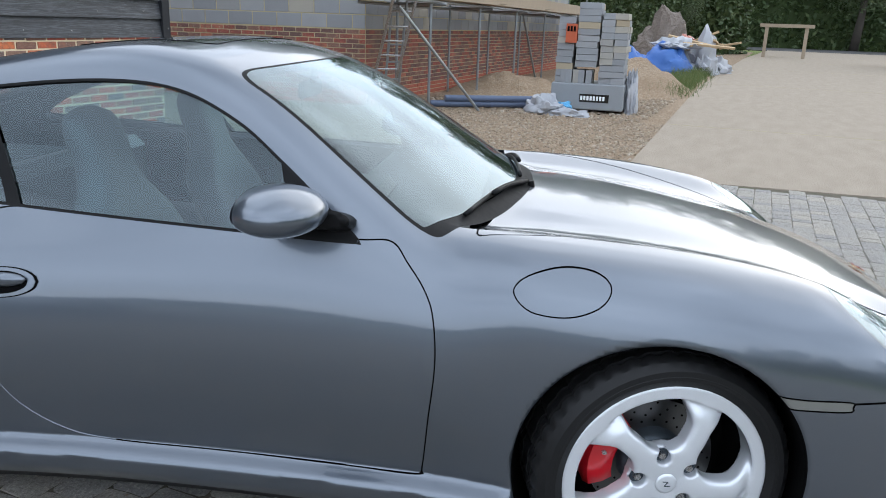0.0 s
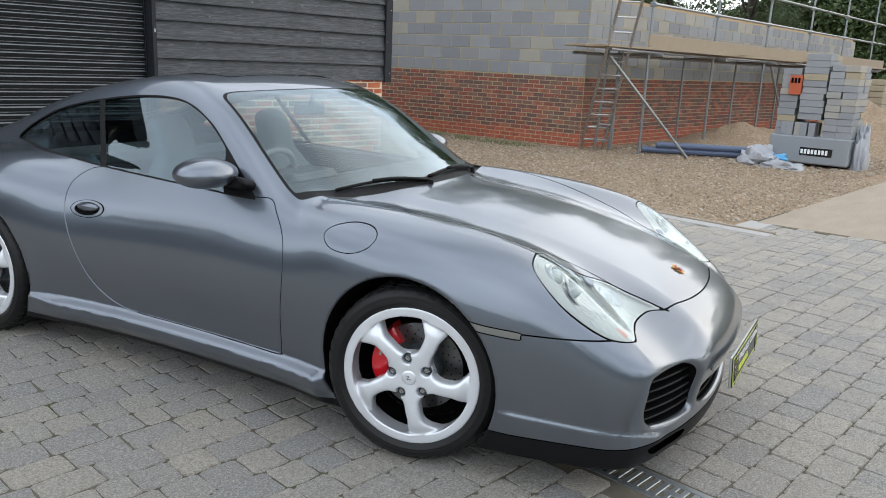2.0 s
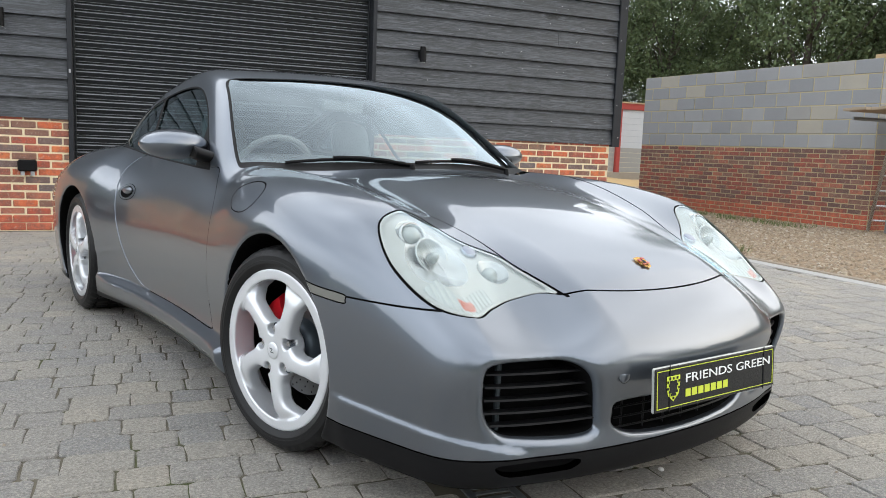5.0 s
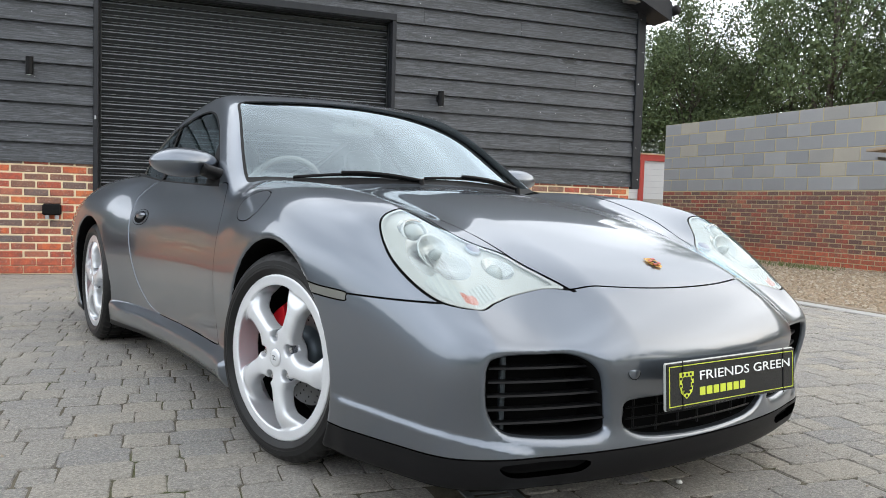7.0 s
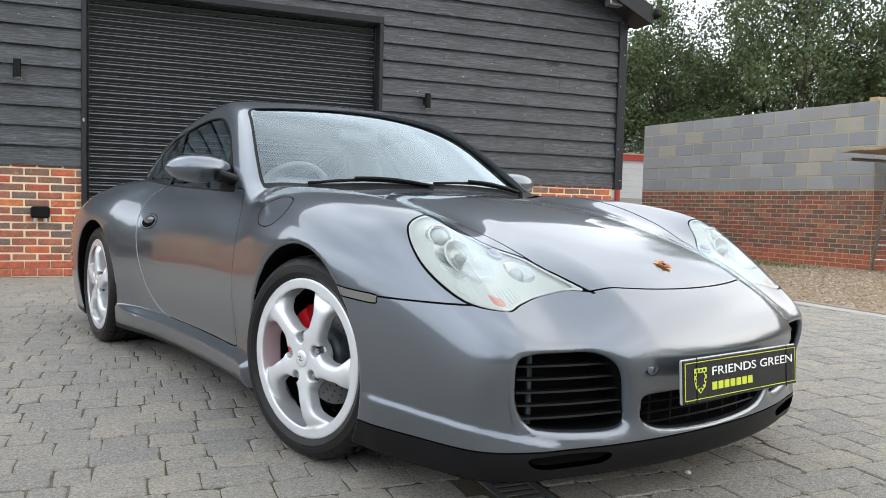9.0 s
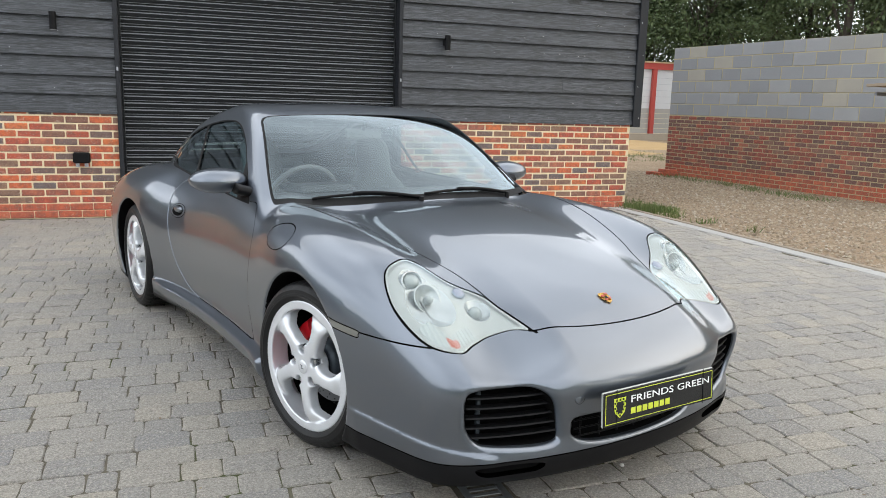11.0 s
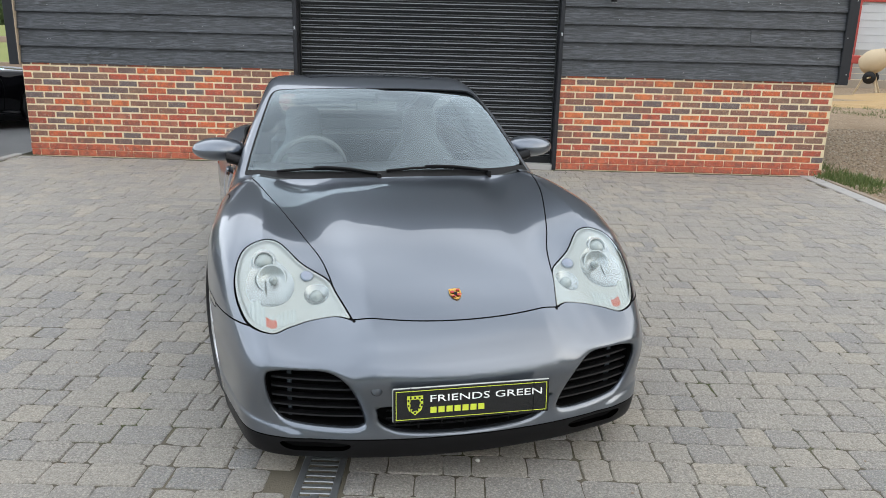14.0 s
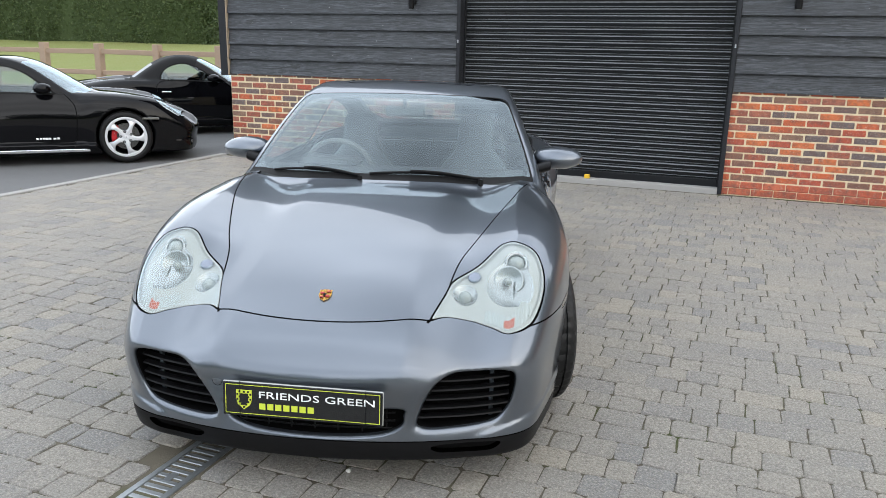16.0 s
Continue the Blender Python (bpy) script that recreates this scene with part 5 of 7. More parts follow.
WHITE_PVC = speckled("white_plastic", (0.46, 0.47, 0.49), (0.32, 0.33, 0.36), 7, 0.5, bump=0.2, fine=50)
BLUE_PVC = speckled("blue_plastic", (0.035, 0.11, 0.36), (0.06, 0.16, 0.45), 6, 0.5, bump=0.4, distance=0.01, fine=30)
BLUE_PIPE = speckled("blue_grey_pipe", (0.085, 0.115, 0.19), (0.11, 0.14, 0.22), 6, 0.45, bump=0.1, fine=60)
RED_STEEL = speckled("red_oxide_steel", (0.42, 0.055, 0.04), (0.33, 0.05, 0.04), 6, 0.6, 0.0, 0.2, 0.002, 60)
RAW_WOOD = speckled("raw_timber", (0.50, 0.36, 0.20), (0.40, 0.29, 0.17), 5, 0.8, bump=0.3, distance=0.003, fine=70)
GREY_WOOD = speckled("weathered_timber", (0.42, 0.33, 0.23), (0.28, 0.23, 0.175), 6, 0.85, bump=0.4, distance=0.004, fine=60)
BARK = speckled("bark", (0.085, 0.070, 0.055), (0.050, 0.044, 0.038), 6, 0.95, bump=0.9, distance=0.03, fine=20)
STUMP = speckled("grey_root_wood", (0.34, 0.29, 0.25), (0.10, 0.078, 0.062), 6, 0.95, bump=1.0, distance=0.12, fine=9)


def leaf_material(name, stops):
    m = material(name, (0.06, 0.09, 0.03), 0.6)
    k = Nodes(m)
    c = k.ramp(k.island(), *stops)
    k.set("Base Color", k.mix(k.math("MULTIPLY", k.noise(k.world(), 0.5, 3), 0.5), c, (0.05, 0.075, 0.025)))
    k.bsdf.inputs["Subsurface Weight"].default_value = 0.0
    k.bsdf.inputs["Transmission Weight"].default_value = 0.0
    return m


LEAF = leaf_material("tree_leaf", [(0.0, (0.048, 0.076, 0.028)), (0.35, (0.092, 0.132, 0.046)), (0.7, (0.078, 0.112, 0.052)), (1.0, (0.16, 0.195, 0.080))])
HEDGE_LEAF = leaf_material("hedge_leaf", [(0.0, (0.026, 0.050, 0.013)), (0.4, (0.048, 0.082, 0.020)), (0.75, (0.070, 0.105, 0.030)), (1.0, (0.11, 0.14, 0.048))])
BLADE = leaf_material("grass_blade", [(0.0, (0.07, 0.12, 0.02)), (0.5, (0.12, 0.17, 0.035)), (1.0, (0.20, 0.21, 0.07))])
WRAP = speckled("grey_wrapping", (0.30, 0.32, 0.335), (0.24, 0.255, 0.27), 4, 0.5, bump=0.2, fine=40)
RED_BLOCK = speckled("clay_block", (0.52, 0.12, 0.05), (0.42, 0.10, 0.05), 8, 0.85, bump=0.3, fine=80)
BLUE_PVC_LIGHT = speckled("light_blue_plastic", (0.10, 0.36, 0.62), (0.16, 0.44, 0.70), 8, 0.45, bump=0.2, fine=40)
MIXER = speckled("dusty_cream_paint", (0.56, 0.44, 0.28), (0.44, 0.36, 0.25), 7, 0.75, bump=0.3, fine=50)
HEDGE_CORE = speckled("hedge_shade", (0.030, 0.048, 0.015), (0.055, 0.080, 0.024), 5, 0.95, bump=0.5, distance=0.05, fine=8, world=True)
FENCE_WOOD = speckled("fence_timber", (0.42, 0.30, 0.21), (0.32, 0.24, 0.175), 5, 0.85, bump=0.4, distance=0.004, fine=50)
HOOD_CLOTH = speckled("black_hood_cloth", (0.010, 0.010, 0.011), (0.018, 0.018, 0.019), 12, 0.9, bump=0.4, distance=0.002, fine=300)


PEBBLE_WHITE = material("white_stone", (0.78, 0.77, 0.74), 0.7)
TAG_YELLOW = material("tag_yellow", (0.80, 0.50, 0.03), 0.5)

# ---- ground ----
rng = np.random.default_rng(7)


def flat(name, points, z, mat, label="", category="", kind="structure", depth=0.0):
    bm = bmesh.new()
    f = bm.faces.new([bm.verts.new((x, y, z)) for x, y in points])
    if f.normal.z < 0:
        f.normal_flip()
    if depth:
        r = bmesh.ops.extrude_face_region(bm, geom=[f])
        bmesh.ops.translate(bm, vec=(0, 0, -depth), verts=[v for v in r["geom"] if isinstance(v, bmesh.types.BMVert)])
        bmesh.ops.recalc_face_normals(bm, faces=bm.faces)
    return tagged(part(name, bm, mat), label, category, kind=kind)


flat("ground", [(-500, -500), (500, -500), (500, 500), (-500, 500)], -0.06, GRASS, "rough green field reaching to the horizon", "ground")
flat("gravel_yard", [(2.9, -5.05), (3.6, -5.05), (18, -4.7), (60, -5.2), (60, 30), (-4, 30), (-4, 6), (2.9, 6)], -0.02, GRAVEL, "brown gravel and soil of a building yard", "ground", depth=0.05)
flat("road", [(70, -90), (84, -90), (84, 60), (70, 60)], 0.02, TARMAC, "dark lane crossing beyond the concrete drive", "road", depth=0.1)
drive = flat("concrete_drive", [(3.55, -5.06), (17.3, -4.72), (43, -5.05), (70, -6.2), (70, -24), (43, -22), (20, -16), (4.4, -12)], 0.004, CONCRETE, "pale brushed concrete drive", "driveway", depth=0.08)
flat("side_pavement", [(-6.42, -14), (-30, -14), (-30, 9), (-6.42, 9)], -0.012, DARK_PAVE, "dark paving where black cars are parked", "pavement", depth=0.04)

# far meadow beyond the fence rises a little
for k in range(6):
    x = 8.2 + 10.5 * k
    part("drive_joint", boxed(x, x + 0.02, -12 - 0.2 * k, -5.0, 0.003, 0.0055), MORTAR_GREY, drive)

# ---- block paving ----
PITCH, BACK_Y, FRONT_Y = 0.1405, -0.165, -13.4
base = tagged(part("pavement", boxed(-6.37, 2.95, -13.5, 0.02, -0.09, -0.0055), JOINT), "weathered grey and buff tumbled block paving", "pavement", kind="structure")


def right_edge(y):
    return 2.93 if y > -4.95 else 3.52 + 0.07 * (-5.0 - y)


def sett_mesh(length, seed):
    """A tumbled block with worn corners, top at z = 0."""
    r = random.Random(seed)
    a, b, c = length / 2 - 0.0012, PITCH / 2 - 0.0012, 0.012
    ring = [(-a + c, -b), (0, -b), (a - c, -b), (a, -b + c), (a, 0), (a, b - c), (a - c, b), (0, b), (-a + c, b), (-a, b - c), (-a, 0), (-a, -b + c)]
    ring = [(x + r.uniform(-0.003, 0.003), y + r.uniform(-0.003, 0.003)) for x, y in ring]
    lift = r.uniform(-0.001, 0.001)
    v = [(x, y, -0.03) for x, y in ring] + [(x, y, r.uniform(-0.007, -0.004)) for x, y in ring]
    v += [(x * (1 - 0.0035 / a), y * (1 - 0.0035 / b), lift + r.uniform(-0.002, 0.0005)) for x, y in ring] + [(x * 0.72, y * 0.72, lift + r.uniform(0, 0.0015)) for x, y in ring]
    f = [(k + i, k + (i + 1) % 12, k + 12 + (i + 1) % 12, k + 12 + i) for k in (0, 12, 24) for i in range(12)] + [tuple(range(36, 48))]
    return v, f


LENGTHS = (0.105, 0.14, 0.20)
SETTS = {}
for length in LENGTHS:
    for seed in range(7):
        v, f = sett_mesh(length, seed + int(length * 1000))
        me = bpy.data.meshes.new("sett")
        me.from_pydata(v, [], f)
        me.materials.append(SETT)
        SETTS[length, seed] = me, v, f
jv, jf, sett_count = [], [], 0
row, y = 0, BACK_Y
pick = random.Random(5)
near_setts = []
while y > FRONT_Y:
    x = -6.40 + pick.uniform(0, 0.1)
    end = right_edge(y)
    while x < end - 0.05:
        length = pick.choices(LENGTHS, (0.28, 0.34, 0.38))[0]
        length = min(length, LENGTHS[-1])
        cx, seed = x + length / 2, pick.randrange(7)
        drain = -1.625 < cx + length / 2 and cx - length / 2 < -1.455 and y < -5.2
        if drain and cx < -1.54 and x < -1.70:
            length = LENGTHS[0]
            cx = x + length / 2
            drain = cx + length / 2 > -1.62
        if not drain:
            turn, dip = pick.uniform(-1.2, 1.2), pick.uniform(-0.003, 0.0015)
            m = pose(cx, y, dip, pick.uniform(-0.7, 0.7), pick.uniform(-0.7, 0.7), turn + (180 if pick.random() < 0.5 else 0))
            if -3.3 < cx < 1.6 and -7.75 < y < -6.15 and sett_count < 300 and not (-2.1 < cx < -0.3 and y > -6.55):
                near_setts.append((SETTS[length, seed][0], m))
                sett_count += 1
            else:
                _, v, f = SETTS[length, seed]
                k = len(jv)
                jv += [tuple(m @ Vector(p)) for p in v]
                jf += [tuple(i + k for i in q) for q in f]
        x += length
        if drain:
            x = -1.45
    y -= PITCH
    row += 1
rest = put("sett_rows", jv, jf, SETT_JOINED, base)
tagged(rest, kind="stuff")

part("side_base", boxed(2.95, 4.5, -13.5, -5.0, -0.09, -0.0055), JOINT, base)

# border kerbs of the paving
kerb = thing("kerb", "flush grey concrete edging along the gravel", "kerb", kind="structure")
y = 0.0
while y > -5.0:
    part("kerb_stone", boxed(2.945, 3.105, y - 0.445, y - 0.005, -0.12, 0.006, bevel=0.006), THRESH, kerb)
    part("kerb_rib", boxed(3.108, 3.155, y - 0.448, y - 0.002, -0.12, 0.018, bevel=0.006), CONCRETE, kerb)
    y -= 0.45
kerb2 = thing("kerb", "pale concrete kerb line beside the parked black cars", "kerb", kind="structure")
y = 0.0
while y > -13.0:
    part("kerb_stone", boxed(-6.455, -6.36, y - 0.905, y - 0.005, -0.12, 0.012, bevel=0.006), THRESH, kerb2)
    y -= 0.91
edge = thing("edge_course", "row of setts laid along the concrete drive", "kerb", kind="structure")
part("edge_strip", boxed(3.16, 3.60, -5.20, -4.98, -0.1, 0.003, bevel=0.005), THRESH, edge)

# one pale stone on the paving
bm = bmesh.new()
bmesh.ops.create_icosphere(bm, subdivisions=2, radius=0.009)
for v in bm.verts:
    v.co *= 1 + 0.25 * noise.noise(v.co * 160)
    v.co.z = v.co.z * 0.7 + 0.005
tagged(part("pebble", bm, PEBBLE_WHITE, at=pose(-0.983, -6.603, 0.0)), "small white stone lying on the paving", "stone")

# ---- channel drain ----
drain = thing("channel_drain", "galvanised slotted channel drain set in the paving", "drain", kind="structure")
part("channel", boxed(-1.61, -1.47, -13.3, -5.3, -0.14, -0.045), SHADE, drain)
for x0, x1 in ((-1.618, -1.592), (-1.488, -1.462)):
    part("drain_edge", boxed(x0, x1, -13.3, -5.3, -0.06, -0.001, bevel=0.002), GALV, drain)
bar = boxed(-0.053, 0.053, -0.0105, 0.0105, -0.012, -0.003, bevel=0.0025)
first = part("drain_bar", bar, GALV, drain, at=pose(-1.54, -5.35, 0))
for k in range(1, 150):
    o = new("drain_bar", first.data)
    o.parent, o.matrix_basis = drain, pose(-1.54, -5.35 - 0.036 * k, 0)
for k in range(10):
    part("drain_bridge", boxed(-1.555, -1.525, -5.9 - 0.5 * k, -5.84 - 0.5 * k, -0.012, -0.0025, bevel=0.002), GALV, drain)

# ---- the black barn ----
WALL_TOP, LEFT, RIGHT, DOOR_L, DOOR_R, DOOR_TOP = 1.09, -6.23, 3.19, -2.985, 0.01, 2.82


def brick_mesh(length, mat):
    b = bmesh.new()
    box(b, -length / 2 + 0.002, length / 2 - 0.002, -0.012, 0.05, -0.0312, 0.0312, bevel=0.006)
    me = bpy.data.meshes.new("brick")
    b.to_mesh(me)
    b.free()
    me.materials.append(mat)
    return me


def brick_wall(name, x0, x1, top, label):
    """A stretcher-bond wall along x, its face at y = 0, on two courses of smooth plinth brick."""
    wall = tagged(part(name, boxed(x0, x1, -0.0075, 0.30, -0.1, top), MORTAR), label, "wall", kind="structure")
    kinds = {m: (brick_mesh(0.215, m), brick_mesh(0.1025, m)) for m in (BRICK, PLINTH)}
    course = 0
    z = 0.038
    while z < top + 0.01:
        x = x0 + (0.0 if course % 2 else -0.1125)
        while x < x1 - 0.03:
            a, b = max(x, x0), min(x + 0.215, x1)
            if b - a > 0.05:
                full, half = kinds[PLINTH if course < 2 else BRICK]
                me = full if b - a > 0.2 else half
                o = new("brick", me)
                o.parent = wall
                s = (b - a) / (0.215 if me is full else 0.1025)
                o.matrix_basis = pose((a + b) / 2, rng.uniform(-0.003, 0.003) - (0.004 if course < 2 else 0), z + rng.uniform(-0.0015, 0.0015), 0, rng.uniform(-0.3, 0.3), rng.uniform(-0.4, 0.4)) @ Matrix.Diagonal((s * (1.035 if course < 2 else 1), 1, 1.12 if course < 2 else 1, 1))
            x += 0.225
        z += 0.0755
        course += 1
    return wall


GABLE_SLOPE, EAVE_Z, RIDGE_X = 0.44, 3.42, (LEFT + RIGHT) / 2


def gable_top(x):
    return EAVE_Z + GABLE_SLOPE * min(x - (LEFT - 0.15), RIGHT + 0.15 - x)


barn = thing("barn_cladding", "black-stained feather-edged weatherboarding with knots", "cladding", kind="structure")
part("wall_core", boxed(LEFT, DOOR_L - 0.06, 0.06, 0.3, WALL_TOP, 3.5), SHADE, barn)
part("wall_core", boxed(DOOR_R + 0.06, RIGHT, 0.06, 0.3, WALL_TOP, 3.5), SHADE, barn)
part("wall_core", boxed(DOOR_L - 0.06, DOOR_R + 0.06, 0.06, 0.3, DOOR_TOP + 0.05, 3.5), SHADE, barn)
part("back_wall", boxed(LEFT, RIGHT, 8.8, 9.0, 0.0, 3.5), SHADE, barn)
part("end_wall", boxed(LEFT, LEFT + 0.25, 0.3, 8.8, 0.0, 3.5), SHADE, barn)
part("end_wall", boxed(RIGHT - 0.25, RIGHT, 0.3, 8.8, 0.0, 3.5), SHADE, barn)
bm = bmesh.new()
face = bm.faces.new([bm.verts.new((x, 0.06, z)) for x, z in ((LEFT, 3.5), (RIGHT, 3.5), (RIGHT, gable_top(RIGHT)), (RIGHT, 3.52), (RIDGE_X, gable_top(RIDGE_X)), (LEFT, 3.52))])
part("gable_core", bm, SHADE, barn)


def board(x0, x1, z, tone):
    """A feather-edged board: thick lower edge, thin upper edge under the next one."""
    h, n = 0.215, max(2, int((x1 - x0) / 0.5))
    v, f = [], []
    warp = [rng.uniform(-0.003, 0.003) for _ in range(n + 1)]
    for i in range(n + 1):
        x = x0 + (x1 - x0) * i / n
        v += [(x, -0.034 + warp[i], z + warp[i] * 0.6), (x, 0.0, z + 0.001), (x, 0.012, z + h), (x, 0.004 + warp[i] * 0.3, z + h)]
    for i in range(n):
        a, b = 4 * i, 4 * i + 4
        f += [(a, b, b + 1, a + 1), (a + 3, a + 2, b + 2, b + 3), (a, a + 3, b + 3, b)]
    f += [(0, 1, 2, 3), tuple(4 * n + i for i in (3, 2, 1, 0))]
    return put("board", v, f, BOARD, barn)


z = 1.085
while z < 6.2:
    x0, x1 = LEFT - 0.02, RIGHT + 0.02
    if z > EAVE_Z - 0.1:
        run = (z + 0.1 - EAVE_Z) / GABLE_SLOPE
        x0, x1 = LEFT - 0.1 + run, RIGHT + 0.1 - run
    if x1 - x0 > 0.4:
        if z < DOOR_TOP - 0.1:
            board(x0, DOOR_L - 0.047, z, 0)
            if rng.random() < 0.18:
                xm = rng.uniform(1.0, 2.4)
                board(DOOR_R + 0.047, xm, z, 0), board(xm + 0.003, x1, z, 0)
            else:
                board(DOOR_R + 0.047, x1, z, 0)
        else:
            cuts = sorted(rng.uniform(x0 + 0.8, x1 - 0.8, 2)) if x1 - x0 > 4 else []
            ends = [x0, *cuts, x1]
            for a, b in zip(ends, ends[1:]):
                board(a + 0.0015, b - 0.0015, z, 0)
    z += 0.192
bm = bmesh.new()
for x, zz in [(rng.uniform(LEFT, DOOR_L - 0.2), 1.14 + 0.192 * rng.integers(0, 9)) for _ in range(30)] + [(rng.uniform(DOOR_R + 0.2, RIGHT), 1.14 + 0.192 * rng.integers(0, 11)) for _ in range(40)]:
    zz += rng.uniform(-0.02, 0.05)
    rod(bm, (x, -0.029, zz), (x, -0.012, zz), 0.0042, sides=6)
tagged(part("board_nails", bm, STEEL, barn), kind="stuff")
for x0, x1, name in ((RIGHT + 0.012, RIGHT + 0.125, "corner_board"), (LEFT - 0.125, LEFT - 0.012, "corner_board"), (DOOR_L - 0.045, DOOR_L, "door_lining"), (DOOR_R, DOOR_R + 0.045, "door_lining")):
    top = 3.40 if name == "corner_board" else DOOR_TOP
    low = 1.062 if name == "corner_board" else 0.0
    part(name, boxed(x0, x1, -0.052, 0.10 if name == "corner_board" else 0.16, low, top, bevel=0.004), TRIM_WOOD, barn)
part("corner_return", boxed(RIGHT + 0.012, RIGHT + 0.06, 0.10, 9.0, 1.062, 3.40), TRIM_WOOD, barn)
part("corner_return", boxed(LEFT - 0.06, LEFT - 0.012, 0.10, 9.0, 1.062, 3.40), TRIM_WOOD, barn)
part("door_head", boxed(DOOR_L - 0.045, DOOR_R + 0.045, -0.056, 0.16, DOOR_TOP, DOOR_TOP + 0.075, bevel=0.004), TRIM_WOOD, barn)
for a in (((RIGHT + 0.11, -0.06, 3.1), (RIGHT + 0.11, -0.06, 1.3)),):
    for k in range(6):
        part("screw", rodded((RIGHT + (0.045 if k % 2 else 0.09), -0.055, 1.18 + 0.4 * k), (RIGHT + (0.045 if k % 2 else 0.09), -0.050, 1.18 + 0.4 * k), 0.007, sides=8), STEEL, barn)

for x in (DOOR_L - 0.024, DOOR_R + 0.024):
    part("staple", boxed(x - 0.008, x + 0.008, -0.060, -0.050, 1.53, 1.565, bevel=0.002), WHITE_PVC, barn)
part("corner_batten", boxed(LEFT - 0.012, LEFT + 0.002, -0.050, 0.0, 1.07, 3.40), GREY_WOOD, barn)

# roof with its verge boards and gutter end
roof = thing("barn_roof", "dark barn roof with black verge board and gutter end", "roof", kind="structure")
for s in (1, -1):
    ex = (RIGHT + 0.30) if s > 0 else (LEFT - 0.30)
    ez, rz = gable_top(RIGHT) - 0.19 + 0.0, gable_top(RIDGE_X) + 0.05
    bm = bmesh.new()
    rows = [[bm.verts.new((x, y, z + d)) for y in (-0.32, 9.2)] for d in (0.0, 0.09) for x, z in ((ex, ez - 0.02), (RIDGE_X, rz))]
    bm.faces.new((rows[0][0], rows[0][1], rows[1][1], rows[1][0])), bm.faces.new((rows[2][0], rows[3][0], rows[3][1], rows[2][1]))
    bm.faces.new((rows[0][0], rows[1][0], rows[3][0], rows[2][0])), bm.faces.new((rows[0][0], rows[2][0], rows[2][1], rows[0][1]))
    bmesh.ops.recalc_face_normals(bm, faces=bm.faces)
    part("roof_slope", bm, TRIM_WOOD, roof)
    bm = bmesh.new()
    vs = [[bm.verts.new((x, y, z + d)) for x, z in ((ex, ez), (RIDGE_X, rz))] for y in (-0.335, -0.31) for d in (-0.17, 0.03)]
    bm.faces.new((vs[0][0], vs[0][1], vs[1][1], vs[1][0])), bm.faces.new((vs[2][0], vs[3][0], vs[3][1], vs[2][1]))
    bm.faces.new((vs[0][0], vs[2][0], vs[2][1], vs[0][1])), bm.faces.new((vs[0][0], vs[1][0], vs[3][0], vs[2][0]))
    bmesh.ops.recalc_face_normals(bm, faces=bm.faces)
    part("verge_board", bm, TRIM_WOOD, roof)
    bm = bmesh.new()
    vs = [bm.verts.new(c) for c in ((ex, -0.31, ez - 0.15), (RIDGE_X, -0.31, rz - 0.15), (RIDGE_X, 0.06, rz - 0.15), (ex, 0.06, ez - 0.15))]
    bm.faces.new(vs)
    part("soffit", bm, TRIM_WOOD, roof)
    v, f = tube([(ex + s * 0.05, -0.36, ez - 0.03), (ex + s * 0.05, 9.2, ez - 0.03)], 0.058, 12)
    put("gutter", v, f, PLASTIC, roof, smooth=True)

# shutter door: one curved lath above another
shutter = thing("roller_shutter", "closed black steel roller shutter door", "roller shutter", kind="structure")
prof = [(0.012, 0.0), (0.0105, 0.003), (0.003, 0.0105), (0.001, 0.012), (-0.02, 0.0125), (-0.02, 0.027), (0.0, 0.0275)]
prof += [(0.0045, 0.029), (0.0035, 0.0325), (-0.001, 0.0345), (-0.02, 0.035), (-0.02, 0.037), (0.004, 0.038), (0.012, 0.0718)]
np_ = len(prof)
lv = [(x, 0.125 - d, z) for x in (DOOR_L, DOOR_R) for d, z in prof]
lf = [(i, i + np_, i + np_ + 1, i + 1) for i in range(np_ - 1)]
lath = put("shutter_lath", lv, lf, SHUTTER, shutter, at=pose(0, 0, 0.12), smooth=True)
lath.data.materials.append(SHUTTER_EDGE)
for k in (0, 1, 2, 7, 8):  # the rolled hinge edges get a paler colour for their bright sky sheen
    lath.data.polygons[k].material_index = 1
lath.data.set_sharp_from_angle(angle=radians(42))
for k in range(1, 38):
    o = new("shutter_lath", lath.data)
    o.parent, o.matrix_basis = shutter, pose(0, 0, 0.12 + 0.0718 * k)
part("bottom_bar", boxed(DOOR_L + 0.002, DOOR_R - 0.002, 0.095, 0.135, 0.05, 0.132, bevel=0.006), SHUTTER, shutter)
for x0, x1 in ((DOOR_L + 0.001, DOOR_L + 0.018), (DOOR_R - 0.018, DOOR_R - 0.001)):
    part("guide_rail", boxed(x0, x1, 0.085, 0.16, 0.0, DOOR_TOP, bevel=0.003), SHUTTER, shutter)
part("shutter_backing", boxed(DOOR_L, DOOR_R, 0.17, 0.3, 0.0, DOOR_TOP + 0.05), SHADE, shutter)
tagged(part("threshold", boxed(DOOR_L, DOOR_R, -0.045, 0.3, -0.1, 0.055, bevel=0.004), THRESH), "grey concrete door threshold", "threshold", kind="structure")
tagged(part("door_wedge", boxed(-0.92 - 0.52, -0.86 - 0.52, -0.02, 0.03, 0.055, 0.10, bevel=0.006), TAG_YELLOW), "small yellow tag at the foot of the shutter", "tag")

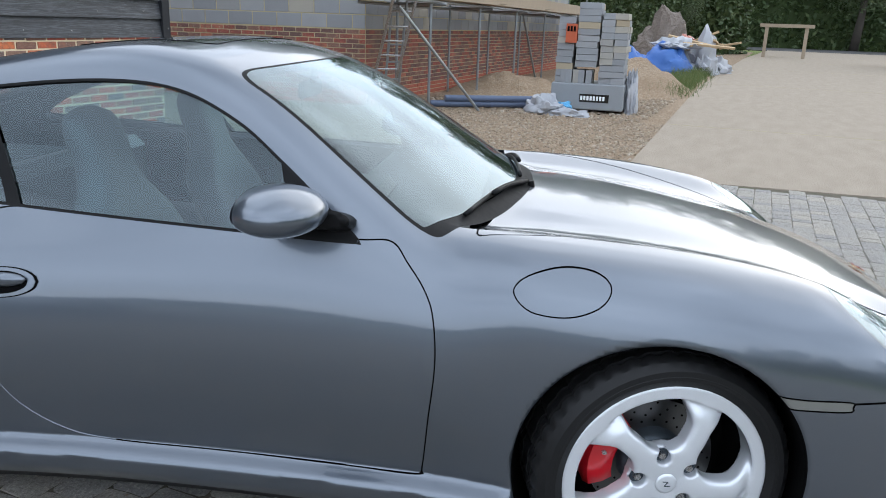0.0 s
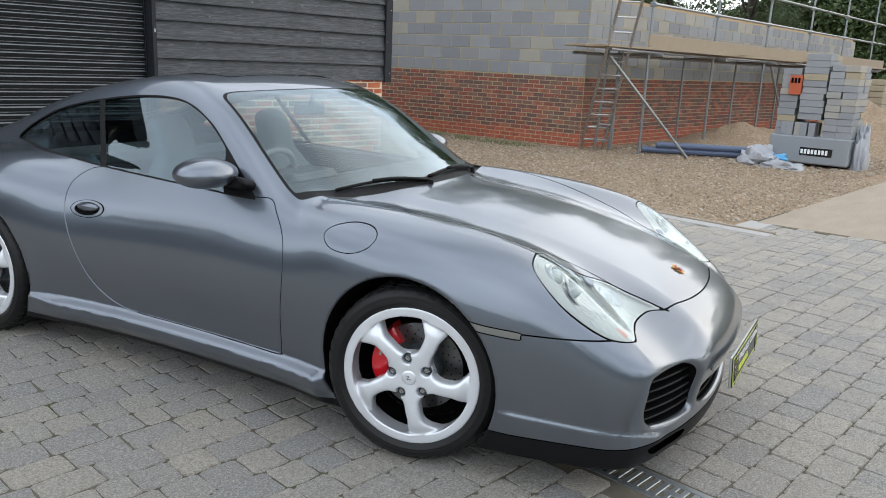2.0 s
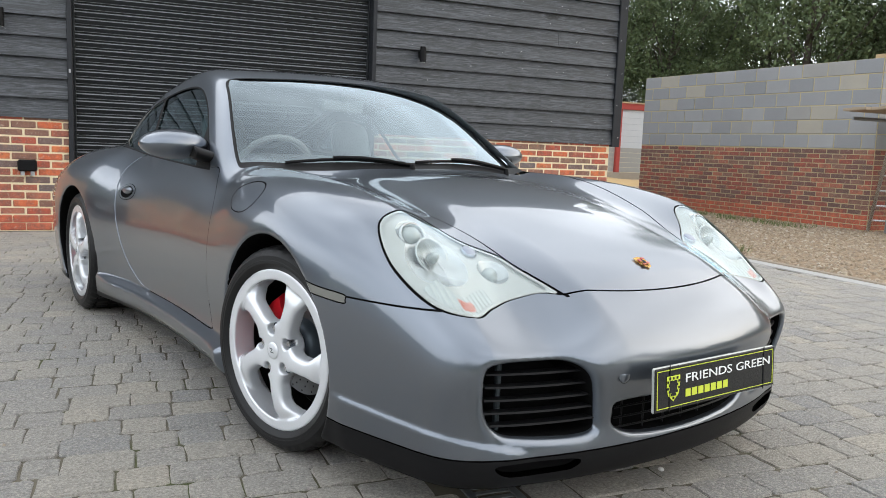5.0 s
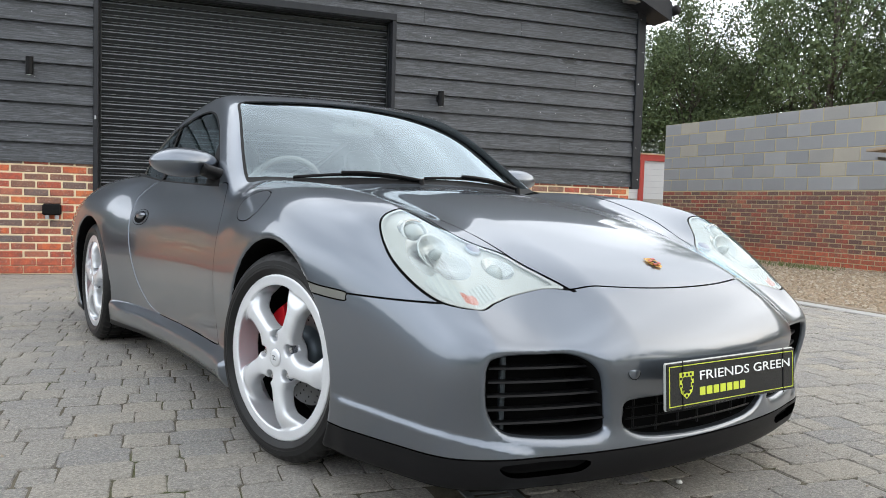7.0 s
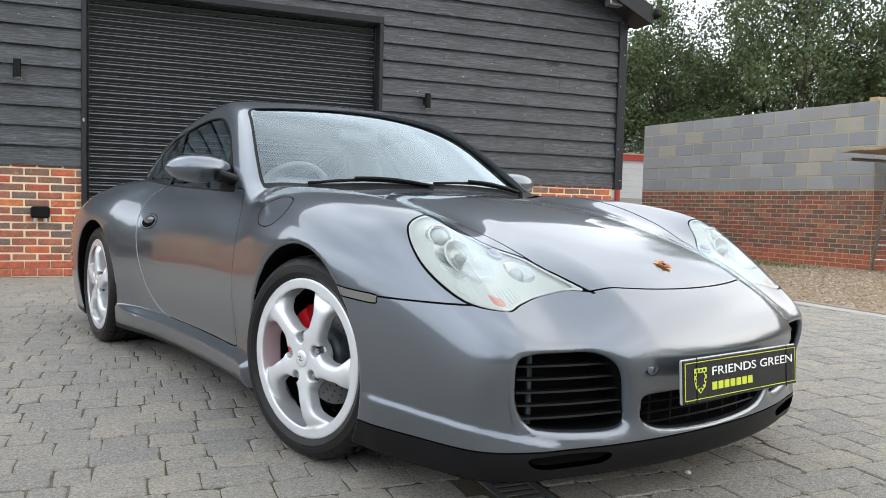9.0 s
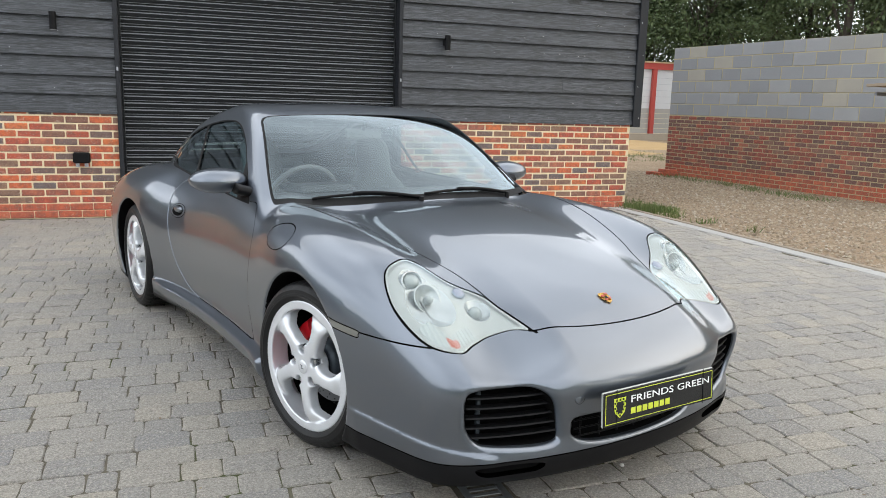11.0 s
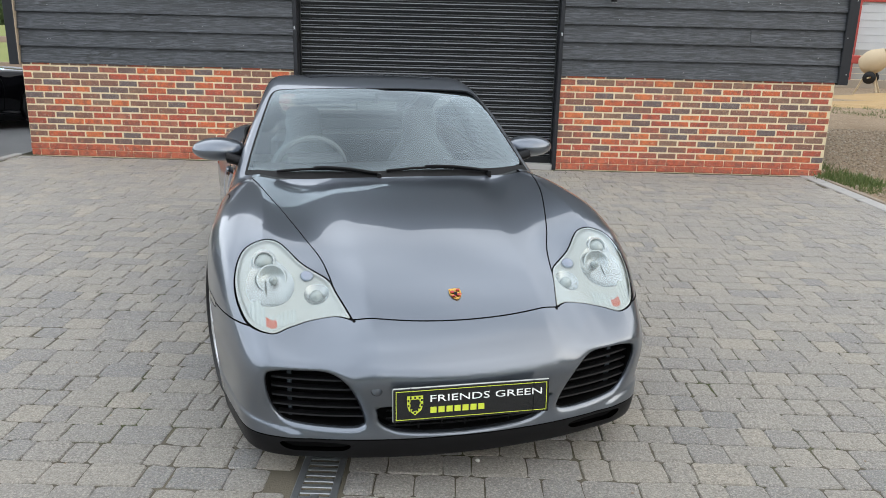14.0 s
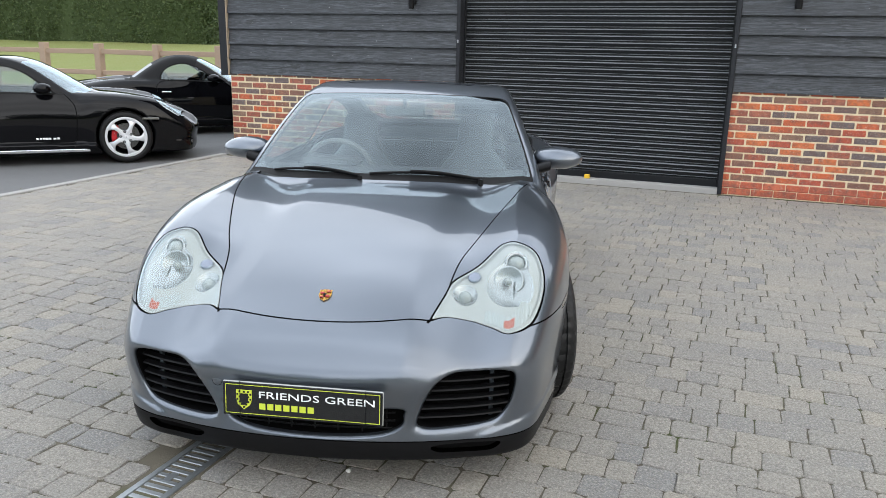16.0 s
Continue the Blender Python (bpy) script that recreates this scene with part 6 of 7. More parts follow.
# lamps on the wall
for x in (0.578, -3.577):
    lamp = thing("wall_lamp", "slim black up-and-down wall lamp on weatherboarding", "wall lamp", group="wall lamps")
    part("tube", rodded((x, -0.115, 1.905), (x, -0.115, 2.075), 0.034, sides=20), PLASTIC, lamp, smooth=True)
    part("bracket", boxed(x - 0.02, x + 0.02, -0.10, -0.01, 1.96, 2.03, bevel=0.004), PLASTIC, lamp)
    part("lens", rodded((x, -0.115, 1.9), (x, -0.115, 1.906), 0.028, sides=16), LAMP_GLASS, lamp)
sock = thing("outdoor_socket", "black weatherproof outdoor socket on brickwork", "socket")
part("back_box", boxed(-3.475, -3.31, -0.085, -0.012, 0.575, 0.685, bevel=0.014), PLASTIC, sock)
part("lid", boxed(-3.468, -3.317, -0.098, -0.086, 0.585, 0.68, bevel=0.006), PLASTIC, sock)
for x in (-3.435, -3.35):
    part("gland", rodded((x, -0.05, 0.535), (x, -0.05, 0.576), 0.019, sides=12), WHITE_PVC, sock)
flood = thing("flood_lamp", "grey flood lamp under the eaves", "flood light")
part("housing", boxed(2.90, 3.10, -0.26, -0.12, 3.33, 3.45, bevel=0.012), GALV, flood)
part("arm", boxed(2.98, 3.02, -0.15, -0.02, 3.36, 3.40), PLASTIC, flood)


# ---- the unfinished building next door ----
CORNER, FAR_L = Vector((7.72, -0.16, 0)), Vector((7.18, 4.75, 0))
NB_BRICK, NB_TOP = 1.20, 2.53
site = thing("unfinished_building", "half-built brick and grey block building with scaffold", "building", kind="structure")


def built_face(a, b, joined, name):
    """A face of brick below and blocks above, from a to b on the ground, looking to the right of that way."""
    d = (b - a)
    length = d.length
    turn = math.degrees(math.atan2(d.y, d.x))
    m = pose(a.x, a.y, 0, 0, 0, turn)
    wall = thing_part(name, site, m)
    part("brick_core", boxed(0, length, -0.007, 0.3, -0.2, NB_BRICK), MORTAR_GREY, wall)
    part("block_core", boxed(0, length, -0.007, 0.3, NB_BRICK, NB_TOP - 0.003), MORTAR_GREY, wall)
    bricks, blocks = [], []
    z, course = 0.03 - 0.075, 0
    while z < NB_BRICK - 0.02:
        x = 0.0 if course % 2 else -0.1125
        while x < length - 0.03:
            p, q = max(x, 0), min(x + 0.215, length)
            if q - p > 0.05:
                bricks.append((p + 0.001, q - 0.001, z, 0.0315, PLINTH if course < 4 else (BRICK_FAR_JOINED if joined else BRICK_FAR)))
            x += 0.225
        z += 0.075
        course += 1
    z, course = NB_BRICK + 0.1125, 0
    while z < NB_TOP:
        x = 0.0 if course % 2 else -0.225
        while x < length - 0.03:
            p, q = max(x, 0), min(x + 0.44, length)
            if q - p > 0.06:
                blocks.append((p, q - 0.006, z, 0.1035, BLOCK_JOINED if joined else BLOCK))
            x += 0.45
        z += 0.2217
        course += 1
    if joined:
        for label, some in (("brick_courses", bricks), ("block_courses", blocks)):
            for mat in {s[4] for s in some}:
                v, f = [], []
                for p, q, z, h, mm in some:
                    if mm is mat:
                        k, y = len(v), -0.012 + rng.uniform(-0.002, 0.002)
                        v += [(p, y, z - h), (q, y, z - h), (q, y, z + h), (p, y, z + h), (p, 0.01, z - h), (q, 0.01, z - h), (q, 0.01, z + h), (p, 0.01, z + h)]
                        f += [(k, k + 1, k + 2, k + 3), (k + 3, k + 2, k + 6, k + 7), (k, k + 4, k + 5, k + 1), (k, k + 3, k + 7, k + 4), (k + 1, k + 5, k + 6, k + 2)]
                tagged(put(label, v, f, mat, wall), kind="stuff")
        return wall
    shared = {}
    for p, q, z, h, mat in bricks + blocks:
        size = (round(q - p, 3), h, mat.name)
        if size not in shared:
            b = bmesh.new()
            box(b, -size[0] / 2, size[0] / 2, -0.012, 0.04, -h, h, bevel=0.004)
            me = bpy.data.meshes.new("brick")
            b.to_mesh(me)
            b.free()
            me.materials.append(mat)
            shared[size] = me
        o = new("brick" if h < 0.05 else "block", shared[size])
        o.parent, o.matrix_basis = wall, pose((p + q) / 2, rng.uniform(-0.003, 0.003), z, 0, rng.uniform(-0.3, 0.3), 0)
    return wall


built_face(FAR_L, CORNER, False, "end_wall")
built_face(CORNER, Vector((23.5, 0.35, 0)), True, "long_wall")
part("far_wall", boxed(7.6, 23.5, 4.5, 4.8, -0.1, NB_TOP), BLOCK_JOINED, site)
part("wall_plate", boxed(7.75, 23.4, -0.12, 0.02, NB_TOP + 0.0, NB_TOP + 0.06), RAW_WOOD, site, at=pose(7.72, -0.16, 0, 0, 0, 1.85) @ pose(-7.72, 0.16, 0))

scaffold = thing("scaffold", "galvanised tube scaffold with a boarded lift", "scaffold")
tip = lambda x: 0.03 * (x - 8)
poles = [8.05, 10.6, 13.2, 15.9, 18.6, 21.4]
for x in poles:
    part("standard", rodded((x, -1.16 + tip(x), -0.02), (x, -1.16 + tip(x), 3.9), 0.024, sides=10), GALV, scaffold, smooth=True)
    part("standard", rodded((x + 0.25, -0.45 + tip(x), -0.02), (x + 0.25, -0.45 + tip(x), 1.75), 0.024, sides=10), GALV, scaffold, smooth=True)
    part("transom", rodded((x + 0.06, -1.40 + tip(x), 1.62), (x + 0.22, -0.28 + tip(x), 1.62), 0.024, sides=8), GALV, scaffold, smooth=True)
    part("base_plate", boxed(x - 0.07, x + 0.07, -1.23 + tip(x), -1.09 + tip(x), -0.02, 0.0), GALV, scaffold)
    for z in (1.66, 2.42, 2.95):
        part("coupler", boxed(x - 0.045, x + 0.045, -1.205 + tip(x), -1.115 + tip(x), z - 0.04, z + 0.04, bevel=0.01), GALV, scaffold)
for z, y, x0 in ((1.66, -1.21, 6.75), (2.42, -1.21, 8.0), (2.95, -1.21, 8.0), (1.6, -0.47, 6.8)):
    part("ledger", rodded((x0, y + tip(x0), z), (22.5, y + tip(22.5), z), 0.024, sides=10), GALV, scaffold, smooth=True)
for x0, x1 in ((6.92, 8.10), (13.3, 14.5), (18.7, 19.9)):
    part("brace", rodded((x0, -1.13, 1.56), (x1, -2.02 if x0 < 9 else -1.2, 0.0), 0.024, sides=10), GALV, scaffold, smooth=True)
for k in range(4):
    y = -1.12 + 0.225 * k
    for x0, x1 in ((6.65 + 0.1 * (k % 2), 11.2), (11.25, 15.1), (15.15, 19.0), (19.05, 22.6)):
        part("scaffold_board", boxed(x0, x1, y - 0.11 + tip(x0), y + 0.11 + tip(x0), 1.70, 1.738, bevel=0.003), GREY_WOOD, scaffold)
for x0, x1 in ((8.0, 11.9), (11.95, 15.8), (15.85, 19.7), (19.75, 22.5)):
    part("toe_board", boxed(x0, x1, -1.19 + tip(x0), -1.15 + tip(x0), 1.74, 1.95, bevel=0.003), GREY_WOOD, scaffold)
part("inner_upright", rodded((8.0, -0.42, 1.7), (8.0, -0.42, 2.5), 0.024, sides=8), GALV, scaffold, smooth=True)

ladder = thing("ladder", "aluminium ladder leaning on the scaffold", "ladder")
la, lb = Vector((7.78, -0.38, 0.0)), Vector((6.80, -1.57, 2.75))
side = Vector((-0.60, 0.75, 0)).normalized() * 0.19
for s in (1, -1):
    part("stile", rodded(la + side * s, lb + side * s * 0.85, 0.026, sides=8), STEEL, ladder)
for k in range(12):
    p = la.lerp(lb, 0.06 + k * 0.08)
    part("rung", rodded(p - side * 0.97, p + side * 0.97, 0.015, sides=8), STEEL, ladder)
ladder2 = thing("ladder", "second ladder section standing against the platform", "ladder")
la2, lb2 = Vector((7.72, -0.62, 0.0)), Vector((7.55, -0.85, 1.70))
for s in (1, -1):
    part("stile", rodded(la2 + side * s * 0.6, lb2 + side * s * 0.6, 0.022, sides=8), GALV, ladder2)
for k in range(6):
    p = la2.lerp(lb2, 0.1 + k * 0.16)
    part("rung", rodded(p - side * 0.6, p + side * 0.6, 0.014, sides=8), GALV, ladder2)

# ---- pallet of blocks, sacks and pipes ----
stack = thing("block_stack", "uneven stack of grey concrete blocks on a wrapped pack", "block stack", at=pose(9.55, -3.50, 0, 0, 0, 6))
wrap = part("wrapped_pack", boxed(-0.42, 0.55, -0.60, 0.60, 0.03, 0.46, bevel=0.02), WRAP, stack, "grey wrapped pack of blocks")
part("pack_band", boxed(-0.4245, -0.42, -0.36, 0.12, 0.16, 0.29), PLATE_BLACK, stack, "black printed band")
for k in range(8):
    part("print_bar", boxed(-0.4262, -0.4246, 0.07 - 0.052 * k, 0.105 - 0.052 * k, 0.19, 0.26), PLATE_WHITE, stack)
pk = random.Random(3)


def pile(x0, x1, y0, y1, z0, z1, size, lean=0.012):
    """Blocks laid one on another, a little out of line."""
    lx, ly, lz = size
    z = z0
    while z + lz < z1 + 0.02:
        y = y0
        while y + ly < y1 + 0.03:
            x = x0
            while x + lx < x1 + 0.05:
                o = part("block", boxed(-lx / 2 + 0.003, lx / 2 - 0.003, -ly / 2 + 0.003, ly / 2 - 0.003, 0.001, lz - 0.003, bevel=0.004), BLOCK_BUFF if pk.random() < 0.16 else BLOCK, stack)
                o.matrix_basis = pose(x + lx / 2 + pk.uniform(-lean, lean), y + ly / 2 + pk.uniform(-lean, lean), z, 0, 0, pk.uniform(-3, 3))
                x += lx
            y += ly
        z += lz


pile(-0.40, 0.0, -0.05, 0.50, 0.46, 0.72, (0.215, 0.105, 0.215))
pile(-0.40, 0.5, -0.58, -0.12, 0.46, 1.62, (0.44, 0.215, 0.102))
pile(-0.38, 0.5, -0.12, 0.28, 0.72, 1.82, (0.44, 0.36, 0.102))
pile(-0.36, 0.4, 0.28, 0.58, 0.46, 1.50, (0.36, 0.28, 0.105))
part("red_block", boxed(-0.42, -0.20, 0.24, 0.42, 1.10, 1.40, bevel=0.004), RED_BLOCK, stack, "orange-red hollow clay block")
for k in range(3):
    part("block_hole", boxed(-0.425, -0.415, 0.265 + 0.05 * k, 0.30 + 0.05 * k, 1.28, 1.36), SHADE, stack)


def crumpled(name, at, size, mat, label, category, seed, parent=None, fine=0.5):
    """A heap of crumpled sheet."""
    bm = bmesh.new()
    bmesh.ops.create_icosphere(bm, subdivisions=4, radius=1)
    for v in bm.verts:
        n = noise.fractal(v.co * 1.7 + Vector((seed * 3.1, seed, 0)), 1.0, 2.0, 4)
        v.co *= 1 + fine * n
        v.co.z = max(v.co.z, -0.18) * (1 + 0.3 * n)
        v.co = Vector((v.co.x * size[0], v.co.y * size[1], (v.co.z + 0.18) * size[2]))
    o = part(name, bm, mat, parent, "" if parent is None else label, smooth=True, at=at)
    return o if parent else tagged(o, label, category)


crumpled("plastic_sack", pose(8.75, -2.95, -0.02, 0, 0, 30), (0.42, 0.30, 0.22), WHITE_PVC, "crumpled white plastic sack on the gravel", "sack", 1, fine=0.38)
crumpled("plastic_sack", pose(8.55, -3.35, -0.02, 0, 0, 80), (0.36, 0.20, 0.11), WHITE_PVC, "flat white and blue plastic sack", "sack", 2, fine=0.35)
crumpled("plastic_sack", pose(8.72, -3.28, 0.08, 0, 0, 10), (0.15, 0.12, 0.07), BLUE_PVC_LIGHT, "bright blue plastic wrapping", "sack", 3)
crumpled("plastic_sheet", pose(9.65, -4.18, -0.02, 0, 0, 10), (0.36, 0.12, 0.52), WHITE_PVC, "white sheeting hanging beside the block stack", "sheeting", 4, fine=0.32)
for k in range(3):
    tagged(part("drain_pipe", rodded((8.15 + 0.05 * k, -1.15 - 0.11 * k, 0.055 + (0.09 if k == 2 else 0)), (9.25 + 0.05 * k, -2.75 - 0.11 * k, 0.055 + (0.09 if k == 2 else 0)), 0.055, sides=16), BLUE_PIPE, smooth=True), "long blue-grey plastic drain pipe on the ground", "pipe", group="pipes")


def mound(name, x, y, rx, ry, h, mat, label, seed, n=60):
    """A heap with an uneven top on the ground."""
    v, f = [], []
    for i in range(n + 1):
        for j in range(n + 1):
            u, w = 2 * i / n - 1, 2 * j / n - 1
            r = math.hypot(u, w)
            q = noise.fractal(Vector((u * 2.4 + seed, w * 2.4, seed)), 1.0, 2.0, 5)
            v.append((x + u * rx, y + w * ry, -0.04 + max(0, math.cos(min(r, 1) * math.pi / 2)) ** 1.3 * h * (1 + 0.35 * q)))
    for i in range(n):
        for j in range(n):
            a = i * (n + 1) + j
            f.append((a, a + n + 1, a + n + 2, a + 1))
    return tagged(put(name, v, f, mat, smooth=True), label, "mound")


mound("gravel_mound", 14.6, -3.0, 3.0, 1.9, 0.85, GRAVEL, "heap of brown gravel and soil", 2.0)
mound("gravel_mound", 12.3, -1.2, 2.6, 1.3, 0.40, GRAVEL, "low spread of gravel by the wall", 5.0)
mound("sand_mound", 13.2, 14.6, 4.0, 1.5, 0.22, SAND, "low heap of orange sand", 8.0)
mound("sand_mound", 9.6, 11.5, 2.6, 0.9, 0.14, SAND, "thin spread of orange sand", 4.0)
for x, y, z, s, seed in ((21.5, -2.2, 0, (0.9, 0.8, 0.62), 11), (22.2, -3.3, 0, (0.95, 0.8, 0.72), 12), (21.2, -1.5, 0, (0.6, 0.55, 0.4), 14)):
    crumpled("rubble_bag", pose(x, y, z), s, BLUE_PVC, "bulging blue woven rubble bag", "rubble bag", seed, fine=0.14)
for x, y, z, s, seed, mat in ((22.6, -3.5, 0.80, (0.75, 0.6, 0.22), 15, WHITE_PVC), (23.9, -4.1, 0.4, (1.0, 0.6, 0.75), 16, WHITE_PVC), (24.9, -4.7, 0.2, (0.7, 0.5, 0.35), 17, WHITE_PVC), (23.2, -3.7, 1.0, (0.35, 0.25, 0.15), 18, AMBER)):
    crumpled("torn_plastic_bag", pose(x, y, 0.0 if z < 0.5 else z), s, mat, "pile of torn white plastic rubbish", "rubbish", seed, fine=0.5)
for k in range(7):
    a = rng.uniform(0, 3.1)
    x, y = 23.2 + rng.uniform(-0.9, 1.5), -3.9 + rng.uniform(-0.9, 0.6)
    tagged(part("timber_offcut", boxed(-0.8, 0.8, -0.05, 0.05, -0.03, 0.03), RAW_WOOD, at=pose(x, y, 0.95 + rng.uniform(-0.2, 0.25), rng.uniform(-20, 20), rng.uniform(-25, 25), math.degrees(a))), "loose timber offcut on the rubbish", "timber", group="offcuts")
stump = crumpled("tree_stump", pose(28.0, -2.5, 0), (0.95, 1.1, 1.15), STUMP, "huge uprooted grey tree stump with torn roots", "tree stump", 21, fine=0.55)
pal = thing("block_stack", "buff blocks stacked by the far scaffold", "block stack")
for k in range(9):
    part("block", boxed(18.2, 18.95, -2.1, -1.25, 0.02 + 0.155 * k, 0.165 + 0.155 * k, bevel=0.01), BLOCK_BUFF, pal)
bench = thing("timber_trestle", "grey weathered timber trestle by the drive", "trestle")
for y in (-8.2, -6.0):
    part("leg", boxed(47.9, 48.1, y - 0.1, y + 0.1, 0, 1.9), GREY_WOOD, bench)
part("top_rail", boxed(47.85, 48.15, -8.6, -5.6, 1.75, 1.95), GREY_WOOD, bench)

# ---- gap between the buildings: sheeted wall, mixer ----
back = thing("sheeted_wall", "grey sheeted block wall with red steel frame", "wall", kind="structure")
part("sheeting", boxed(4.0, 40, 21.0, 21.3, 1.35, 3.05), WHITE_SHEET, back)
part("block_base", boxed(4.0, 40, 20.98, 21.3, 0.25, 1.35), BLOCK_JOINED, back)
part("footing", boxed(4.0, 40, 20.4, 21.3, -0.1, 0.25), CONCRETE, back)
part("red_rail", boxed(4.0, 40, 20.9, 21.32, 3.05, 3.32), RED_STEEL, back)
part("timber_cap", boxed(4.0, 40, 20.85, 21.36, 3.32, 3.38), RAW_WOOD, back)
for x in (9.1, 13.4, 17.7, 22.0):
    part("red_post", boxed(x - 0.09, x + 0.09, 20.8, 20.97, 0.1, 3.05), RED_STEEL, back)
for i in range(5):
    part("mortar_line", boxed(4.0, 40, 20.97, 20.981, 0.25 + 0.22 * i, 0.262 + 0.22 * i), MORTAR, back)
for i in range(6):
    part("sheet_line", boxed(4.0, 40, 20.985, 20.999, 1.6 + 0.27 * i, 1.612 + 0.27 * i), WHITE_PVC, back)
mixer = thing("cement_mixer", "dusty cream cement mixer on a tubular stand", "cement mixer", at=pose(11.55, 15.6, 0, 0, 0, -35))
v, f = lathe([(0.16, -0.36), (0.28, -0.30), (0.36, -0.05), (0.36, 0.10), (0.25, 0.42), (0.22, 0.44), (0.23, 0.40), (0.33, 0.08), (0.0, 0.0)], 28, axis="z")
put("drum", v, f, MIXER, mixer, smooth=True, at=pose(0, 0, 1.02, 0, 62, 0))
part("frame_leg", rodded((0.0, 0.0, 0.95), (0.3, 0.3, 0.02), 0.03, sides=8), MIXER, mixer)
part("frame_leg", rodded((0.0, 0.0, 0.95), (0.3, -0.3, 0.02), 0.03, sides=8), MIXER, mixer)
part("frame_leg", rodded((0.0, 0.0, 0.95), (-0.4, 0.0, 0.02), 0.03, sides=8), MIXER, mixer)
part("cross_tube", rodded((0.0, -0.5, 0.55), (0.0, 0.5, 0.55), 0.025, sides=8), MIXER, mixer)
for y in (0.32, -0.32):
    v, f = lathe([(0.06, -0.05), (0.17, -0.05), (0.19, 0.0), (0.17, 0.05), (0.06, 0.05)], 20)
    put("road_tyre", v, f, TYRE, mixer, smooth=True, at=pose(0.02, y, 0.55))
part("motor_cover", boxed(-0.75, -0.36, -0.12, 0.12, 0.95, 1.20, bevel=0.03), RED_STEEL, mixer)

# loose bricks at the foot of the building
for k in range(9):
    tagged(part("loose_brick", boxed(-0.107, 0.107, -0.05, 0.05, 0, 0.065, bevel=0.004), PLINTH, at=pose(6.95 + rng.uniform(-0.25, 0.2), 4.6 + rng.uniform(-0.3, 0.25), -0.02 + (0.065 if k > 5 else 0), 0, 0, rng.uniform(0, 180))), "loose red brick lying on the gravel", "brick", group="loose bricks")


# ---- trees, hedges, meadow edge ----
def leaf_cloud(centres, spread, per, size, seed):
    """Many small leaves scattered round the centres, each a bent pair of triangles."""
    r = np.random.default_rng(seed)
    c = np.repeat(np.asarray(centres, float), per, 0)
    p = c + r.normal(0, 1, c.shape) * np.asarray(spread)
    n = len(p)
    a = r.normal(0, 1, (n, 3))
    a /= np.linalg.norm(a, axis=1, keepdims=True)
    b = np.cross(a, r.normal(0, 1, (n, 3)))
    b /= np.linalg.norm(b, axis=1, keepdims=True)
    s = size * r.uniform(0.6, 1.3, (n, 1))
    up = np.cross(a, b) * s * 0.15
    v = np.stack([p - a * s, p - b * s * 0.5 + up, p + a * s, p + b * s * 0.5 + up], 1).reshape(-1, 3)
    f = np.arange(4 * n).reshape(-1, 4)
    return v, f


def quick(name, v, f, mat, parent=None, label="", smooth=False):
    me = bpy.data.meshes.new(name)
    me.vertices.add(len(v))
    me.vertices.foreach_set("co", np.asarray(v, np.float32).ravel())
    n = len(f)
    me.loops.add(4 * n)
    me.loops.foreach_set("vertex_index", np.asarray(f, np.int32).ravel())
    me.polygons.add(n)
    me.polygons.foreach_set("loop_start", np.arange(0, 4 * n, 4, dtype=np.int32))
    me.update(calc_edges=True)
    me.materials.append(mat)
    ob = new(name, me)
    ob.parent = parent
    if label:
        ob["label"] = label
    return ob


def tree(at, height, wide, seed, label, leaves=15500, size=0.082):
    """A tapered trunk that forks into limbs, with a loose crown of small leaves."""
    r = np.random.default_rng(seed)
    t = thing("tree", label, "tree", at, group="trees round the yard")
    v, f = [], []

    def limb(a, b, ra, rb, bend):
        n = 6
        pts = [a + (b - a) * k / (n - 1) + bend * math.sin(math.pi * k / (n - 1)) for k in range(n)]
        vv, ff = tube(pts, np.linspace(ra, rb, n), 7)
        k = len(v)
        v.extend(vv)
        f.extend(tuple(i + k for i in q) for q in ff)
        return pts

    trunk = limb(np.zeros(3), np.array((r.normal(0, 0.2), r.normal(0, 0.2), height * 0.62)), 0.14 + height * 0.008, 0.05, r.normal(0, 0.12, 3) * (1, 1, 0))
    tips = [trunk[-1], trunk[-2]]
    for k in range(11):
        base = trunk[2 + k % 4]
        ang = k * 2.4 + r.uniform(0, 1)
        tip_ = base + np.array((math.cos(ang) * wide * r.uniform(0.25, 0.5), math.sin(ang) * wide * r.uniform(0.25, 0.5), height * r.uniform(0.10, 0.42)))
        pts = limb(base, tip_, 0.055, 0.015, r.normal(0, 0.12, 3))
        tips += [pts[-1], pts[3]]
    put("trunk", v, f, BARK, t, smooth=True)
    centres = []
    while len(centres) < 84:
        q = r.uniform(-1, 1, 3)
        if 0.25 < np.linalg.norm(q) < 1:
            pinch = 1 - 0.45 * max(q[2], 0)
            centres.append((q[0] * wide * 0.5 * pinch, q[1] * wide * 0.5 * pinch, height * (0.60 + 0.40 * q[2])))
    centres = np.concatenate([np.array(centres), np.array(tips)])
    vv, ff = leaf_cloud(centres, (wide * 0.06, wide * 0.06, height * 0.035), leaves // len(centres), size, seed + 50)
    quick("crown", vv, ff, LEAF, t)
    return t


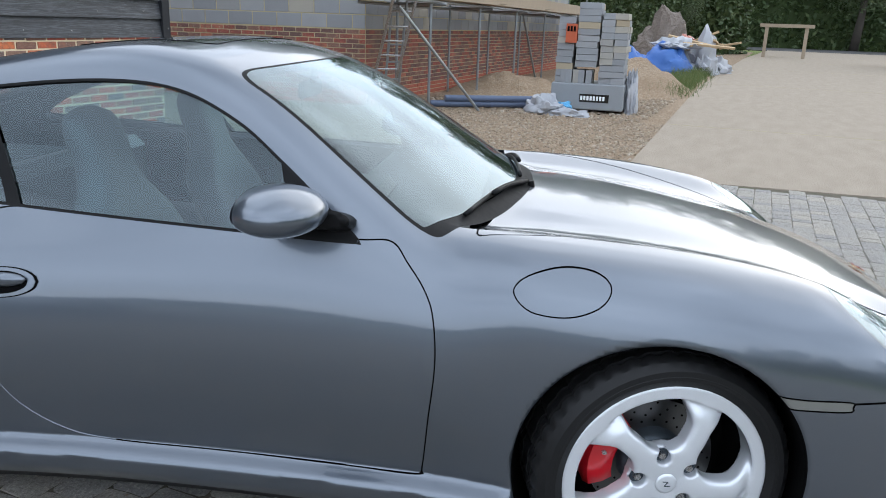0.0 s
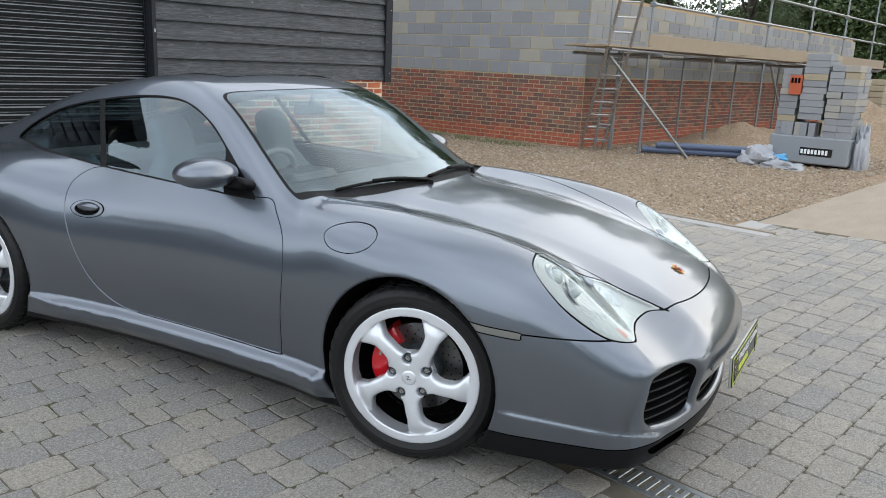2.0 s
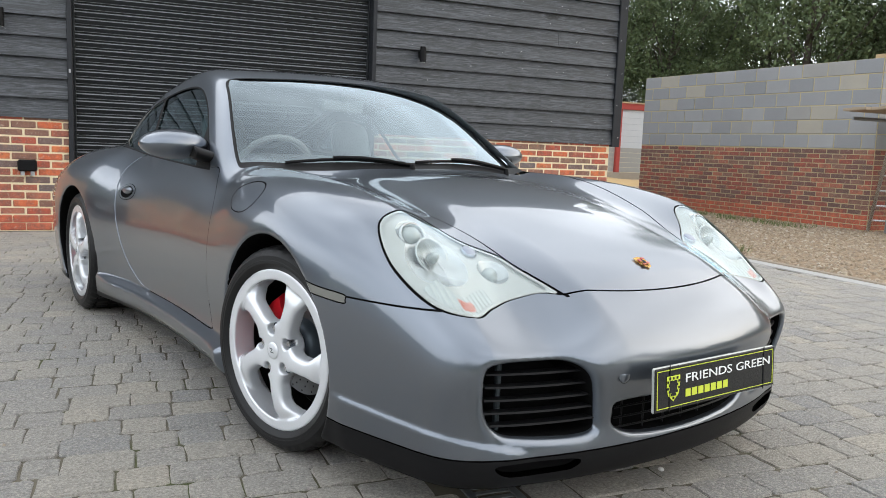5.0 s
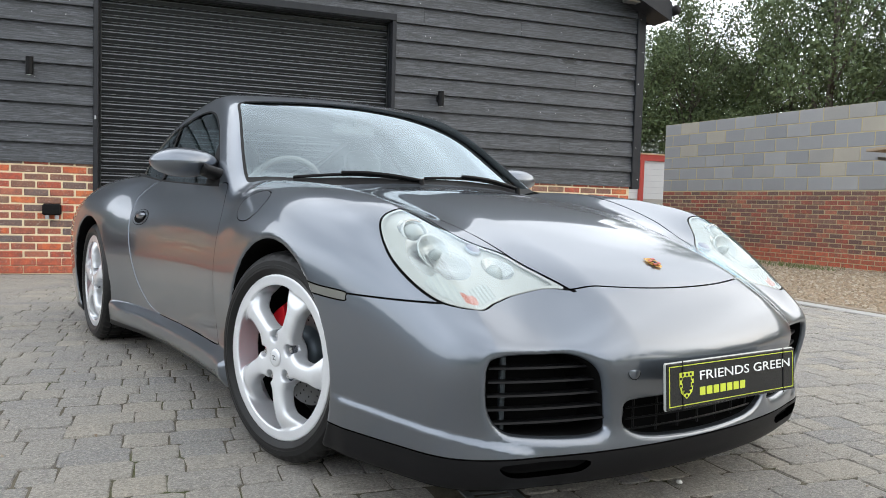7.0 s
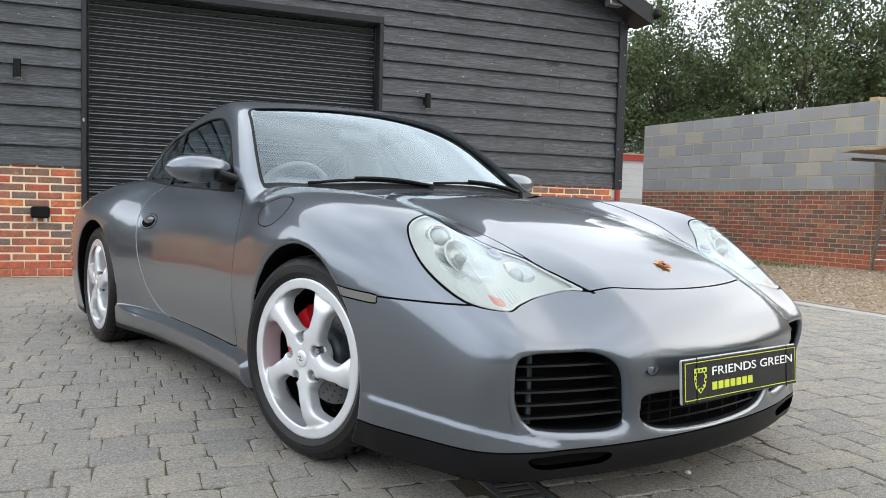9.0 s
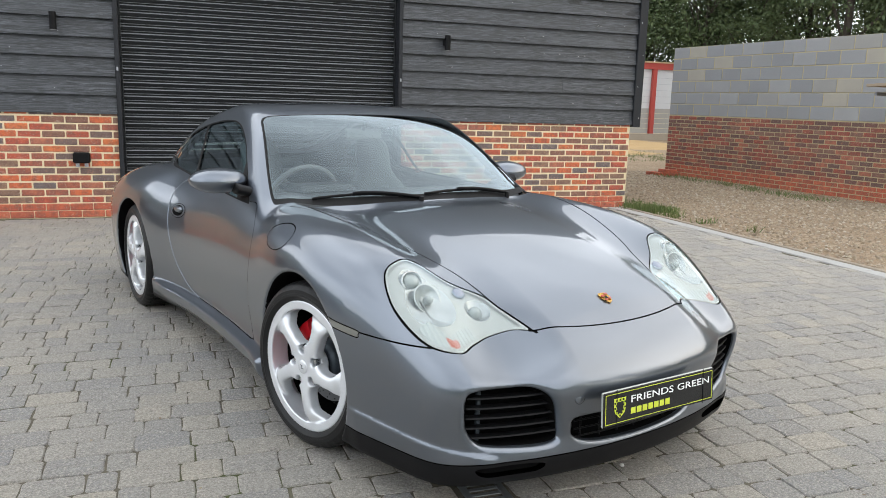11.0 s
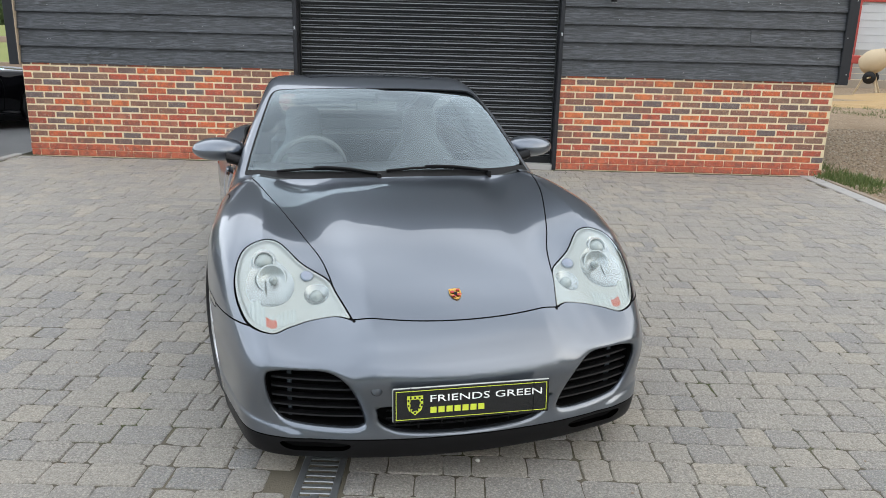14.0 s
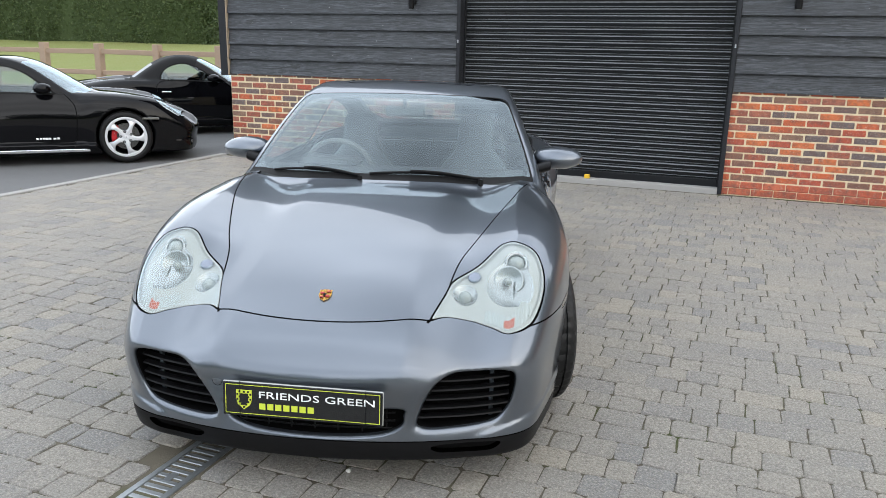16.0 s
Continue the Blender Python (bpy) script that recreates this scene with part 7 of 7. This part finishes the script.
first_trees = [
    tree(pose(12.5, 24.5, -0.05), 10.5, 5.2, 1, "tall slender leafy tree behind the sheeted wall"),
    tree(pose(17.0, 25.5, -0.05), 9.0, 6.0, 2, "broad leafy tree behind the sheeted wall"),
    tree(pose(21.5, 23.5, -0.05), 11.5, 5.0, 3, "tall tree with airy grey-green foliage"),
    tree(pose(15.0, 29.5, -0.05), 12.0, 6.5, 4, "tall tree with dense dark foliage"),
]
spots = [(9.0, 26.5), (19.0, 29.0), (24.5, 27.0), (27.0, 22.0), (30.0, 26.0), (32.5, 20.0), (36.0, 22.0), (39.0, 16.5), (36.0, 12.5), (42.0, 20.0), (29.5, 18.5), (25.5, 18.0), (14.5, 26.8), (19.5, 24.6), (41.0, 9.5), (45.0, 5.0), (23.8, 22.2), (48, 12.0), (17.5, 31.5), (46, -1.0), (33.0, 24.0), (6.5, 29.0), (22.5, 31.0), (27.5, 30.0), (11.0, 31.0), (31.0, 11.5), (32.0, 14.5), (28.5, 13.5)]
tr = random.Random(9)
for k, (x, y) in enumerate(spots):
    s = tr.uniform(0.85, 1.12) * (0.46 if x > 33 and y < 18 else 1)
    tall = 1.22 if 24 < x < 34 and y < 24 else 1.0
    copy_thing(first_trees[k % 4], pose(x, y, -0.05, 0, 0, tr.uniform(0, 360)) @ Matrix.Diagonal((s * tall**0.6, s * tall**0.6, s * tall * tr.uniform(0.85, 1.1), 1)))
for x, y, s in ((64, -14, 1.5), (67, 3, 1.7), (60, -27, 1.4), (76, -6, 1.8), (54, 8, 1.3), (72, -34, 1.6), (36, 2, 1.7), (40, 10, 1.8), (32, 16, 1.6)):
    copy_thing(first_trees[k % 4], pose(x + 20, y, -0.05, 0, 0, tr.uniform(0, 360)) @ Matrix.Diagonal((s * 1.3, s * 1.3, s, 1)))
    k += 1
# trees and high hedges behind the camera close the place
for k in range(26):
    a = radians(150 + 200 * k / 25)
    d = tr.uniform(34, 46)
    if k < 9:
        continue
    s = tr.uniform(0.65, 0.95)
    copy_thing(first_trees[k % 4], pose(-2 + d * math.cos(a), -6 + d * math.sin(a), -0.05, 0, 0, tr.uniform(0, 360)) @ Matrix.Diagonal((s * 1.2, s * 1.2, s, 1)))


def hedge(name, a, b, height, depth, leaves, size, label, seed, mat=HEDGE_LEAF):
    """A clipped hedge or overgrown bank: a dark core under a coat of leaves."""
    r = np.random.default_rng(seed)
    a, b = np.array((*a, 0.0)), np.array((*b, 0.0))
    length = np.linalg.norm(b - a)
    d = (b - a) / length
    side = np.array((-d[1], d[0], 0))
    t = thing(name, label, "hedge", kind="stuff")
    n = int(length / 1.5) + 2
    v, f = [], []
    wob = [(r.uniform(0.86, 1.08), r.uniform(0.8, 1.1)) for _ in range(n)]
    for i in range(n):
        p = a + d * length * i / (n - 1)
        h, w = height * wob[i][0], depth * wob[i][1] / 2
        for s, z in ((-1.0, -0.05), (-0.95, 0.55 * h), (-0.6, 0.86 * h), (0.0, 0.92 * h), (0.6, 0.86 * h), (0.95, 0.55 * h), (1.0, -0.05)):
            v.append(p + side * s * w * 0.9 + (0, 0, z))
    for i in range(n - 1):
        for j in range(6):
            k = i * 7 + j
            f.append((k, k + 7, k + 8, k + 1))
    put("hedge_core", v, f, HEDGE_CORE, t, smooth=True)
    u = r.uniform(0, 1, leaves)
    ang = r.uniform(-1.45, 1.45, leaves)
    i = np.clip((u * (n - 1)).astype(int), 0, n - 1)
    h = height * np.array([q[0] for q in wob])[i]
    w = depth / 2 * np.array([q[1] for q in wob])[i]
    lump = 1 + 0.10 * np.sin(u * length * 1.9) + r.normal(0, 0.035, leaves)
    z = np.where(np.abs(ang) > 0.9, h * r.uniform(0, 0.85, leaves), h * (0.80 + 0.2 * np.cos(ang * 1.2)))
    off = np.where(np.abs(ang) > 0.9, np.sign(ang) * w, w * ang / 0.9) * lump
    p = a + d * (u * length)[:, None] + side * off[:, None] + np.stack([0 * u, 0 * u, z * lump], 1)
    m = int(leaves * depth / length)
    for end, out in ((0.0, -1), (1.0, 1)):  # leaves over the two ends
        cap = a + d * (end * length) + d * (out * r.uniform(-0.2, 0.5, m))[:, None] + side * (r.uniform(-0.5, 0.5, m) * depth)[:, None] + np.stack([np.zeros(m), np.zeros(m), r.uniform(0, height * 0.95, m)], 1)
        p = np.concatenate([p, cap])
    vv, ff = leaf_cloud(p, (size, size, size), 1, size, seed + 1)
    quick("leaves", vv, ff, mat, t)
    return t



hedge("clipped_hedge", (-62, 16), (-27.7, 27.8), 6.2, 2.4, 150000, 0.075, "dense clipped green hedge along the meadow", 3)
hedge("far_hedge", (-88, 56), (-15, 66), 11.0, 6.0, 26000, 0.34, "far line of bushes beyond the meadow", 5)
hedge("overgrown_bank", (90, -60), (88, 14), 9.5, 8.0, 50000, 0.30, "overgrown bank of dark bushes beyond the lane", 7)
hedge("overgrown_bank", (52, -3.5), (60, 20), 6.5, 5.0, 45000, 0.18, "thicket of bushes beside the yard", 8)
hedge("overgrown_bank", (31, 2.5), (46, 0.5), 4.4, 3.2, 45000, 0.11, "wild shrubs behind the rubble bags", 9)
hedge("clipped_hedge", (-60, -34), (30, -52), 5.0, 3.0, 14000, 0.3, "high hedge closing the yard", 10)
hedge("clipped_hedge", (-58, 14), (-60, -34), 2.6, 3.0, 9000, 0.3, "high hedge closing the yard", 11)

# the meadow rises gently to the hedge
mr = np.random.default_rng(31)
mv, mf, mu, mw = [], [], 40, 14
for i in range(mu + 1):
    for j in range(mw + 1):
        t, w = i / mu, j / mw
        x0, x1 = -62 + 55.0 * t, -62 + 50.0 * t
        y0, y1 = 6.2, 14.8 + 17.4 * t
        mv.append((x0 + (x1 - x0) * w, y0 + (y1 - y0) * w, -0.1 + 1.55 * w + mr.uniform(-0.04, 0.04)))
for i in range(mu):
    for j in range(mw):
        k = i * (mw + 1) + j
        mf.append((k, k + mw + 1, k + mw + 2, k + 1))
tagged(put("meadow_bank", mv, mf, MEADOW, smooth=True), "bright green meadow rising to the hedge", "meadow", kind="structure")

# grass tufts at the edges
def tufts(name, spots, label, seed, tall=0.10, per=26, spread=0.10):
    r = np.random.default_rng(seed)
    c = np.repeat(np.array([(x, y, -0.03) for x, y in spots]), per, 0)
    p = c + r.normal(0, spread, c.shape) * (1, 1, 0)
    n = len(p)
    ang = r.uniform(0, 6.28, n)
    w = np.stack([np.cos(ang), np.sin(ang), 0 * ang], 1) * 0.006
    lean = np.stack([r.normal(0, 0.4, n), r.normal(0, 0.4, n), np.ones(n)], 1) * (tall * r.uniform(0.4, 1.2, n))[:, None]
    v = np.stack([p - w, p + w, p + lean + w * 0.25, p + lean - w * 0.25], 1).reshape(-1, 3)
    return tagged(quick(name, v, np.arange(4 * n).reshape(-1, 4), BLADE), label, "grass", kind="stuff")


gr = np.random.default_rng(4)
tufts("grass_tufts", [(3.16 + gr.uniform(-0.05, 0.5), -0.02 - gr.exponential(0.35)) for _ in range(60)] + [(3.35 + gr.uniform(-0.1, 0.25), 0.4 + gr.uniform(-0.5, 2.0)) for _ in range(40)], "green grass tufts at the barn corner", 1, 0.09, 24, 0.05)
tufts("grass_tufts", [(x, -4.55 + gr.uniform(0, 0.6) + 0.015 * (x - 17)) for x in gr.uniform(13.5, 27, 170)], "grass verge along the concrete drive", 2, 0.30, 34, 0.18)
tufts("grass_tufts", [(7.5 + gr.uniform(0, 4), 8.0 + gr.uniform(0, 5)) for _ in range(90)] + [(7.1 - gr.uniform(0, 0.3), gr.uniform(0, 4.6)) for _ in range(40)], "sparse weeds on the gravel", 3, 0.08, 20, 0.12)
tufts("grass_tufts", [(-6.40 + gr.uniform(-0.06, 0.10), gr.uniform(-3.4, -0.05)) for _ in range(34)], "small weeds along the kerb line", 5, 0.028, 26, 0.05)
tufts("grass_tufts", [(gr.uniform(-45, -10), gr.uniform(5.5, 7.2)) for _ in range(500)], "long meadow grass behind the fence", 6, 0.22, 10, 0.5)
tufts("joint_moss", [(gr.uniform(-3.5, 2.6), -0.235 - 0.1405 * gr.integers(36, 66)) for _ in range(46)], "tiny weeds in the paving joints", 7, 0.012, 14, 0.012)

# loose gravel
def pebbles(name, n, x0, x1, y0, y1, size, seed, label, keep=None):
    r = np.random.default_rng(seed)
    p = np.stack([r.uniform(x0, x1, n), r.uniform(y0, y1, n), np.full(n, -0.016)], 1)
    if keep is not None:
        p = p[keep(p[:, 0], p[:, 1])]
        n = len(p)
    s = size * r.uniform(0.5, 1.4, (n, 1, 1))
    o = np.array([(-1, -1, 0), (1, -1, 0), (1, 1, 0), (-1, 1, 0), (-0.6, -0.6, 1), (0.6, -0.6, 1), (0.6, 0.6, 1), (-0.6, 0.6, 1)], float)
    v = o[None] * s * (1, 0.8, 0.75) + r.normal(0, 0.22, (n, 8, 3)) * s
    ang = r.uniform(0, 6.28, n)
    c, q = np.cos(ang)[:, None], np.sin(ang)[:, None]
    v = np.stack([v[..., 0] * c - v[..., 1] * q, v[..., 0] * q + v[..., 1] * c, v[..., 2]], 2) + p[:, None]
    quad = np.array([(4, 5, 6, 7), (0, 1, 5, 4), (1, 2, 6, 5), (2, 3, 7, 6), (3, 0, 4, 7)])
    f = (quad[None] + 8 * np.arange(n)[:, None, None]).reshape(-1, 4)
    return tagged(quick(name, v.reshape(-1, 3), f, STONE), label, "gravel", kind="stuff")


pebbles("loose_gravel", 17000, 3.17, 8.2, -5.0, 5.5, 0.013, 1, "loose brown and grey gravel stones")
pebbles("loose_gravel", 5000, 8.2, 16.0, -4.6, -0.4, 0.022, 2, "scattered stones and rubble on the soil")
chips = pebbles("stone_chips", 420, -6.2, 2.8, -9.2, -0.3, 0.0035, 3, "tiny pale grit on the paving")
chips.location.z = 0.016

# ---- post and rail fence ----
fence = thing("post_and_rail_fence", "weathered post and rail fence before the meadow", "fence")
posts = [(-13.07 + 1.8 * (k - 9), 6.5) for k in range(14)]
for x, y in posts:
    part("post", boxed(x - 0.09, x + 0.09, y - 0.09, y + 0.09, -0.1, 1.42, bevel=0.012), FENCE_WOOD, fence)
for (x0, y0), (x1, y1) in zip(posts, posts[1:]):
    for z in (0.28, 0.72, 1.22):
        m = pose((x0 + x1) / 2, (y0 + y1) / 2, z, 0, rng.uniform(-0.5, 0.5), math.degrees(math.atan2(y1 - y0, x1 - x0)))
        part("rail", boxed(-0.905, 0.905, -0.035, 0.035, -0.06, 0.06, bevel=0.008), FENCE_WOOD, fence, at=m)


# ---- the black cars beside the barn ----
soft_z = curve((-2.6, 0.60), (-2.2, 0.84), (-1.95, 1.02), (-1.65, 1.20), (-1.35, 1.265), (-1.1, 1.25), (-0.95, 1.20), (-0.62, 1.025), (-0.32, 0.84), (-0.1, 0.70))


def soft_cabin(x, y, z):
    y = np.abs(y)
    roof = (z - (soft_z(screen_x(x, y)) - 0.0636 * y * y)) * 0.86
    return smax(smax(roof, (y - cabin_side(x, z)) * 0.88, 0.13), 0.45 - z, 0.02)


def roadster(x, y, z):
    return smax(smin(lower_body(x, y, z), soft_cabin(x, y, z), 0.05), -arch(x, y, z), 0.022)


HOOD_WINDOW = inside_of(outline((-1.72, 0.90), (-1.66, 1.02), (-1.50, 1.12), (-1.30, 1.15), (-1.12, 1.09), (-0.95, 0.985), (-0.80, 0.87), (-0.77, 0.85), (-1.2, 0.855), (-1.68, 0.868)))


def black_car(at, soft, label):
    car = thing("black_sports_car", label, "car", at)
    f = roadster if soft else solid
    p, n, q = skin(f, (-3.6, -0.03, 0.06), (1.08, 0.99, 1.38), 0.03)
    shell = parted((p, n, [tuple(k) for k in q]), lambda x, y, z: y + 0 * x)[0]
    liner, shell = parted(shell, lambda x, y, z: 0.003 - arch(x, y, z))
    for some in parted(liner, lambda x, y, z: x + 1.2):
        lay_sides("wheel_arch_liner", some, SHADE, car)
    floor_, shell = parted(shell, lambda x, y, z: 0.13 - z)
    lay("underbody", both(floor_), SHADE, car)
    glass, shell = parted(shell, on_screen)
    w = lay("windscreen", both(glass), GLASS, car)
    w.visible_shadow = False
    window = HOOD_WINDOW if soft else SIDE_GLASS
    glass, shell = parted(shell, lambda x, y, z: np.minimum(window(x, z), np.abs(y) - 0.4))
    seal, glass = parted(glass, lambda x, y, z: 0.02 - window(x, z))
    lay_sides("window_seal", seal, RUBBER, car)
    for take in (lambda s: s, flipped):
        w = lay("side_window", take(glass), GLASS, car)
        w.visible_shadow = False
    if soft:
        rear, shell = parted(shell, lambda x, y, z: np.minimum(np.minimum(0.42 - np.abs(y), z - 0.90), np.minimum(-1.80 - x, 0.30 - np.abs(x + 1.97))))
        lay("rear_window", both(rear), WHITE_PVC, car, "pale plastic rear window")
        hood, shell = parted(shell, lambda x, y, z: np.minimum(np.minimum(z - 0.875, -0.99 - screen_x(x, y)), x + 2.25))
        lay("soft_top", both(hood), HOOD_CLOTH, car, "black cloth soft top")
    else:
        glass, shell = parted(shell, on_rear_screen)
        lay("rear_window", both(glass), GLASS, car)
    patch, gap, shell = cleft(shell, lambda x, y, z: np.minimum(LAMP(x, np.abs(y)), np.minimum(z - 0.42, x + 0.6)), 0.012)
    for take in (lambda s: s, flipped):
        lamp = lay("headlight", take(patch), LENS, car, "clear headlight")
        lay("lamp_bowl", take(sunk(patch, 0.03)), SILVERED, lamp)
    door, dgap, shell = cleft(shell, lambda x, y, z: np.minimum(DOOR(x, z), np.abs(y) - 0.45), 0.008)
    lay("panel_gap", both(joined(sunk(gap, 0.01), sunk(dgap, 0.008))), SHADE, car)
    lay("body_shell", both(shell), BLACK_PAINT, car, "gleaming black bodywork")
    for s, take in ((1, lambda k: k), (-1, flipped)):
        d = lay("door", take(door), BLACK_PAINT, car)
        part("door_handle", boxed(-1.70, -1.55, min(s * 0.835, s * 0.86), max(s * 0.835, s * 0.86), 0.675, 0.70, bevel=0.006), CHROME if soft else BLACK_PAINT, d)
        a, b, c = skin(lambda x, y, z: (np.sqrt(((x + 0.88) / 0.10) ** 2 + ((np.abs(y) - 0.84) / 0.10) ** 2 + ((z - 0.91) / 0.065) ** 2 + 1e-9) - 1) * 0.065, (-1.0, 0.72, 0.82), (-0.76, 0.97, 1.0), 0.025)
        m = lay("door_mirror", take((a, b, [tuple(k) for k in c])), BLACK_PAINT, car)
        part("mirror_foot", boxed(-0.86, -0.80, min(s * 0.70, s * 0.80), max(s * 0.70, s * 0.80), 0.86, 0.89, bevel=0.008), PLASTIC, m)
    if not soft:
        part("sill_trim", boxed(-2.0, -0.42, -0.862, -0.85, 0.150, 0.185, bevel=0.006), CHROME, car, "bright sill trim")
        word = thing_part("door_script", car, pose(0, 0, 0))
        for k, (x, w) in enumerate(((-0.86, 0.030), (-0.89, 0.016), (-0.91, 0.016), (-0.955, 0.034), (-0.99, 0.026), (-1.02, 0.022), (-1.05, 0.026), (-1.085, 0.028))):
            part("script_bar", boxed(x - 1.06 + 0.86 - w / 2 + 0.3, x - 1.06 + 0.86 + w / 2 + 0.3, -0.838, -0.8335, 0.305, 0.328, bevel=0.002), PLATE_WHITE, word)
        part("marker_lamp", boxed(0.20, 0.40, -0.868, -0.845, 0.53, 0.555, bevel=0.006), MARKER_LENS, car)
        for k in range(4):
            part("inlet_slat", boxed(0.66, 0.80, -0.72, -0.50, 0.26 + 0.045 * k, 0.27 + 0.045 * k), SHADE, car)
    for y in (0.36, -0.36):
        part("seat", boxed(-1.72, -1.58, y - 0.23, y + 0.23, 0.3, 1.0, bevel=0.05), LEATHER, car)
    part("dashboard", boxed(-0.90, -0.5, -0.66, 0.66, 0.6, 0.85, bevel=0.05), LEATHER, car)
    ring = [(0.18 * math.cos(t), 0.18 * math.sin(t), 0) for t in np.linspace(0, 2 * math.pi, 24, endpoint=False)]
    v, ff = tube(ring, 0.014, 6, closed=True)
    put("steering_wheel", v, ff, LEATHER, car, smooth=True, at=pose(-1.04, -0.36, 0.82, 0, -66, 0))
    for x in (0.0, AXLE_R):
        for s in (1, -1):
            road_wheel(car, x, s * 0.735, 0.24, s, spin=25)
    return car


black_car(pose(-7.53, -0.61, 0, 0, 0, 43.8), False, "gleaming black sports coupe parked beside the barn")
black_car(pose(-8.04, 3.27, 0, 0, 0, 43.8), True, "black roadster with cloth soft top raised")


# ---- bricks of the barn and the nearest setts, piece by piece ----
brick_wall("wall_right", DOOR_R + 0.004, RIGHT, WALL_TOP, "multi-coloured stock brick plinth wall")
brick_wall("wall_left", LEFT, DOOR_L - 0.036, WALL_TOP, "multi-coloured stock brick plinth wall")
for me, m in near_setts:
    o = new("sett", me)
    o.parent, o.matrix_basis = base, m
